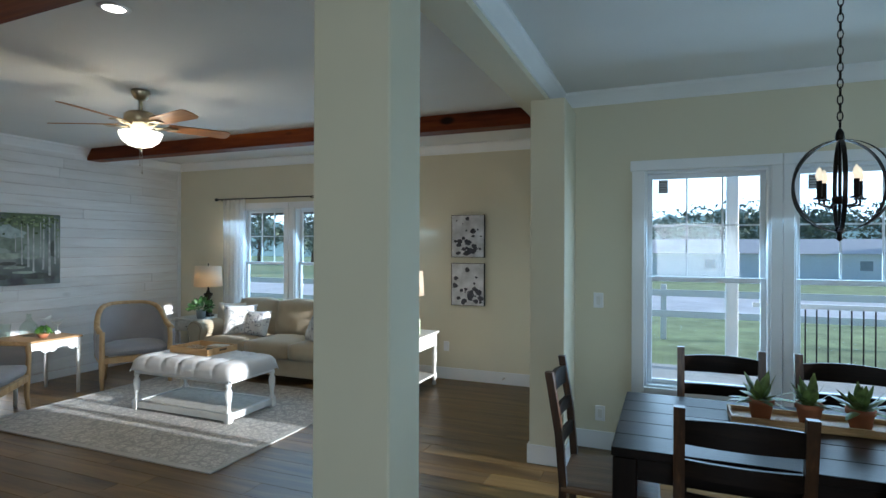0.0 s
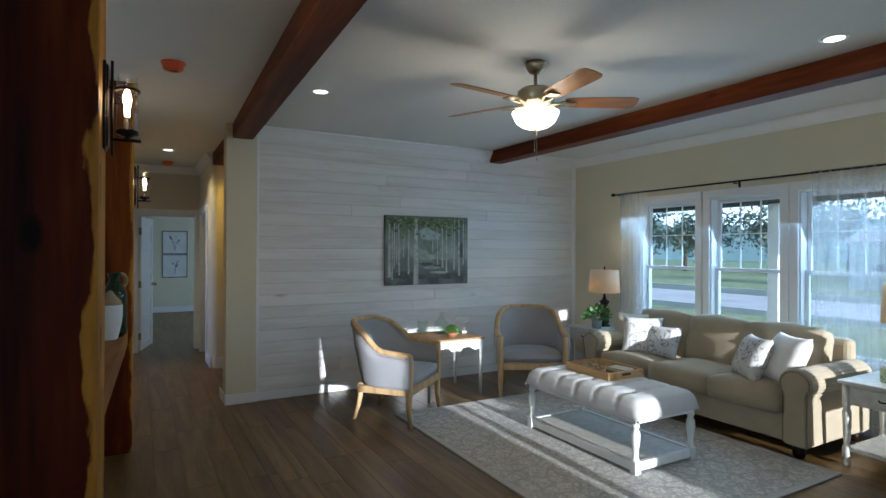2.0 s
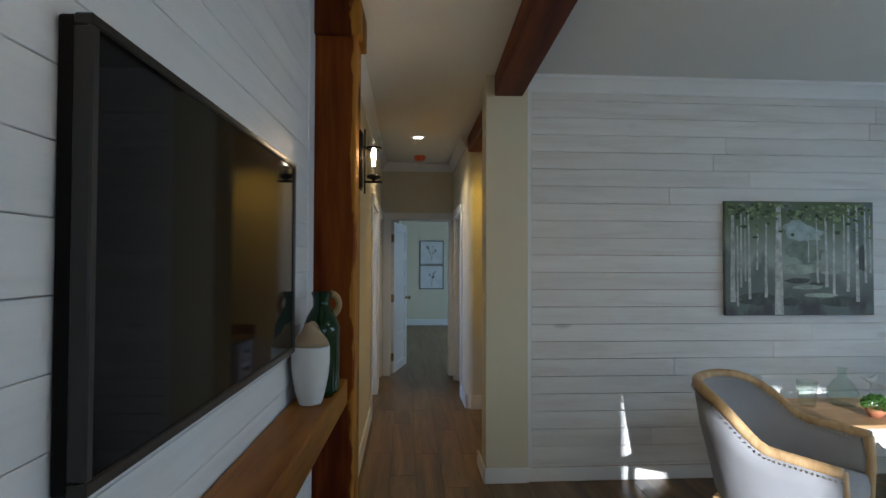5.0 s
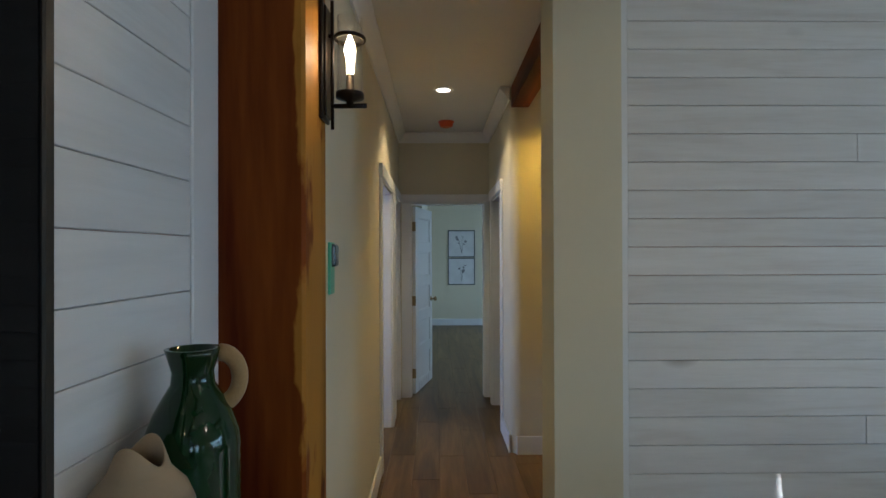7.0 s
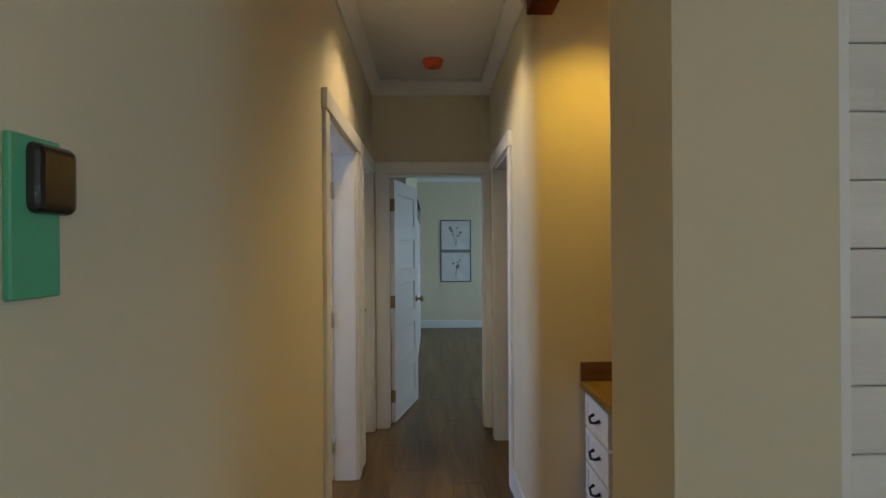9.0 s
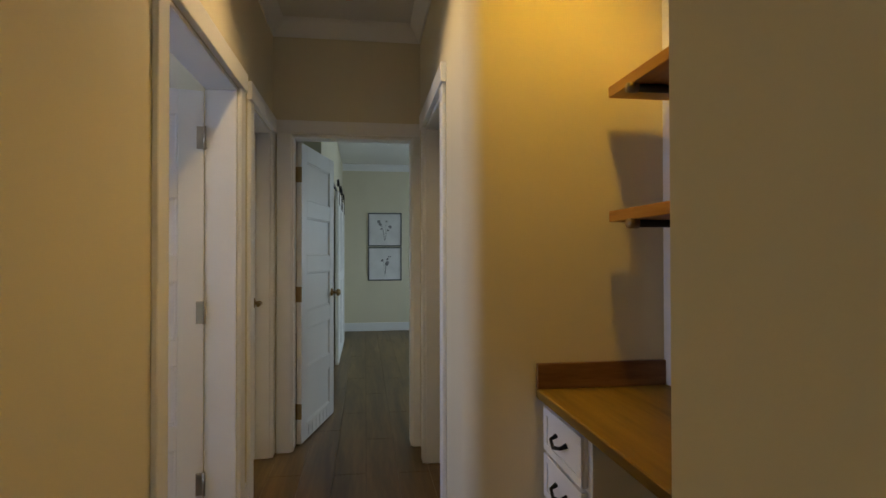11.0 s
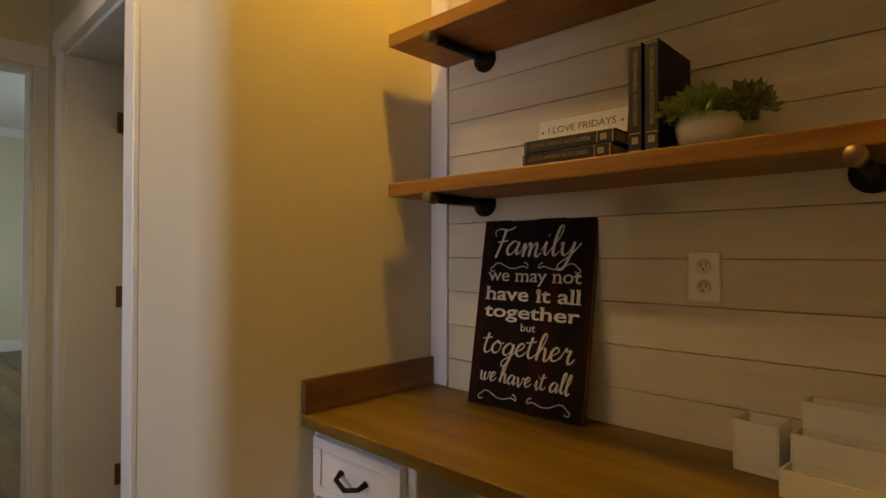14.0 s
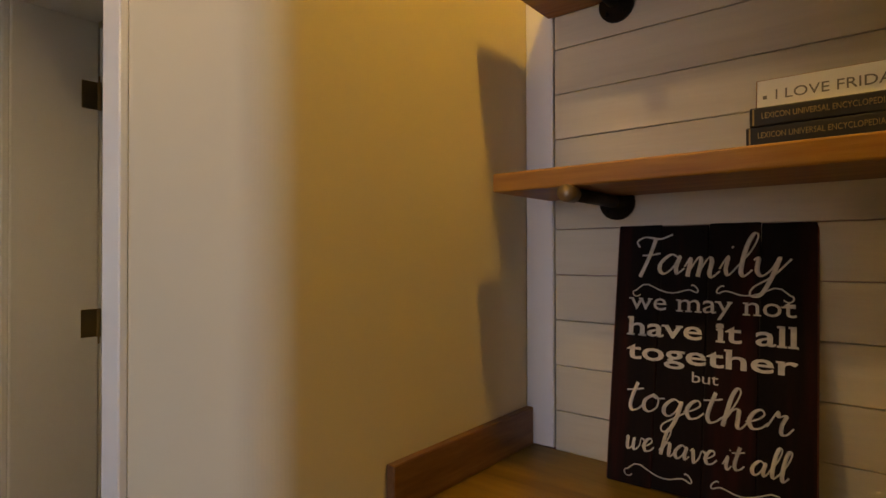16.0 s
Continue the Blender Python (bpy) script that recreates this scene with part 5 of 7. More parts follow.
for dx, dy, hh, lab in ((-2.63, 5.32, 0.11, "small green and white patterned tin on end table"), (-2.43, 5.43, 0.16, "green patterned tin with white lid")):
    ob = thing("canister", lab, "canister", pose(dx, dy, 0.60))
    bm = bmesh.new()
    lathe(bm, [(0.0, 0), (0.048, 0), (0.05, 0.004), (0.05, hh - 0.02), (0.045, hh - 0.012)], 20)
    part("body", bm, print_cloth("tin_print_%d" % int(hh * 100), (0.5, 0.55, 0.4), (0.12, 0.25, 0.07), 26), ob)
    bm = bmesh.new()
    lathe(bm, [(0.046, hh - 0.012), (0.046, hh), (0.03, hh + 0.006), (0, hh + 0.006)], 20)
    part("lid", bm, CERAMIC, ob, "white lid")

# curtains
SHEER = bpy.data.materials.new("sheer_voile")
SHEER.use_nodes = True
sn, sl = links(SHEER)
ta, tb, df, m1, m2 = sn.new("ShaderNodeBsdfTransparent"), sn.new("ShaderNodeBsdfTranslucent"), sn.new("ShaderNodeBsdfDiffuse"), sn.new("ShaderNodeMixShader"), sn.new("ShaderNodeMixShader")
tb.inputs["Color"].default_value = df.inputs["Color"].default_value = (0.9, 0.9, 0.92, 1)
wv, tc = sn.new("ShaderNodeTexNoise"), sn.new("ShaderNodeTexCoord")
wv.inputs["Scale"].default_value = 260
sl.new(tc.outputs["Object"], wv.inputs["Vector"])
mr = sn.new("ShaderNodeMapRange")
mr.inputs["To Min"].default_value, mr.inputs["To Max"].default_value = 0.14, 0.42
sl.new(wv.outputs["Fac"], mr.inputs["Value"])
m1.inputs[0].default_value = 0.5
sl.new(tb.outputs[0], m1.inputs[1])
sl.new(df.outputs[0], m1.inputs[2])
sl.new(mr.outputs[0], m2.inputs[0])
sl.new(ta.outputs[0], m2.inputs[1])
sl.new(m1.outputs[0], m2.inputs[2])
sl.new(m2.outputs[0], sn["Material Output"].inputs[0])
for x0, x1, amp, label in ((-5.60, -5.20, 0.022, "sheer white curtain drawn aside"), (-3.44, -2.70, 0.016, "sheer white curtain over the window")):
    ob = thing("curtain", label, "curtain", group="sheer window curtains")
    bm = bmesh.new()
    nx, nz = 90, 10
    grid = []
    for i in range(nx + 1):
        u = i / nx
        col = []
        for j in range(nz + 1):
            w = j / nz
            ph = u * (x1 - x0) / 0.055 * 2 * math.pi
            x = x0 + u * (x1 - x0) + 0.012 * math.sin(ph * 0.31 + w * 2)
            y = 5.905 + amp * math.sin(ph + 0.8 * math.sin(3 * w)) * (0.55 + 0.45 * (1 - w)) + 0.008 * noise.noise(Vector((u * 6, w * 3, x0)))
            col.append(bm.verts.new((x, y, 0.02 + w * 2.175)))
        grid.append(col)
    for a, b in zip(grid, grid[1:]):
        for j in range(nz):
            bm.faces.new((a[j], b[j], b[j + 1], a[j + 1]))
    part("panel", bm, SHEER, ob, smooth=True)
ob = thing("curtain_rod", "black iron curtain rod with round finials", "curtain rod")
bm = bmesh.new()
tube(bm, [(-5.70, 5.905, 2.18), (-2.70, 5.905, 2.18)], 0.009, 10)
part("rod", bm, BLACK, ob)
for x, s in ((-5.70, -1), (-2.70, 1)):
    bm = bmesh.new()
    lathe(bm, [(0.0, -0.035), (0.018, -0.02), (0.024, 0.0), (0.016, 0.02), (0.011, 0.03), (0.011, 0.04)] if s < 0 else [(0.011, -0.04), (0.011, -0.03), (0.016, -0.02), (0.024, 0.0), (0.018, 0.02), (0.0, 0.035)], 14, (x, 5.905, 2.18), "x")
    part("finial", bm, BLACK, ob)
for x in (-5.62, -4.14, -2.76):
    bm = bmesh.new()
    tube(bm, [(x, 5.905, 2.165), (x, YW - 0.002, 2.165)], 0.006)
    bx(bm, x - 0.012, x + 0.012, YW - 0.006, YW - 0.001, 2.10, 2.19, 0.002)
    part("bracket", bm, BLACK, ob)

# pictures
def paint_mat(name, top, mid, low, dark, sx, sz, up):
    """A loosely brushed picture: bands of colour by height, broken by upright strokes."""
    mat, p = base(name, 0.7, 0, 0.2)
    n, l = links(mat)
    co, mp, a, sep, r, mx, r2 = n.new("ShaderNodeTexCoord"), n.new("ShaderNodeMapping"), n.new("ShaderNodeTexNoise"), n.new("ShaderNodeSeparateXYZ"), n.new("ShaderNodeValToRGB"), n.new("ShaderNodeMix"), n.new("ShaderNodeValToRGB")
    mp.inputs["Scale"].default_value = (sx, sx, sz)
    l.new(co.outputs["Object"], mp.inputs["Vector"])
    l.new(mp.outputs[0], a.inputs["Vector"])
    a.inputs["Scale"].default_value, a.inputs["Detail"].default_value = 1, 6
    l.new(co.outputs["Object"], sep.inputs[0])
    ad = n.new("ShaderNodeMath")
    ad.operation, ad.inputs[1].default_value = "MULTIPLY_ADD", 0.35
    mr2 = n.new("ShaderNodeMapRange")
    mr2.inputs["From Min"].default_value, mr2.inputs["From Max"].default_value = -up, up
    l.new(sep.outputs["Z"], mr2.inputs["Value"])
    l.new(a.outputs["Fac"], ad.inputs[0])
    sub = n.new("ShaderNodeMath")
    sub.operation, sub.inputs[1].default_value = "SUBTRACT", 0.18
    l.new(mr2.outputs[0], ad.inputs[2])
    l.new(ad.outputs[0], sub.inputs[0])
    e = r.color_ramp.elements
    e[0].position, e[0].color, e[1].position, e[1].color = 0.1, rgba(low), 0.9, rgba(top)
    q = e.new(0.5)
    q.color = rgba(mid)
    l.new(sub.outputs[0], r.inputs[0])
    r2.color_ramp.elements[0].position, r2.color_ramp.elements[1].position = 0.40, 0.52
    r2.color_ramp.elements[0].color, r2.color_ramp.elements[1].color = (1, 1, 1, 1), (0, 0, 0, 1)
    l.new(a.outputs["Fac"], r2.inputs[0])
    mx.data_type = "RGBA"
    l.new(r2.outputs[0], mx.inputs["Factor"])
    l.new(r.outputs[0], mx.inputs["A"])
    mx.inputs["B"].default_value = rgba(dark)
    l.new(mx.outputs["Result"], p.inputs["Base Color"])
    return mat


pic = thing("painting", "canvas painting of pale birches round a clearing", "painting", pose(XS, 3.73, 1.495))
bm = bmesh.new()
bx(bm, 0.002, 0.035, -0.535, 0.535, -0.392, 0.392, 0.004)
part("canvas", bm, paint_mat("forest_paint", (0.13, 0.17, 0.10), (0.36, 0.41, 0.38), (0.10, 0.10, 0.11), (0.17, 0.20, 0.19), 5, 2.2, 0.39), pic)
r = random.Random(12)
ONFACE = Matrix(((0, 0, 1, 0.0352), (1, 0, 0, 0), (0, 1, 0, 0), (0, 0, 0, 1)))


def dab(bm, y, z, wide, tall, depth=0.0006, n=16):
    """One brushed dab of paint with a ragged rim."""
    prism(bm, [(y + wide * math.cos(q) * r.uniform(0.7, 1.1), z + tall * math.sin(q) * r.uniform(0.7, 1.1)) for q in (2 * math.pi * j / n for j in range(n))], depth, ONFACE)


for label, colour, dabs in (
        ("pale misty sky painted between the trees", (0.36, 0.44, 0.44), ((0.02, 0.17, 0.17, 0.06), (-0.03, 0.21, 0.09, 0.06))),
        ("grey-green far wood painted behind the clearing", (0.20, 0.25, 0.20), ((0.0, 0.06, 0.13, 0.07), (0.08, 0.03, 0.10, 0.06))),
        ("pale green clearing painted in the middle", (0.34, 0.40, 0.34), ((0.03, -0.075, 0.20, 0.035), (0.22, -0.09, 0.12, 0.025), (0.06, -0.2, 0.12, 0.018), (0.14, -0.255, 0.13, 0.016))),
        ("dark bank painted across the clearing", (0.09, 0.10, 0.09), ((-0.02, -0.155, 0.10, 0.022), (0.12, -0.175, 0.08, 0.012), (-0.3, -0.28, 0.17, 0.045), (0.3, -0.3, 0.18, 0.04), (0.45, 0.0, 0.035, 0.10), (-0.08, -0.30, 0.10, 0.03)))):
    paint = plain("paint_" + label.split()[1], colour, 0.7, var=0.3, scale=16)
    for k, d in enumerate(dabs):
        bm = bmesh.new()
        dab(bm, *d, 0.0005 + 0.0002 * k)
        part("painted_dab", bm, paint, pic, label)
BARK = plain("painted_bark", (0.46, 0.48, 0.47), 0.7, var=0.35, scale=22)
for y, w, foot, tip in ((-0.485, 0.030, -0.30, 0.30), (-0.45, 0.012, -0.33, 0.22), (-0.425, 0.012, -0.2, 0.3), (-0.395, 0.010, -0.16, 0.28), (-0.365, 0.016, -0.28, 0.34), (-0.31, 0.011, -0.08, 0.2), (-0.25, 0.018, -0.27, 0.24),
                        (-0.155, 0.052, -0.388, 0.36), (0.06, 0.009, -0.03, 0.16), (0.125, 0.013, -0.17, 0.3), (0.19, 0.02, -0.2, 0.28), (0.24, 0.016, -0.26, 0.3), (0.315, 0.012, -0.09, 0.3), (0.345, 0.018, -0.23, 0.37), (0.415, 0.022, -0.30, 0.37), (0.475, 0.014, -0.17, 0.36), (0.51, 0.009, -0.1, 0.3)):
    bm = bmesh.new()
    edge = [(k / 8, r.uniform(-0.002, 0.002)) for k in range(9)]
    lean2 = r.uniform(-0.008, 0.008)
    side_a = [(y + e + lean2 * u - w * (0.62 - 0.3 * u), foot + (tip - foot) * u) for u, e in edge]
    side_b = [(y + e + lean2 * u + w * (0.62 - 0.3 * u), foot + (tip - foot) * u) for u, e in reversed(edge)]
    prism(bm, side_b + side_a, 0.0016, ONFACE)
    part("painted_trunk", bm, BARK, pic)
for label, colour, n in (("dark green painted foliage", (0.06, 0.085, 0.035), 70), ("sage green painted foliage", (0.20, 0.26, 0.13), 90)):
    bm = bmesh.new()
    for k in range(n):
        y, z = r.uniform(-0.51, 0.51), 0.37 - abs(r.gauss(0, 0.075))
        dab(bm, y, z, r.uniform(0.008, 0.028), r.uniform(0.005, 0.016), 0.0018 + 0.00002 * k, 8)
    part("foliage", bm, plain("paint_" + label.split()[0] + "_leaf", colour, 0.7, var=0.5, scale=18), pic, label)["kind"] = "stuff"
INK = plain("grey_ink", (0.07, 0.07, 0.085), 0.8, var=0.3, scale=20)
for zc in (1.66, 1.108):
    a = thing("wall_art", "square white canvas with dark grey blossoms", "painting", pose(-2.03, YW, zc), "square blossom canvases")
    bm = bmesh.new()
    bx(bm, -0.195, 0.195, -0.034, -0.002, -0.238, 0.238, 0.004)
    part("canvas", bm, plain("canvas_grey", (0.6, 0.6, 0.62), 0.8, var=0.25, scale=9), a)
    bm = bmesh.new()
    for k in range(30):
        x, z = r.uniform(-0.16, 0.16), r.uniform(-0.2, 0.2) if k % 2 else r.uniform(-0.2, -0.05)
        rr = r.uniform(0.008, 0.04)
        prism(bm, [(x + rr * math.cos(q) * r.uniform(0.6, 1.2), z + rr * math.sin(q) * r.uniform(0.5, 1.1)) for q in (2 * math.pi * j / 9 for j in range(9))], 0.001 + 0.0002 * k, pose(0, -0.0345, 0, 90, 0, 0))
    part("blossoms", bm, INK, a, "dark painted blossoms")
    for b in ((-0.199, -0.1955, -0.242, 0.242), (0.1955, 0.199, -0.242, 0.242), (-0.1955, 0.1955, 0.2385, 0.242), (-0.1955, 0.1955, -0.242, -0.2385)):
        bm = bmesh.new()
        bx(bm, b[0], b[1], -0.036, -0.001, b[2], b[3])
        part("edge_strip", bm, BLACK, a, "thin black edge strip")
ob = thing("outlet", "white wall outlet plate", "outlet", pose(-2.3, YW - 0.003, 0.38))
bm = bmesh.new()
bx(bm, -0.035, 0.035, -0.005, 0.003, -0.057, 0.057, 0.003)
part("plate", bm, TRIM, ob)

# mantel pieces
ob = thing("white_vase", "ribbed white vase with bare clay neck", "vase", FP @ pose(-5.0, 0.662, 0.91))
bm = bmesh.new()
prof = [(0.0, 0), (0.042, 0.0)]
for k in range(25):
    z = 0.005 + k * 0.0092
    prof.append((0.044 + 0.03 * math.sin(min(1, z / 0.2) * 1.75) + (0.0012 if k % 2 else 0), z))
lathe(bm, prof, 30)
part("body", bm, CERAMIC, ob, "ribbed white glaze")
bm = bmesh.new()
lathe(bm, [(0.0735, 0.226), (0.064, 0.25), (0.042, 0.275), (0.034, 0.30), (0.031, 0.30), (0.038, 0.272), (0.06, 0.245), (0.068, 0.226)], 30)
for v in bm.verts:
    if v.co.z > 0.28:
        v.co.z += 0.018 * math.cos(2 * math.atan2(v.co.y, v.co.x))
part("neck", bm, plain("raw_clay", (0.36, 0.27, 0.17), 0.85, var=0.1), ob, "bare clay neck")
ob = thing("green_jug", "glossy dark green ribbed jug with rope handle", "jug", FP @ pose(-5.12, 0.682, 0.91) @ Matrix.Diagonal((1, 1, 1.085, 1)))
bm = bmesh.new()
prof = [(0.0, 0), (0.05, 0.0), (0.06, 0.012)]
for k in range(24):
    prof.append((0.074 + (0.0012 if k % 2 else 0), 0.02 + k * 0.01))
prof += [(0.072, 0.27), (0.06, 0.30), (0.045, 0.325), (0.034, 0.342), (0.032, 0.36), (0.04, 0.385), (0.043, 0.395), (0.036, 0.395), (0.026, 0.36), (0.0, 0.33)]
lathe(bm, prof, 30)
part("body", bm, plain("green_glaze", (0.005, 0.028, 0.008), 0.08, var=0.3, scale=12, bump=0.0), ob)
bm = bmesh.new()
tube(bm, [(-0.016 - 0.014 * math.sin(math.pi * k / 18), 0.036 + 0.03 * math.sin(math.pi * k / 18), 0.346 + 0.04 * math.cos(math.pi * k / 18)) for k in range(19)], 0.0135, 14)
part("handle", bm, cloth("jute_rope", (0.38, 0.25, 0.12), weave=200), ob, "tan rope handle")
ob = thing("hurricane_vase", "clear flared hurricane vase with brown potpourri on mantel", "vase", FP @ pose(-3.36, 0.668, 0.91))
bm = bmesh.new()
prof = [(0.040, 0.004), (0.048, 0.012), (0.040, 0.03), (0.046, 0.055), (0.056, 0.085), (0.054, 0.115), (0.040, 0.15), (0.034, 0.18), (0.040, 0.205), (0.047, 0.215)]
lathe(bm, [(0.0, 0.0), (0.040, 0.0)] + prof + [(a - 0.003, b) for a, b in reversed(prof)] + [(0.0, 0.008)], 28)
part("glass", bm, THIN, ob)
bm = bmesh.new()
clump(bm, 60, 0.030, 0.030, 0.025, 0.02, 13, 0.03, 0.5)
part("potpourri", bm, plain("potpourri_brown", (0.16, 0.07, 0.03), 0.8, var=0.5, scale=50), ob, "brown dried petals")

# ---- dining room ----
dt = thing("dining_table", "dark espresso rectangular wooden dining table", "table", pose(0.87, 2.70, 0))
for k in range(5):
    y0 = -0.445 + k * 0.178
    bm = bmesh.new()
    bx(bm, -0.98, 0.98, y0 + 0.0007, y0 + 0.1773, 0.725, 0.76, 0.003)
    part("top_plank", bm, DARKWOOD, dt)
bm = bmesh.new()
for b in ((-0.92, 0.92, -0.41, -0.385), (-0.92, 0.92, 0.385, 0.41), (-0.95, -0.925, -0.36, 0.36), (0.925, 0.95, -0.36, 0.36)):
    bx(bm, *b, 0.63, 0.724, 0.003)
part("apron", bm, DARKWOOD, dt)
for sx in (-0.93, 0.93):
    for sy in (-0.395, 0.395):
        bm = bmesh.new()
        bx(bm, sx - 0.045, sx + 0.045, sy - 0.045, sy + 0.045, 0, 0.724, 0.005)
        part("leg", bm, DARKZ, dt)

EDGEWOOD = wood("worn_edge_wood", (0.02, 0.009, 0.004), (0.05, 0.022, 0.009), (0.15, 0.07, 0.026), "z", 0.35, 14, bump=0.1)


def ladder_chair():
    """A ladder-back dining chair, facing local +y."""
    c = thing("dining_chair", "dark espresso ladder-back wooden dining chair", "chair", None, "chairs round the dining table")
    bm = bmesh.new()
    bx(bm, -0.22, 0.22, -0.20, 0.22, 0.44, 0.475, 0.01, 2)
    part("seat", bm, wood("seat_wood", (0.09, 0.045, 0.02), (0.16, 0.085, 0.04), (0.24, 0.14, 0.07), "y", 0.35, 12), c, "brown worn wooden seat")
    for s in (-1, 1):
        bm = bmesh.new()
        pts = [(s * 0.2, -0.2, 0.0), (s * 0.2, -0.19, 0.3), (s * 0.2, -0.185, 0.47), (s * 0.2, -0.205, 0.7), (s * 0.2, -0.25, 0.97)]
        vs = []
        for x, y, z in pts:
            vs.append([bm.verts.new((x + dx, y + dy, z)) for dx, dy in ((-0.019, -0.016), (0.019, -0.016), (0.019, 0.018), (-0.019, 0.018))])
        for a, b in zip(vs, vs[1:]):
            for j in range(4):
                bm.faces.new((a[j], a[(j + 1) % 4], b[(j + 1) % 4], b[j]))
        bm.faces.new(vs[0][::-1])
        bm.faces.new(vs[-1])
        part("back_post", bm, EDGEWOOD, c)
        bm = bmesh.new()
        bx(bm, s * 0.2 - 0.02, s * 0.2 + 0.02, 0.17, 0.21, 0, 0.44, 0.004)
        part("leg", bm, DARKZ, c)
        bm = bmesh.new()
        bx(bm, s * 0.2 - 0.01, s * 0.2 + 0.01, -0.17, 0.17, 0.2, 0.235, 0.003)
        part("stretcher", bm, DARKZ, c)
    for z, h, y in ((0.88, 0.085, -0.235), (0.745, 0.06, -0.213), (0.62, 0.06, -0.197)):
        bm = bmesh.new()
        n = 10
        rows = []
        for k in range(n + 1):
            u = -1 + 2 * k / n
            yy = y - 0.02 * (1 - u * u)
            arch = 0.012 * (1 - u * u) if z > 0.8 else 0.0
            rows.append([bm.verts.new((u * 0.183, yy + dy, z + dz + (arch if dz > 0 else 0))) for dy, dz in ((-0.009, -h / 2), (0.009, -h / 2), (0.009, h / 2), (-0.009, h / 2))])
        for a, b in zip(rows, rows[1:]):
            for j in range(4):
                bm.faces.new((a[j], b[j], b[(j + 1) % 4], a[(j + 1) % 4]))
        bm.faces.new(rows[0])
        bm.faces.new(rows[-1][::-1])
        bmesh.ops.recalc_face_normals(bm, faces=bm.faces[:])
        part("slat", bm, DARKWOOD, c)
    for ya in (0.18, -0.19):
        bm = bmesh.new()
        bx(bm, -0.18, 0.18, ya, ya + 0.02, 0.39, 0.437, 0.003)
        part("seat_rail", bm, DARKWOOD, c)
    return c


first = ladder_chair()
first.matrix_basis = pose(0.33, 2.40, 0, 0, 0, 0)
for m in (pose(0.96, 2.40, 0, 0, 0, 0), pose(0.36, 3.20, 0, 0, 0, 180), pose(0.93, 3.20, 0, 0, 0, 180), pose(1.55, 3.20, 0, 0, 0, 180), pose(-0.16, 2.72, 0, 0, 0, -88)):
    copy_thing(first, m)

tr2 = thing("table_tray", "long shallow wooden tray on the dining table", "tray", pose(0.78, 2.85, 0.76))
bm = bmesh.new()
bx(bm, -0.43, 0.43, -0.10, 0.10, 0, 0.014, 0.003)
part("base", bm, TRAYW, tr2)
for b in ((-0.43, 0.43, -0.10, -0.086, 0.0142, 0.034), (-0.43, 0.43, 0.086, 0.10, 0.0142, 0.034), (-0.43, -0.416, -0.0858, 0.0858, 0.0142, 0.034), (0.416, 0.43, -0.0858, 0.0858, 0.0142, 0.034)):
    bm = bmesh.new()
    bx(bm, *b, 0.002)
    part("side", bm, TRAYW, tr2)
for k, x in enumerate((0.475, 0.655, 0.835)):
    ob = thing("potted_aloe", "spiky green aloe in small terracotta pot", "plant", pose(x, 2.84 - 0.01 * k, 0.774, 0, 0, 50 * k), "aloes on the dining table")
    bm = bmesh.new()
    lathe(bm, [(0.0, 0), (0.036, 0.0), (0.048, 0.066), (0.053, 0.068), (0.054, 0.088), (0.047, 0.088), (0.045, 0.075), (0, 0.072)], 22)
    part("pot", bm, TERRA, ob)
    bm = bmesh.new()
    r = random.Random(20 + k)
    for j in range(26):
        a, el = j * 2.4, r.uniform(0.15, 1.3)
        ln = r.uniform(0.08, 0.15)
        out = Vector((math.cos(a) * math.cos(el), math.sin(a) * math.cos(el), math.sin(el)))
        side = Vector((-math.sin(a), math.cos(a), 0))
        c0 = Vector((0.008 * math.cos(a), 0.008 * math.sin(a), 0.075))
        rows = []
        for u, w in ((0, 0.007), (0.3, 0.016), (0.55, 0.019), (0.8, 0.012), (1.0, 0.001)):
            p = c0 + out * ln * u - Vector((0, 0, 0.035 * u * u * (1.2 - el)))
            nz = out.cross(side) * -0.005
            rows.append([bm.verts.new(p - side * w), bm.verts.new(p - nz * (1 - u)), bm.verts.new(p + side * w)])
        for q, s in zip(rows, rows[1:]):
            for i in range(2):
                bm.faces.new((q[i], q[i + 1], s[i + 1], s[i]))
    part("leaves", bm, plain("aloe_leaf_%d" % k, (0.14, 0.20, 0.06), 0.4, var=0.65, scale=26), ob)

ch = thing("chandelier", "round open-hoop bronze chandelier on a chain", "chandelier", pose(0.73, 2.70, 1.78))
R = 0.185
for k, tilt in enumerate((0, 62, 121)):
    bm = bmesh.new()
    ring = []
    for j in range(48):
        a = 2 * math.pi * j / 48
        ring.append((math.cos(a), math.sin(a)))
    rows = []
    for cx, cz in ring:
        rows.append([bm.verts.new((cx * rr, dy, cz * rr)) for rr, dy in ((R - 0.003, -0.008), (R, -0.008), (R, 0.008), (R - 0.003, 0.008))])
    for j in range(48):
        p, q = rows[j], rows[(j + 1) % 48]
        for i in range(4):
            bm.faces.new((p[i], q[i], q[(i + 1) % 4], p[(i + 1) % 4]))
    bmesh.ops.recalc_face_normals(bm, faces=bm.faces[:])
    part("hoop", bm, BRONZE, ch).matrix_basis = pose(0, 0, 0, 0, 0, tilt + 20)
bm = bmesh.new()
tube(bm, [(0, 0, -0.2), (0, 0, 0.23)], 0.006)
lathe(bm, [(0, -0.225), (0.012, -0.215), (0.008, -0.195), (0.02, -0.18), (0.006, -0.16)], 12)
lathe(bm, [(0.006, 0.18), (0.018, 0.19), (0.014, 0.215), (0.006, 0.23)], 12)
lathe(bm, [(0.006, -0.075), (0.028, -0.07), (0.028, -0.045), (0.006, -0.04)], 14)
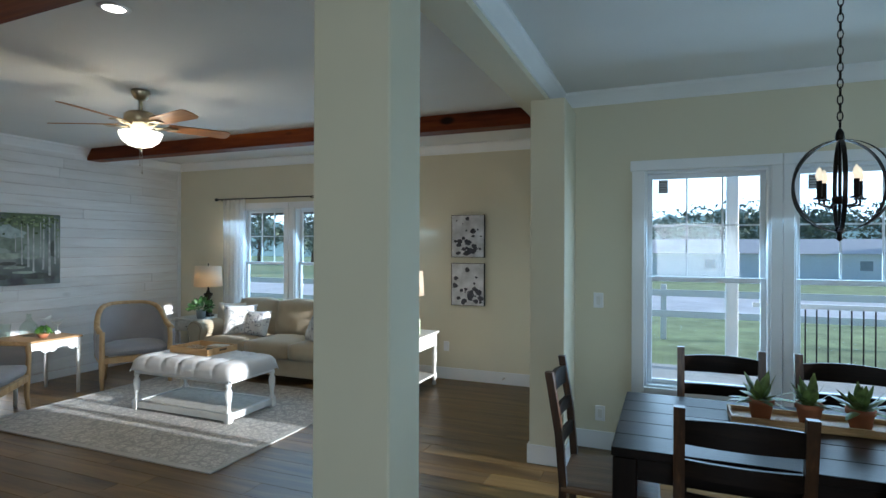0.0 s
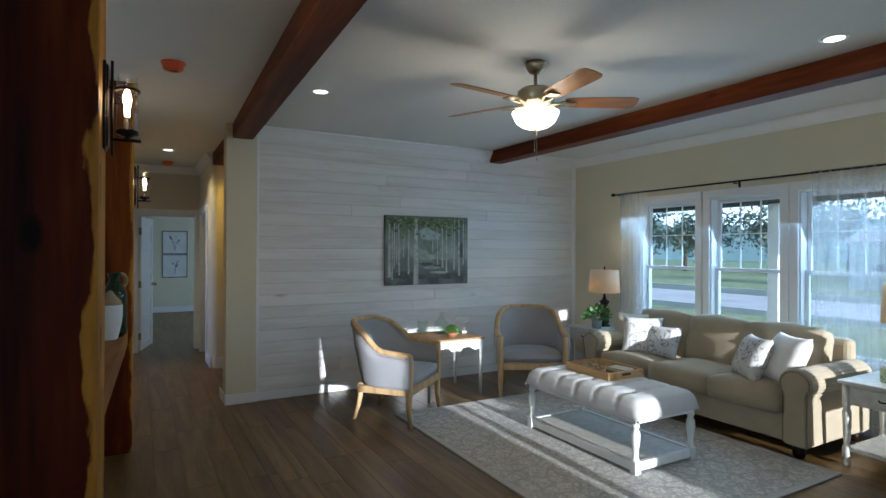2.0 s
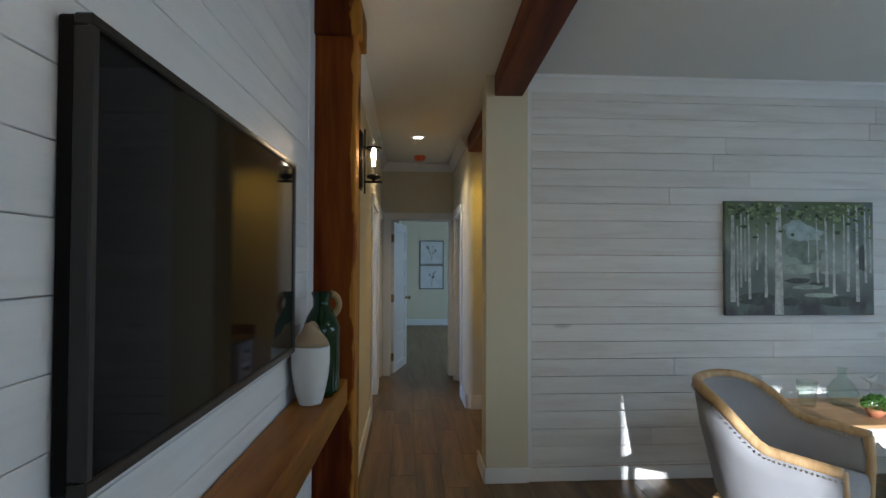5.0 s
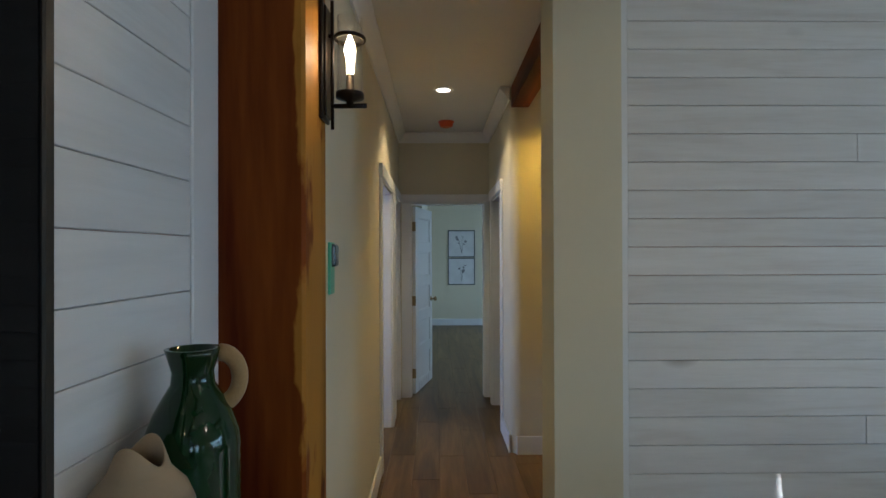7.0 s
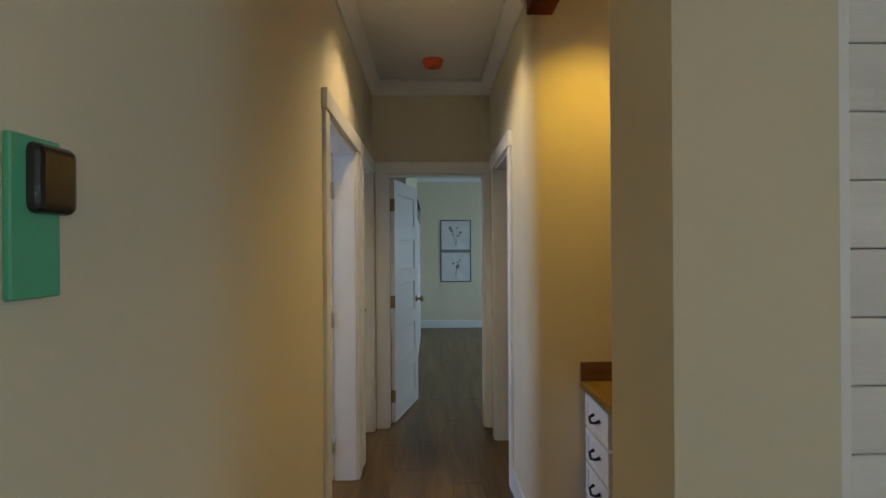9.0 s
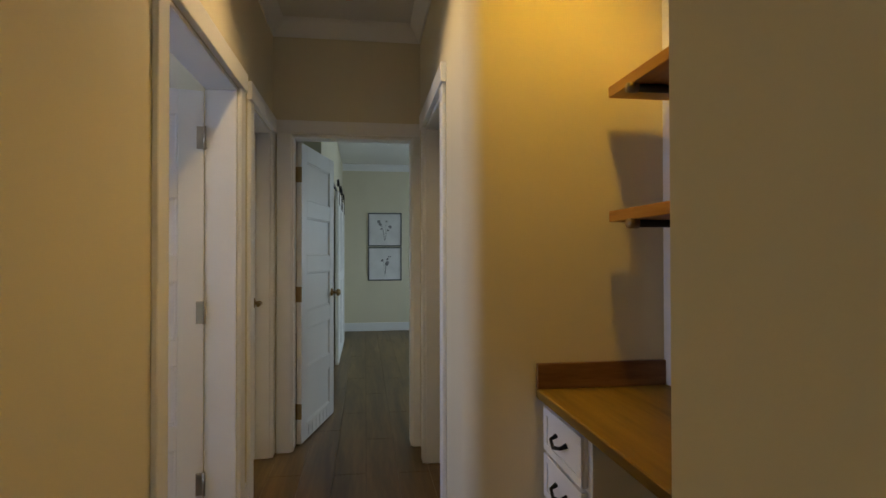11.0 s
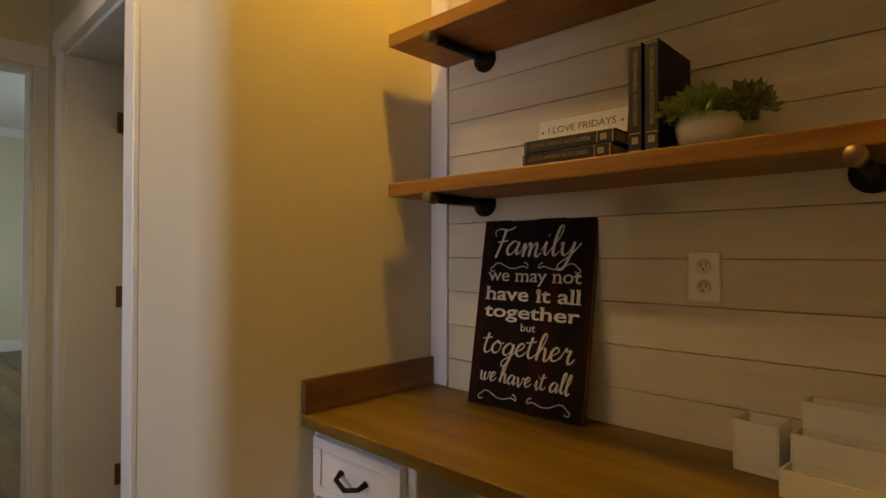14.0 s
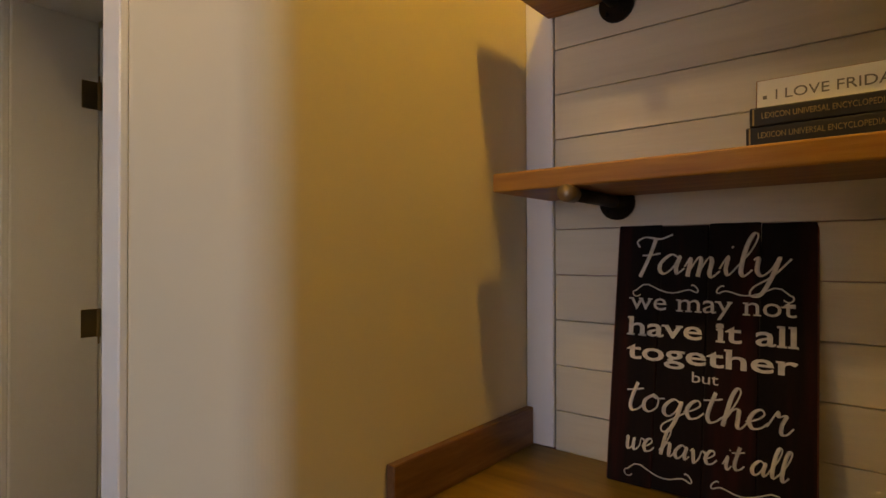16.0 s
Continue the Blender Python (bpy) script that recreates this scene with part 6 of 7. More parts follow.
part("stem", bm, BRONZE, ch)
for k in range(4):
    a = math.radians(90 * k + 25)
    cx, cy = 0.085 * math.cos(a), 0.085 * math.sin(a)
    bm = bmesh.new()
    tube(bm, [(0, 0, -0.06), (cx * 0.5, cy * 0.5, -0.085), (cx, cy, -0.075), (cx, cy, -0.05)], 0.005)
    lathe(bm, [(0.022, -0.055), (0.024, -0.05), (0.01, -0.045), (0.01, 0.02)], 12, (cx, cy, 0))
    part("arm", bm, BRONZE, ch)
    bm = bmesh.new()
    lathe(bm, [(0.008, 0.02), (0.014, 0.04), (0.01, 0.06), (0.0, 0.078)], 10, (cx, cy, 0))
    part("bulb", bm, glow("dim_bulb", (1.0, 0.8, 0.55), 1.4) if k == 0 else bpy.data.materials["dim_bulb"], ch, "candle bulb").visible_shadow = False
z = 0.23
k = 0
while z < CZ - 1.78 - 0.03:
    bm = bmesh.new()
    pts = []
    for j in range(14):
        a = 2 * math.pi * j / 14
        u, w = 0.0095 * math.cos(a), 0.02 * math.sin(a)
        pts.append((u if k % 2 else 0, 0 if k % 2 else u, z + 0.018 + w))
    tube(bm, pts, 0.0025, 5, True)
    part("chain_link", bm, BRONZE, ch)
    z += 0.033
    k += 1
bm = bmesh.new()
lathe(bm, [(0.0, CZ - 1.78 - 0.035), (0.02, CZ - 1.78 - 0.03), (0.062, CZ - 1.78 - 0.015), (0.065, CZ - 1.78)], 22)
part("canopy", bm, BRONZE, ch)

for nm, x, z, lab in (("light_switch", -0.40, 1.13, "white light switch plate"), ("outlet", -0.385, 0.27, "white wall outlet plate")):
    ob = thing(nm, lab + " on the dining wall", "switch" if nm == "light_switch" else "outlet", pose(x, YD - 0.001, z))
    bm = bmesh.new()
    bx(bm, -0.037, 0.037, -0.006, 0, -0.058, 0.058, 0.003)
    part("plate", bm, TRIM, ob)
    bm = bmesh.new()
    bx(bm, -0.016, 0.016, -0.009, -0.0055, -0.033, 0.033, 0.002)
    part("rocker", bm, CERAMIC, ob)
ob = thing("door_stop", "small metal door stop on the baseboard", "door stop", pose(-1.6, YW - BT, 0.07))
bm = bmesh.new()
lathe(bm, [(0.012, 0.0), (0.012, -0.004), (0.005, -0.006), (0.005, -0.05), (0.009, -0.052), (0.0, -0.06)], 10, (0, 0, 0), "y")
part("spring", bm, NICKEL, ob)

# ---- hall ----
ob = thing("thermostat", "dark round-cornered thermostat with green packing film", "thermostat", pose(-6.195, HL, 1.48))
bm = bmesh.new()
bx(bm, -0.052, 0.022, 0.0, 0.024, -0.038, 0.044, 0.0115, 3)
part("body", bm, plain("thermostat_black", (0.02, 0.018, 0.016), 0.15), ob)
bm = bmesh.new()
bx(bm, -0.036, 0.045, 0.0005, 0.010, -0.135, 0.05, 0.002)
part("film", bm, plain("green_film", (0.08, 0.42, 0.25), 0.35), ob, "green protective film")
ob = thing("light_switch", "white light switch plate on the hall wall", "switch", pose(-6.05, HL, 1.21))
bm = bmesh.new()
bx(bm, -0.056, 0.056, 0.0, 0.005, -0.05, 0.05, 0.002)
part("plate", bm, TRIM, ob)
for x in (-0.023, 0.023):
    bm = bmesh.new()
    bx(bm, x - 0.016, x + 0.016, 0.005, 0.009, -0.033, 0.033, 0.002)
    part("rocker", bm, CERAMIC, ob)
for zc in (1.655, 1.095):
    a = thing("framed_print", "framed botanical print on pale bedroom wall", "picture", pose(-15.4, 1.585, zc), "framed botanical prints")
    bm = bmesh.new()
    for b in ((-0.275, 0.275, 0.255, 0.275), (-0.275, 0.275, -0.275, -0.255), (-0.275, -0.255, -0.255, 0.255), (0.255, 0.275, -0.255, 0.255)):
        bx(bm, 0.001, 0.03, b[0], b[1], b[2], b[3], 0.003)
    part("frame", bm, plain("grey_frame_%d" % int(zc * 10), (0.12, 0.13, 0.13), 0.5), a)
    bm = bmesh.new()
    bx(bm, 0.002, 0.012, -0.255, 0.255, -0.255, 0.255)
    part("mat_board", bm, plain("print_paper_%d" % int(zc * 10), (0.66, 0.66, 0.66), 0.8), a)
    bm = bmesh.new()
    r = random.Random(int(zc * 100))
    for k in range(7):
        y, z = r.uniform(-0.1, 0.1), r.uniform(-0.02, 0.14)
        tube(bm, [(0.0125, 0.0, -0.19), (0.0125, y * 0.5, z * 0.4), (0.0125, y, z)], 0.002, 4)
        rr = r.uniform(0.012, 0.035)
        prism(bm, [(y + rr * math.cos(q) * r.uniform(0.6, 1.2), z + rr * math.sin(q) * r.uniform(0.5, 1.1)) for q in (2 * math.pi * j / 9 for j in range(9))], 0.0012 + 0.0002 * k, Matrix(((0, 0, 1, 0.0125), (1, 0, 0, 0), (0, 1, 0, 0), (0, 0, 0, 1))))
    part("flowers", bm, plain("flower_ink_%d" % int(zc * 10), (0.2, 0.2, 0.21), 0.8, var=0.4, scale=14), a, "grey drawn flowers")
rail = thing("barn_rail", "black iron sliding rail with stand-off bolts on pale wall", "rail", pose(-13.15, 0.90, 0))
bm = bmesh.new()
bx(bm, -1.6, 1.2, 0.022, 0.032, 1.985, 2.02, 0.002)
part("bar", bm, BLACK, rail)
for x in (-1.5, -0.8, -0.1, 0.5, 1.1):
    bm = bmesh.new()
    tube(bm, [(x, 0.0, 2.0), (x, 0.036, 2.0)], 0.012, 10)
    part("stand_off", bm, BLACK, rail)
for x0 in (-1.12, -0.24):
    bd = thing("barn_door", "white panelled sliding barn door hung on a black rail", "door", pose(-13.15 + x0, 0.936, 0), "sliding closet doors")
    bm = bmesh.new()
    bx(bm, 0, 0.86, 0.0, 0.024, 0.02, 1.95, 0.002)
    part("leaf", bm, DOOR, bd)
    for b in ((0, 0.11, 0.02, 1.95), (0.75, 0.86, 0.02, 1.95), (0.11, 0.75, 1.84, 1.95), (0.11, 0.75, 0.02, 0.15), (0.11, 0.75, 0.93, 1.04)):
        bm = bmesh.new()
        bx(bm, b[0], b[1], 0.0245, 0.036, b[2], b[3], 0.002)
        part("rail_board", bm, DOOR, bd)
    for x in (0.12, 0.74):
        bm = bmesh.new()
        bx(bm, x - 0.018, x + 0.018, 0.0365, 0.042, 1.80, 2.05, 0.002)
        lathe(bm, [(0.0, -0.012), (0.042, -0.012), (0.042, 0.012), (0.0, 0.012)], 18, (x, 0.026, 2.055), "y")
        part("hanger", bm, BLACK, bd, "black strap hanger with wheel")
wall("wall_bedroom_inner", "pale wall behind the sliding closet doors", -15.4, -11.0, 0.76, 0.90)

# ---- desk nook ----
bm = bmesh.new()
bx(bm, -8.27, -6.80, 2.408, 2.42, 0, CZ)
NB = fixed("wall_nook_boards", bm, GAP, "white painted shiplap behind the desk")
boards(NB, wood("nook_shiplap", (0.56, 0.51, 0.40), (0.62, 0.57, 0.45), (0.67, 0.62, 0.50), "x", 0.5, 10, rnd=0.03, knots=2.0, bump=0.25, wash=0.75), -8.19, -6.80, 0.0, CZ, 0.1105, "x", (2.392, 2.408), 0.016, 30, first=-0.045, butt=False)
strip("trim_nook", "white upright trim in the nook's corner", [(-8.268, -8.192, 2.386, 2.408, 0.746, CZ)])
DESKW = wood("desk_laminate", (0.08, 0.045, 0.006), (0.165, 0.102, 0.017), (0.26, 0.17, 0.034), "x", 0.42, 6, bump=0.08, spec=0.25)
dk = thing("desk", "long brown wood-look desk top with splash board", "desk")
bm = bmesh.new()
bx(bm, -8.268, -6.802, 1.885, 2.388, 0.71, 0.745, 0.004)
part("worktop", bm, DESKW, dk)
bm = bmesh.new()
bx(bm, -8.268, -8.248, 1.885, 2.385, 0.7455, 0.838, 0.002)
part("splash_board", bm, wood("splash_wood", (0.12, 0.05, 0.02), (0.2, 0.1, 0.045), (0.28, 0.16, 0.08), "y", 0.4, 14), dk, "reddish wood splash board")
cb = thing("drawer_unit", "white drawer cabinet under the desk", "cabinet")
bm = bmesh.new()
bx(bm, -8.266, -7.86, 1.925, 2.385, 0.0, 0.709, 0.003)
part("body", bm, TRIM, cb)
for k in range(4):
    z1 = 0.69 - k * 0.165
    bm = bmesh.new()
    bx(bm, -8.235, -7.885, 1.907, 1.9245, z1 - 0.155, z1, 0.004)
    d = part("drawer", bm, TRIM, cb)
    bm = bmesh.new()
    for b in ((-8.235, -7.885, z1 - 0.028, z1), (-8.235, -7.885, z1 - 0.155, z1 - 0.127), (-8.235, -8.2, z1 - 0.127, z1 - 0.028), (-7.92, -7.885, z1 - 0.127, z1 - 0.028)):
        bx(bm, b[0], b[1], 1.901, 1.9065, b[2], b[3], 0.002)
    part("frame", bm, TRIM, d)
    bm = bmesh.new()
    tube(bm, [(-8.11, 1.905, z1 - 0.068), (-8.105, 1.883, z1 - 0.078), (-8.06, 1.876, z1 - 0.09), (-8.015, 1.883, z1 - 0.078), (-8.01, 1.905, z1 - 0.068)], [0.009, 0.006, 0.0065, 0.006, 0.009], 8)
    part("handle", bm, BLACK, d, "black curved pull")
strip("trim_nook_end", "white end panel under the desk", [(-6.82, -6.802, 1.925, 2.385, 0, 0.709)])

SHELFW = wood("shelf_pine", (0.17, 0.068, 0.009), (0.29, 0.13, 0.02), (0.4, 0.205, 0.04), "x", 0.45, 9, knots=2.2)
for z in (1.352, 1.803):
    s = thing("wall_shelf", "thick orange-stained pine shelf on black pipe brackets", "shelf", pose(0, 0, z), "pine shelves over the desk")
    bm = bmesh.new()
    bx(bm, -8.205, -6.803, 2.14, 2.391, 0, 0.04, 0.004, 2)
    part("board", bm, SHELFW, s)
    for x in (-8.03, -7.075):
        bm = bmesh.new()
        tube(bm, [(x, 2.135, -0.014), (x, 2.391, -0.014)], 0.0135, 12)
        part("pipe", bm, BLACK, s, "black iron pipe")
        bm = bmesh.new()
        lathe(bm, [(0.0, -0.02), (0.016, -0.02), (0.0175, -0.012), (0.0175, 0.016), (0.0, 0.016)], 14, (x, 2.145, -0.014), "y")
        part("end_cap", bm, plain("worn_cap", (0.22, 0.16, 0.1), 0.4, 0.7) if (z < 1.5 and x < -8) else bpy.data.materials["worn_cap"], s, "brassy pipe cap")
        bm = bmesh.new()
        lathe(bm, [(0.018, -0.028), (0.02, -0.012), (0.04, -0.01), (0.04, 0.0)], 20, (x, 2.3905, -0.014), "y")
        for j in range(4):
            a = math.radians(45 + 90 * j)
            lathe(bm, [(0.005, -0.013), (0.005, -0.0095)], 8, (x + 0.029 * math.cos(a), 2.3905, -0.014 + 0.029 * math.sin(a)), "y")
        part("flange", bm, BLACK, s, "black iron wall flange")


def lettering(name, text, size, mat, parent, m, wide=None, bold=0.0, shear=0.0):
    """Raised lettering in the built-in font, as a mesh, centred on its own origin."""
    cu = bpy.data.curves.new("tmp_text", "FONT")
    cu.body, cu.size, cu.align_x, cu.align_y, cu.extrude, cu.offset, cu.shear = text, size, "CENTER", "CENTER", 0.0004, bold, shear
    cu.resolution_u = 3
    ob = bpy.data.objects.new("tmp_text", cu)
    scene.collection.objects.link(ob)
    me = bpy.data.meshes.new_from_object(ob.evaluated_get(bpy.context.evaluated_depsgraph_get()))
    bpy.data.objects.remove(ob)
    bpy.data.curves.remove(cu)
    me.name = name
    if wide and len(me.vertices):
        xs = [v.co.x for v in me.vertices]
        k = wide / (max(xs) - min(xs))
        for v in me.vertices:
            v.co.x *= k
    me.materials.clear()
    me.materials.append(mat)
    t = new(name, me)
    t.parent, t.matrix_basis = parent, m
    return t


CHALK = plain("chalk_paint", (0.62, 0.60, 0.55), 0.8, var=0.15, scale=60)
SIGNW = wood("sign_board", (0.004, 0.003, 0.003), (0.008, 0.004, 0.003), (0.035, 0.006, 0.004), "z", 0.75, 6, bump=0.25, spec=0.15)
sg = thing("wooden_sign", "dark wooden sign with white lettering leaning on wall", "sign", pose(-7.835, 2.298, 0.7462, -9.5, 0, 1.5))
W2, HS = 0.186, 0.545
for k in range(4):
    x0 = -W2 + k * W2 / 2
    bm = bmesh.new()
    bx(bm, x0 + 0.0005, x0 + W2 / 2 - 0.0005, 0.0, 0.02, 0.0 + (0.002 if k % 2 else 0), HS - (0.003 if k % 2 else 0), 0.002)
    part("board", bm, SIGNW, sg)
EDGER = plain("red_brown_edge", (0.12, 0.03, 0.012), 0.6, var=0.4, scale=20)
for x in (-W2 - 0.0006, W2 - 0.0024):
    bm = bmesh.new()
    bx(bm, x, x + 0.003, 0.001, 0.019, 0.004, HS - 0.004, 0.001)
    part("worn_edge", bm, EDGER, sg, "worn red-brown edge")


def slab_line(parent, text, base_z, high, wide, bold, foot):
    """A line in the built-in font with slab feet added under and over its upright stems."""
    ob = lettering("lettering", text, 0.1, CHALK, parent, pose(0, -0.0008, base_z, 90, 0, 0), None, bold)
    me = ob.data
    xs, ys = [v.co.x for v in me.vertices], [v.co.y for v in me.vertices]
    low_letters = sorted({round(v.co.y, 4) for v in me.vertices})
    floor_y = min(low_letters, key=lambda q: abs(q - (-0.0365)))
    kx, ky = wide / (max(xs) - min(xs)), high / (max(ys) - floor_y)
    for v in me.vertices:
        v.co.x, v.co.y = v.co.x * kx, (v.co.y - floor_y) * ky
    bm = bmesh.new()
    for e in me.edges:
        a, b = me.vertices[e.vertices[0]].co, me.vertices[e.vertices[1]].co
        if abs(a.y - b.y) > 1e-5 or abs(a.z - b.z) > 1e-6 or a.z < 0 or not 0.004 < abs(a.x - b.x) < 0.022:
            continue
        x0, x1, y = min(a.x, b.x), max(a.x, b.x), a.y
        if abs(y) < high * 0.06:
            bx(bm, x0 - foot, x1 + foot, -0.0004, 0.0004, 0, high * 0.1)
        elif y > high * 0.6:
            bx(bm, x0 - foot, x1, -0.0004, 0.0004, y - high * 0.1, y)
    if len(bm.verts):
        part("serif", bm, CHALK, ob).matrix_basis = pose(0, 0, 0, -90, 0, 0)
    else:
        bm.free()


# joined handwriting: each letter is one or two pen strokes on a grid with x-height 1, then its advance
PEN = {
    "F": ([[(0.1, 1.45), (-0.05, 1.75), (0.25, 1.98), (0.85, 1.88), (1.3, 2.1)], [(0.68, 1.93), (0.6, 1.0), (0.42, -0.15)], [(0.3, 1.0), (0.65, 1.02), (1.0, 1.12)]], 1.0),
    "a": ([[(0.75, 0.85), (0.45, 1.0), (0.14, 0.6), (0.14, 0.2), (0.35, 0.0), (0.62, 0.3), (0.8, 0.95), (0.76, 0.35), (0.86, 0.03), (1.08, 0.3)]], 1.05),
    "m": ([[(0.0, 0.5), (0.15, 0.95), (0.2, 0.0)], [(0.2, 0.2), (0.42, 0.95), (0.56, 0.8), (0.58, 0.0)], [(0.58, 0.2), (0.8, 0.95), (0.95, 0.8), (0.97, 0.2), (1.1, 0.0), (1.32, 0.3)]], 1.3),
    "i": ([[(0.0, 0.3), (0.2, 0.95), (0.22, 0.3), (0.36, 0.0), (0.55, 0.3)], [(0.26, 1.32), (0.29, 1.42)]], 0.52),
    "l": ([[(0.0, 0.3), (0.4, 1.2), (0.52, 1.9), (0.36, 2.05), (0.22, 1.4), (0.22, 0.3), (0.38, 0.0), (0.6, 0.3)]], 0.55),
    "y": ([[(0.0, 0.85), (0.15, 0.95), (0.2, 0.35), (0.4, 0.1), (0.65, 0.4), (0.82, 1.0), (0.72, 0.0), (0.5, -0.8), (0.18, -0.85), (0.22, -0.45), (0.75, 0.1), (1.2, 0.9)]], 1.1),
    "t": ([[(0.32, 1.6), (0.22, 0.8), (0.22, 0.25), (0.38, 0.0), (0.62, 0.12), (0.78, 0.35)], [(-0.1, 1.12), (0.25, 1.18), (0.65, 1.3)]], 0.72),
    "o": ([[(0.5, 1.0), (0.15, 0.65), (0.15, 0.2), (0.42, 0.0), (0.72, 0.3), (0.7, 0.8), (0.45, 1.0), (0.62, 0.8), (0.98, 0.85)]], 0.92),
    "g": ([[(0.75, 0.85), (0.45, 1.0), (0.14, 0.6), (0.16, 0.2), (0.4, 0.05), (0.65, 0.35), (0.8, 0.95), (0.74, 0.0), (0.54, -0.75), (0.24, -0.8), (0.22, -0.45), (0.62, -0.05), (1.05, 0.35)]], 1.0),
    "e": ([[(0.0, 0.3), (0.35, 0.45), (0.62, 0.75), (0.5, 1.0), (0.25, 0.85), (0.12, 0.4), (0.3, 0.02), (0.6, 0.08), (0.85, 0.4)]], 0.8),
    "h": ([[(0.0, 0.3), (0.38, 1.0), (0.55, 1.8), (0.4, 2.05), (0.24, 1.5), (0.16, 0.0)], [(0.18, 0.25), (0.4, 0.88), (0.62, 0.95), (0.68, 0.5), (0.72, 0.1), (0.88, 0.03), (1.05, 0.35)]], 1.0),
    "r": ([[(0.0, 0.3), (0.25, 1.12), (0.34, 0.88), (0.6, 0.98), (0.52, 0.5), (0.56, 0.08), (0.75, 0.05), (0.95, 0.4)]], 0.9),
    "w": ([[(0.0, 0.8), (0.15, 0.95), (0.2, 0.3), (0.36, 0.0), (0.56, 0.25), (0.62, 0.9), (0.66, 0.2), (0.85, 0.0), (1.1, 0.4), (1.12, 0.95), (1.4, 0.82)]], 1.3),
    "v": ([[(0.0, 0.8), (0.15, 0.95), (0.3, 0.3), (0.42, 0.0), (0.65, 0.4), (0.75, 0.95), (1.0, 0.82)]], 0.95),
}


def curve_through(pts, n=6):
    """A smooth line through the points of a pen stroke."""
    p = [Vector(q).to_2d() for q in pts]
    p = [2 * p[0] - p[1]] + p + [2 * p[-1] - p[-2]]
    out = []
    for a, b, c, d in zip(p, p[1:], p[2:], p[3:]):
        for k in range(n):
            t = k / n
            out.append(0.5 * (2 * b + (c - a) * t + (2 * a - 5 * b + 4 * c - d) * t * t + (3 * b - a - 3 * c + d) * t ** 3))
    return out + [p[-2]]


def script_line(parent, text, base_z, xh, wide, pen):
    """Joined handwriting, thick on the down strokes and thin on the up strokes."""
    at, letters = 0.0, []
    for k, ch2 in enumerate(text):
        if ch2 == " ":
            at += 0.42
            continue
        lines, adv = PEN[ch2]
        lift = 0.07 * math.sin(k * 2.3)
        letters.append([[Vector((q.x + at + 0.16 * q.y, q.y + lift)) for q in curve_through(ln)] for ln in lines])
        at += adv
    xs = [q.x for strokes in letters for st2 in strokes for q in st2]
    kx, mid = wide / (max(xs) - min(xs)), (max(xs) + min(xs)) / 2
    for strokes in letters:
        bm = bmesh.new()
        for st2 in strokes:
            pts = [((q.x - mid) * kx, -0.0006, base_z + q.y * xh) for q in st2]
            rad = []
            for k in range(len(pts)):
                a, b = Vector(pts[max(0, k - 1)]), Vector(pts[min(len(pts) - 1, k + 1)])
                rad.append(pen * (0.55 + 0.75 * max(0.0, (a - b).normalized().z)))
            tube(bm, pts, [0.5 * (rad[max(0, k - 1)] + rad[k]) for k in range(len(rad))], 6)
        for v in bm.verts:
            v.co.y = -0.0006 + (v.co.y + 0.0006) * 0.25
        part("letter", bm, CHALK, parent)


script_line(sg, "Family", 0.437, 0.041, 0.288, 0.0034)
slab_line(sg, "we may not", 0.361, 0.030, 0.305, 0.0, 0.0035)
slab_line(sg, "have it all", 0.305, 0.040, 0.306, 0.0012, 0.0035)
slab_line(sg, "together", 0.253, 0.040, 0.312, 0.0014, 0.0035)
slab_line(sg, "but", 0.222, 0.021, 0.048, 0.0, 0.002)
script_line(sg, "together", 0.150, 0.036, 0.300, 0.0031)
script_line(sg, "we have it all", 0.071, 0.026, 0.296, 0.0027)


def flourish(parent, zc, up):
    """A pair of scrolls, each a wave that curls in at both ends."""
    bm = bmesh.new()
    for s in (-1, 1):
        pts = [(s * (0.142 - 0.012 * (1 - k / 16) * math.cos(k * 0.42)), -0.0006, zc - up * (0.014 + 0.012 * (1 - k / 16) * math.sin(k * 0.42))) for k in range(13)]
        pts += [(s * (0.152 - 0.012 * k), -0.0006, zc + up * (0.012 * math.sin(1.1 + k * 0.52) - 0.002)) for k in range(2, 11)]
        pts += [(s * (0.026 - 0.012 * (1 - k / 16) * math.sin(k * 0.42)), -0.0006, zc + up * 0.012 * (1 - k / 16) * math.cos(k * 0.42 + 2.4)) for k in range(13)]
        smooth = [Vector((0.25 * a[0] + 0.5 * b[0] + 0.25 * c[0], -0.0006, 0.25 * a[2] + 0.5 * b[2] + 0.25 * c[2])) for a, b, c in zip(pts, pts[1:], pts[2:])]
        tube(bm, smooth, 0.0014, 5)
    part("flourish", bm, CHALK, parent, "white painted scroll")


flourish(sg, 0.412, 1)
flourish(sg, 0.040, 1)

ob = thing("outlet", "white double outlet on the shiplap", "outlet", pose(-7.385, 2.392, 1.13))
bm = bmesh.new()
bx(bm, -0.036, 0.036, -0.006, 0, -0.058, 0.058, 0.003)
part("plate", bm, TRIM, ob)
for z in (0.024, -0.024):
    bm = bmesh.new()
    lathe(bm, [(0.0, -0.009), (0.0155, -0.009), (0.0165, -0.006), (0.0165, 0.0)], 18, (0, 0, z), "y")
    soc = part("socket", bm, CERAMIC, ob)
    bm = bmesh.new()
    for x in (-0.006, 0.006):
        bx(bm, x - 0.001, x + 0.001, -0.0096, -0.0088, z, z + 0.008)
    lathe(bm, [(0.0, -0.0096), (0.0025, -0.0096), (0.0025, -0.0088)], 8, (0, 0, z - 0.007), "y")
    part("slot", bm, plain("slot_black", (0.02, 0.02, 0.02), 0.8), soc, "dark slots")

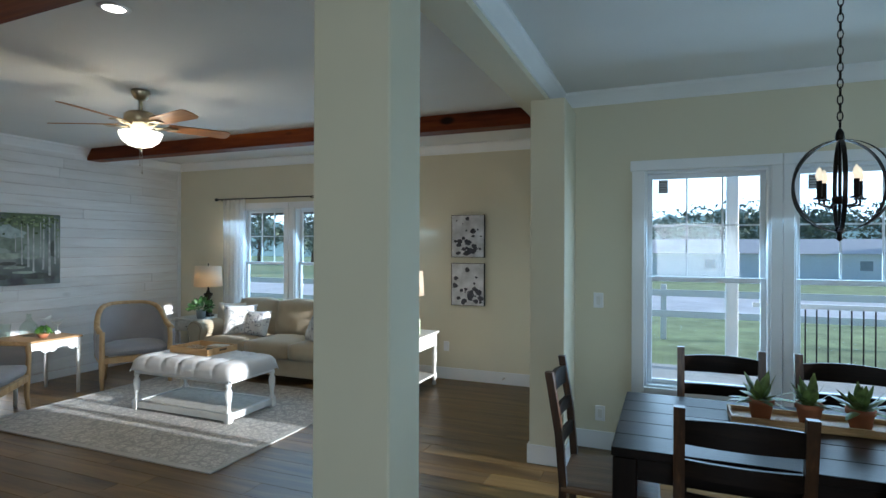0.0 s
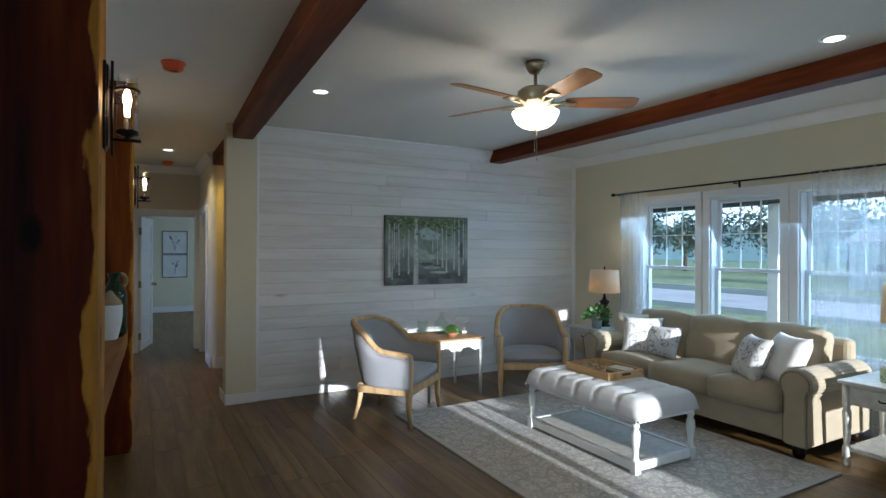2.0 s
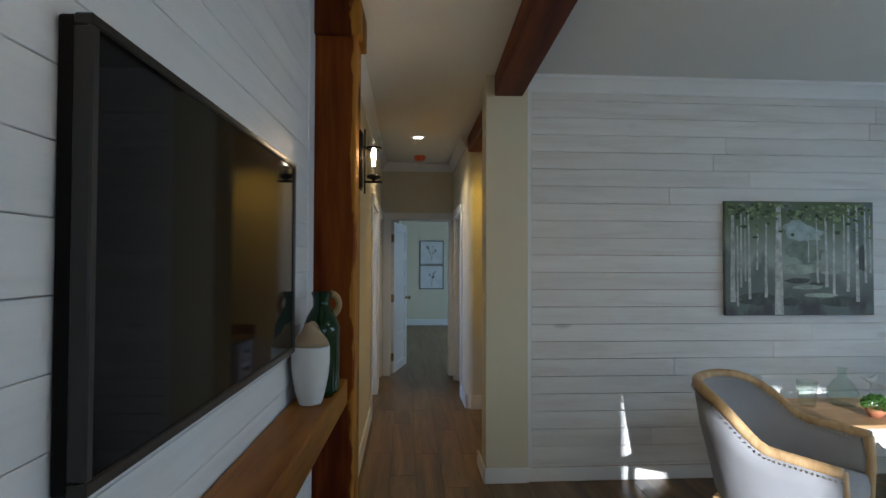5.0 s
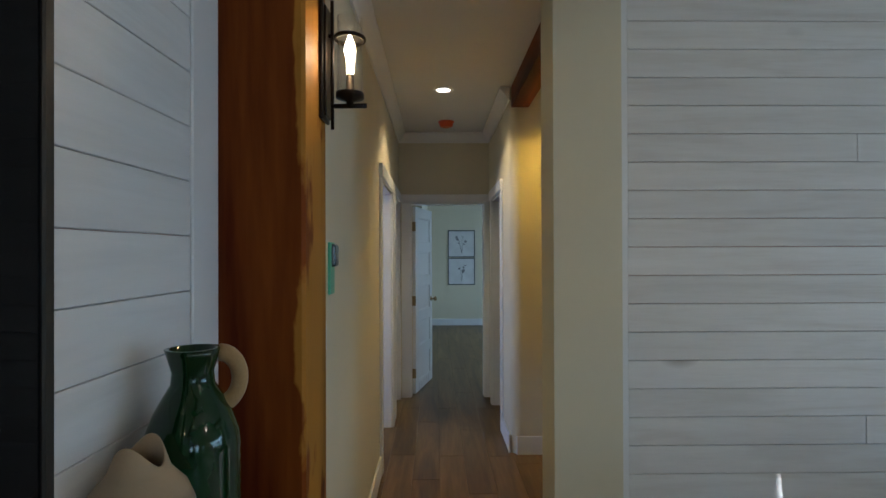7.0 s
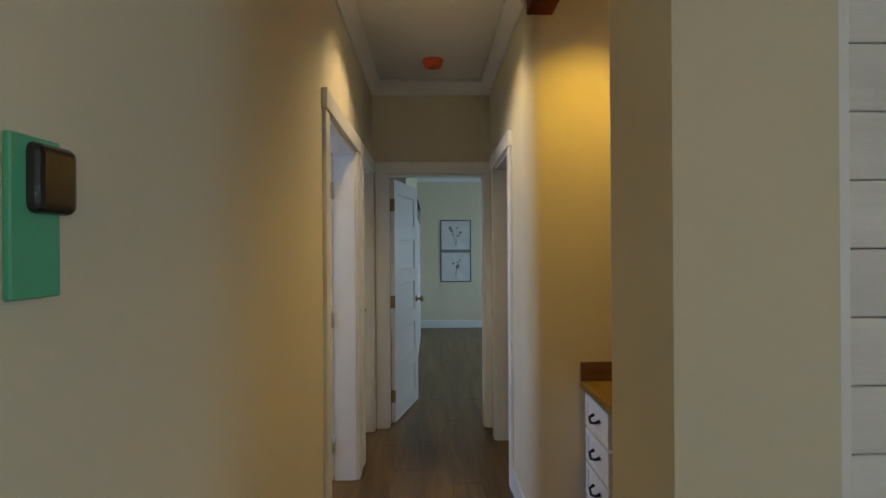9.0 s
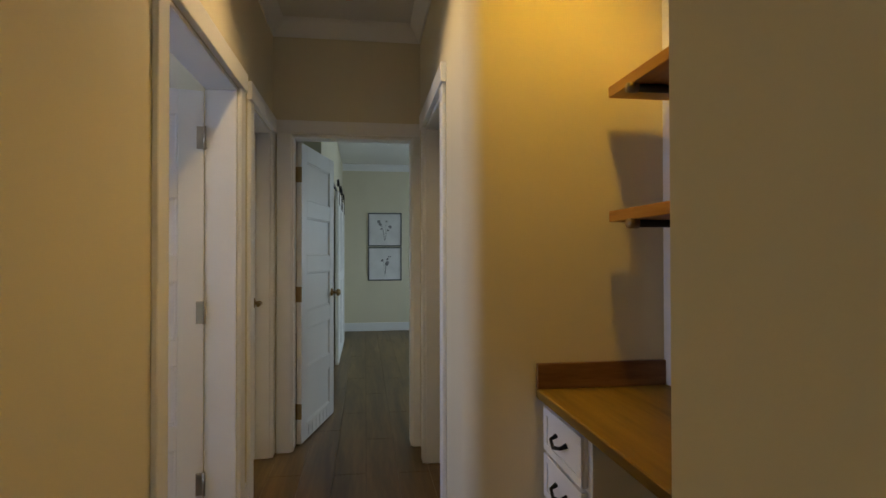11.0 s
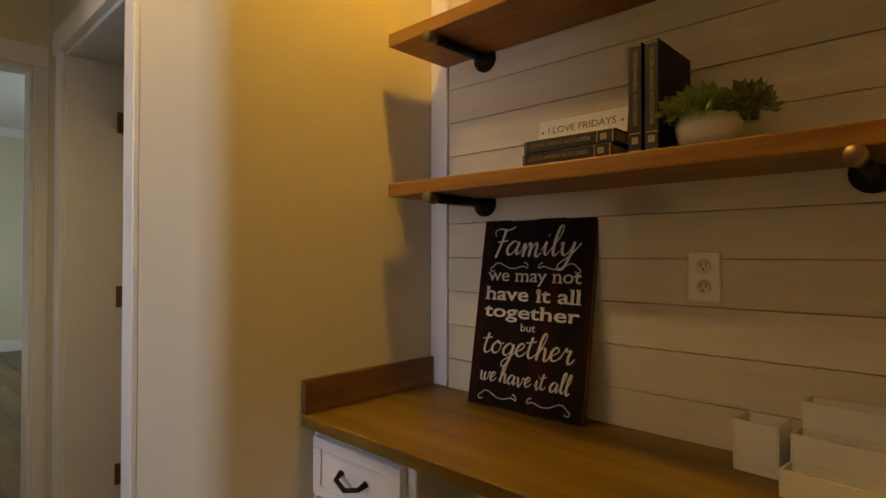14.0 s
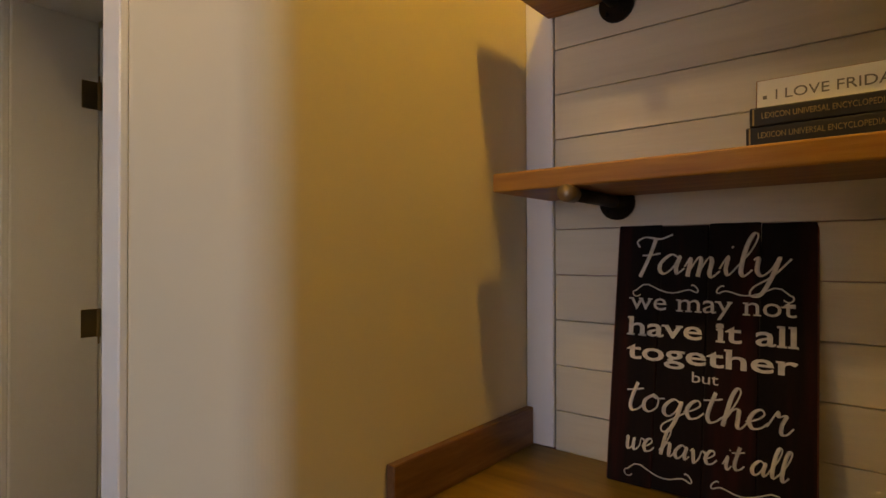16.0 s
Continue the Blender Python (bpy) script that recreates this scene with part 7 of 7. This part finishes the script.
# books and things on the lower shelf
ST = 1.392
NAVY = plain("navy_leather", (0.006, 0.006, 0.009), 0.55, var=0.2, scale=30)
GILT = plain("gilt", (0.30, 0.22, 0.1), 0.45, 0.6)
PAPER = plain("page_edges", (0.45, 0.4, 0.3), 0.9, var=0.15, scale=90)


def encyclopedia(m, label):
    """A thick bound volume: spine on local -y, lying on its back cover."""
    b = thing("book", label, "book", m, "dark bound volumes")
    bm = bmesh.new()
    bx(bm, -0.125, 0.125, -0.09, 0.09, 0, 0.003, 0.001)
    bx(bm, -0.125, 0.125, -0.09, 0.09, 0.027, 0.03, 0.001)
    bx(bm, -0.125, 0.125, -0.094, -0.089, 0, 0.03, 0.0025, 2)
    part("cover", bm, NAVY, b)
    bm = bmesh.new()
    bx(bm, -0.12, 0.12, -0.0885, 0.084, 0.0032, 0.0268)
    part("pages", bm, PAPER, b)
    for x in (-0.119, 0.08, 0.119):
        bm = bmesh.new()
        bx(bm, x - 0.0012, x + 0.0012, -0.0946, -0.0938, 0.002, 0.028)
        part("gilt_line", bm, GILT, b, "gilt line")
    bm = bmesh.new()
    bx(bm, 0.088, 0.104, -0.0946, -0.0938, 0.008, 0.022)
    part("gilt_label", bm, GILT, b, "gilt panel")
    lettering("spine_title", "LEXICON UNIVERSAL ENCYCLOPEDIA", 0.013, GILT, b, pose(-0.022, -0.0944, 0.0155, 90, 0, 0), 0.17)
    return b


BOOK = Matrix.Diagonal((0.93, 1, 1, 1))
encyclopedia(pose(-7.612, 2.25, ST, 0, 0, 0) @ BOOK, "black and gilt encyclopedia volume lying flat")
encyclopedia(pose(-7.608, 2.25, ST + 0.0302, 0, 0, 1) @ BOOK, "black and gilt encyclopedia volume on another")
encyclopedia(pose(-7.466, 2.262, ST + 0.1165, 0, 90, 0) @ BOOK, "black and gilt encyclopedia volume standing upright")
encyclopedia(pose(-7.432, 2.265, ST + 0.1165, 0, 90, 0) @ BOOK, "black and gilt encyclopedia volume standing upright")
fr = thing("desk_plaque", "small white plaque reading I LOVE FRIDAYS", "sign", pose(-7.607, 2.22, ST + 0.0606, -6, 0, 0))
bm = bmesh.new()
bx(bm, -0.118, 0.118, 0.0, 0.022, 0.0, 0.062, 0.002)
part("block", bm, MANTEL, fr, "wooden block back")
bm = bmesh.new()
bx(bm, -0.116, 0.116, -0.002, 0.0, 0.002, 0.06, 0.001)
part("face", bm, plain("plaque_white", (0.8, 0.79, 0.76), 0.6, var=0.03), fr, "white face")
lettering("lettering", "I LOVE FRIDAYS", 0.024, plain("grey_letters", (0.18, 0.17, 0.16), 0.7), fr, pose(0, -0.0026, 0.032, 90, 0, 0), 0.178)
bm = bmesh.new()
for x in (-0.104, 0.104):
    bx(bm, x - 0.003, x + 0.003, -0.0028, -0.0019, 0.027, 0.033)
part("dots", bm, bpy.data.materials["grey_letters"], fr)

pp = thing("potted_plant", "bushy green plant in white ceramic bowl on shelf", "plant", pose(-7.325, 2.232, ST))
bm = bmesh.new()
lathe(bm, [(0.0, 0), (0.04, 0.0), (0.058, 0.02), (0.064, 0.045), (0.058, 0.066), (0.052, 0.066), (0.05, 0.055), (0.0, 0.05)], 26)
part("pot", bm, plain("cream_glaze", (0.6, 0.57, 0.5), 0.25, var=0.06, scale=15), pp)
for lab, seed, mat, n, cx, cy, cz, rx, rz, size in (("pale green leaves", 41, LEAF2, 200, -0.025, -0.005, 0.070, 0.066, 0.036, 0.028), ("green leaves", 42, LEAF2, 100, 0.0, 0.01, 0.066, 0.068, 0.032, 0.026), ("olive leaves at one side", 43, plain("olive_leaf", (0.17, 0.19, 0.06), 0.55, var=0.4, scale=30), 120, 0.068, 0.0, 0.066, 0.040, 0.040, 0.026)):
    t, bm = bmesh.new(), bmesh.new()
    clump(t, n, rx, rx * 0.85, rz, size, seed, 0.0, 0.34)
    join(bm, t, Matrix.Translation((cx, cy, cz)))
    part("leaves", bm, mat, pp, lab)
bm = bmesh.new()
r = random.Random(44)
for k in range(14):
    a, ln = k * 2.4, r.uniform(0.03, 0.085)
    tube(bm, [(0.02 * math.cos(a), 0.02 * math.sin(a), 0.048), (ln * math.cos(a) * 0.7, ln * math.sin(a) * 0.6, 0.075), (ln * math.cos(a) + 0.01, ln * math.sin(a) * 0.8, 0.085)], 0.0013, 4)
part("stems", bm, LEAF, pp)

# white desk boxes
def open_box(bm, x0, x1, y0, y1, z0, z1, t=0.004):
    bx(bm, x0, x1, y0, y1, z0, z0 + t, 0.001)
    bx(bm, x0, x0 + t, y0, y1, z0 + t, z1, 0.001)
    bx(bm, x1 - t, x1, y0, y1, z0 + t, z1, 0.001)
    bx(bm, x0 + t, x1 - t, y0, y0 + t, z0 + t, z1, 0.001)
    bx(bm, x0 + t, x1 - t, y1 - t, y1, z0 + t, z1, 0.001)


ob = thing("pen_cup", "square white pen cup on the desk", "pen holder", pose(-7.25, 2.315, 0.7455, 0, 0, -4))
for nm, b in (("base", (-0.042, 0.042, -0.042, 0.042, 0, 0.004)), ("side", (-0.042, -0.038, -0.042, 0.042, 0.004, 0.102)), ("side", (0.038, 0.042, -0.042, 0.042, 0.004, 0.102)), ("side", (-0.038, 0.038, -0.042, -0.038, 0.004, 0.102)), ("side", (-0.038, 0.038, 0.038, 0.042, 0.004, 0.102))):
    bm = bmesh.new()
    bx(bm, *b, 0.001)
    part(nm, bm, CERAMIC, ob)
ob = thing("desk_organizer", "stepped white desk organizer with open compartments", "organizer", pose(-7.13, 2.29, 0.7455, 0, 0, -6))
for k in range(3):
    bm = bmesh.new()
    open_box(bm, -0.055, 0.12, -0.105 + 0.062 * k, -0.045 + 0.062 * k, 0, 0.05 + 0.05 * k)
    part("compartment", bm, CERAMIC, ob)

# ---- outside ----
bm = bmesh.new()
for k in range(24):
    a0, a1 = math.radians(20 + k * 140 / 24), math.radians(20 + (k + 1) * 140 / 24)
    q = [bm.verts.new((140 * math.cos(a), 140 * math.sin(a), z)) for a, z in ((a0, -1), (a1, -1), (a1, 90), (a0, 90))]
    bm.faces.new(q)
fixed("backdrop", bm, glow("hazy_sky", (0.70, 0.86, 1.0), 2.2 / LAMPS * 0.6), "pale hazy blue-white sky in the distance")
GRASS = plain("lawn", (0.23, 0.28, 0.12), 0.9, var=0.3, scale=1.5, bump=0.3, fine=40)
bm = bmesh.new()
bx(bm, -300, 300, -300, 400, -0.9, -0.45)
fixed("ground", bm, GRASS, "green lawn reaching to the horizon")
bm = bmesh.new()
bx(bm, -300, 300, 17.5, 28, -0.449, -0.43)
fixed("road", bm, plain("asphalt", (0.52, 0.52, 0.525), 0.85, var=0.15, scale=0.6, bump=0.2, fine=60), "pale grey asphalt road")
bm = bmesh.new()
bx(bm, -8, 3.5, YW + 0.16, 8.4, -0.3, -0.1)
bx(bm, -0.6, 3.5, YD + 0.16, YW + 0.16, -0.3, -0.1)
fixed("porch_floor", bm, plain("porch_concrete", (0.4, 0.4, 0.38), 0.8, var=0.1), "pale concrete porch floor")
bm = bmesh.new()
bx(bm, -8, -0.7, 8.0, 8.25, 2.12, 2.45)
fixed("porch_beam", bm, plain("porch_dark", (0.07, 0.065, 0.06), 0.7), "dark porch beam")
bm = bmesh.new()
bx(bm, -8, -0.7, YW + 0.2, 8.3, 2.45, 2.55)
fixed("porch_roof", bm, TRIM, "white porch soffit")
for x, top in ((-5.0, 2.12), (0.86, 3.2)):
    bm = bmesh.new()
    bx(bm, x - 0.07, x + 0.07, 8.05, 8.19, -0.1, top, 0.005)
    bx(bm, x - 0.09, x + 0.09, 8.03, 8.21, -0.1, 0.1, 0.005)
    tagged(part("porch_post", bm, TRIM), "square white porch post", "post", "porch posts")
rl = thing("porch_railing", "porch railing with black balusters and white rail", "railing", pose(0, 8.12, 0))
bm = bmesh.new()
bx(bm, 1.1, 3.4, -0.03, 0.03, 0.78, 0.84, 0.004)
bx(bm, 1.1, 3.4, -0.02, 0.02, 0.0, 0.05, 0.004)
part("rail", bm, TRIM, rl)
for k in range(18):
    bm = bmesh.new()
    tube(bm, [(1.2 + k * 0.12, 0, 0.05), (1.2 + k * 0.12, 0, 0.78)], 0.009, 6)
    part("baluster", bm, BLACK, rl)
fe = thing("ranch_fence", "white two-rail ranch fence along the lawn", "fence", pose(0, 13.0, -0.45))
for k in range(-12, 9):
    bm = bmesh.new()
    bx(bm, k * 2.4 - 0.06, k * 2.4 + 0.06, -0.06, 0.06, 0, 1.2, 0.004)
    part("post", bm, TRIM, fe)
for z in (0.5, 0.95):
    bm = bmesh.new()
    bx(bm, -30, 21, -0.09, -0.061, z, z + 0.14, 0.003)
    part("rail", bm, TRIM, fe)


def tree(x, y, h, w, seed):
    """A tapered trunk with limbs, and a crown of leaf clumps with gaps."""
    t = thing("tree", "leafy green tree beyond the road", "tree", pose(x, y, -0.45), "trees beyond the road")
    r = random.Random(seed)
    bm = bmesh.new()
    tube(bm, [(0, 0, 0), (0.1, 0, h * 0.3), (0, 0.1, h * 0.6), (0.1, 0, h * 0.85)], [0.22, 0.17, 0.1, 0.03], 7)
    ends = []
    for k in range(9):
        a = k * 2.4
        z0 = h * r.uniform(0.3, 0.7)
        e = Vector((math.cos(a) * w * r.uniform(0.4, 0.8), math.sin(a) * w * r.uniform(0.4, 0.8), z0 + h * r.uniform(0.1, 0.25)))
        tube(bm, [(0, 0, z0), tuple(e * 0.55 + Vector((0, 0, z0 * 0.45))), tuple(e)], [0.07, 0.05, 0.02], 5)
        ends.append(e)
    part("trunk", bm, plain("bark_%d" % seed, (0.1, 0.07, 0.05), 0.9, var=0.2), t)
    bm = bmesh.new()
    ends += [Vector((0, 0, h * 0.9)), Vector((0.3, 0.2, h * 0.75))]
    for k in range(24):
        ends.append(Vector((r.gauss(0, w * 0.42), r.gauss(0, w * 0.42), h * r.uniform(0.25, 0.95))))
    for e in ends:
        for _ in range(44):
            d = Vector((r.gauss(0, 1), r.gauss(0, 1), r.gauss(0, 0.7))) * w * 0.17
            c = e + d
            s = r.uniform(0.18, 0.42)
            a, b = Vector((r.uniform(-1, 1), r.uniform(-1, 1), r.uniform(-1, 1))).normalized(), Vector((r.uniform(-1, 1), r.uniform(-1, 1), r.uniform(-1, 1))).normalized()
            bm.faces.new((bm.verts.new(c), bm.verts.new(c + a * s), bm.verts.new(c + b * s)))
    part("crown", bm, TREELEAF, t)
    return t


TREELEAF = plain("tree_leaf", (0.10, 0.135, 0.095), 0.7, var=0.4, scale=0.7, bump=0)
r = random.Random(77)
# far woods closing the view; haze and daylight are put into its glowing colour
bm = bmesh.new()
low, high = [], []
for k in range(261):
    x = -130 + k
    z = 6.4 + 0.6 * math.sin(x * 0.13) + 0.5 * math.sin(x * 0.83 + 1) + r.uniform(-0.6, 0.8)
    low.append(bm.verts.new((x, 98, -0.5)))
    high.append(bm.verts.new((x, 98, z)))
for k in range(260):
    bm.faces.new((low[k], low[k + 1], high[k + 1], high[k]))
fixed("backdrop_woods", bm, glow("woods_haze_glow", (0.20, 0.31, 0.34), 0.5 / LAMPS), "glowing blue-green strip of far woods with haze in its colour")
for k in range(17):
    x = -46 + k * 4.6 + r.uniform(-2, 2)
    tree(x, 50 + r.uniform(-3, 8), r.uniform(5.6, 7.6) if x < -6 else r.uniform(4.6, 6.0), r.uniform(3.0, 4.2), 100 + k)
for x, y, w, h, lab in ((4.0, 38, 22, 1.7, "long low white building beyond the road"), (20, 36, 6, 2.2, "small white shed beyond the road"), (-13, 33, 5, 2.4, "white building beyond the road")):
    b = thing("building", lab, "building", pose(x, y, -0.45), "far white buildings")
    bm = bmesh.new()
    bx(bm, -w / 2, w / 2, 0, 4, 0, h)
    part("wall", bm, plain("siding_%d" % int(y + w), (0.82, 0.83, 0.84), 0.7, var=0.04), b)
    bm = bmesh.new()
    prism(bm, [(-0.3, h), (4.3, h), (2, h + 0.9)], w + 0.4, Matrix(((0, 0, 1, -w / 2 - 0.2), (1, 0, 0, 0), (0, 1, 0, 0), (0, 0, 0, 1))))
    part("roof", bm, plain("roof_%d" % int(y + w), (0.4, 0.41, 0.43), 0.6), b)
    for k in range(int(w / 4)):
        wx = -w / 2 + 1.2 + k * 4
        bm = bmesh.new()
        bx(bm, wx, wx + 0.6, -0.03, 0.02, 0.75, 1.3, 0.01)
        part("window", bm, plain("dark_glass_%d" % k, (0.3, 0.34, 0.37), 0.2), b, "grey window")
sg2 = thing("road_sign", "white roadside sign on two posts", "sign", pose(-9.5, 27, -0.45))
for x in (-0.6, 0.6):
    bm = bmesh.new()
    tube(bm, [(x, 0, 0), (x, 0, 3.2)], 0.06, 8)
    part("post", bm, TRIM, sg2)
bm = bmesh.new()
bx(bm, -0.9, 0.9, -0.08, 0.08, 1.7, 2.9, 0.02)
part("panel", bm, TRIM, sg2)

# ---- floor planks ----
strip("trim_floor_seam", "thin dark seam strip in the floor", [(-6.43, -1.0, 1.566, 1.572, -0.004, 0.0015)], SUBFLOOR)
PW, PL = 0.18, 1.22


def plank_mesh(length):
    bm = bmesh.new()
    bx(bm, 0.0008, length - 0.0008, 0.0008, PW - 0.0008, -0.011, 0, 0.0012)
    me = bpy.data.meshes.new("plank")
    bm.to_mesh(me)
    bm.free()
    me.materials.append(PLANK)
    return me


full = plank_mesh(PL)
rest = bmesh.new()
rng = random.Random(5)
count = 0
spots = []
for row in range(int((6.0 + 3.05) / PW) + 1):
    y = -3.05 + row * PW
    x = -15.4 - rng.random() * PL
    while x < 2.7:
        spots.append((x, y))
        x += PL
near = sorted((s for s in spots if -8.6 < s[0] < -0.5 and 0.3 < s[1] < 5.4), key=lambda s: abs(s[1] - 1.6))[:280]
chosen = set(near)
for x, y in near:
    piece("plank", full, FLOOR, Matrix.Translation((x, y, 0)))
verts, faces = [], []
for x, y in spots:
    if (x, y) in chosen:
        continue
    k = len(verts)
    end = min(x + PL, 2.7)
    for zz, inset in ((-0.011, 0.0008), (-0.001, 0.0008), (0.0, 0.002)):
        verts += [(x + inset, y + inset, zz), (end - inset, y + inset, zz), (end - inset, y + PW - inset, zz), (x + inset, y + PW - inset, zz)]
    for a in (0, 4):
        faces += [(k + a + j, k + a + (j + 1) % 4, k + a + 4 + (j + 1) % 4, k + a + 4 + j) for j in range(4)]
    faces.append((k + 8, k + 9, k + 10, k + 11))
me = bpy.data.meshes.new("floor_planks")
me.from_pydata(verts, [], faces)
me.materials.append(wood("floor_plank_far", (0.058, 0.031, 0.009), (0.125, 0.073, 0.023), (0.21, 0.132, 0.046), "x", 0.36, 6, bump=0.12))
ob = new("floor_planks", me)
ob.parent = FLOOR
tagged(ob, "brown wood-look floor planks", kind="stuff")
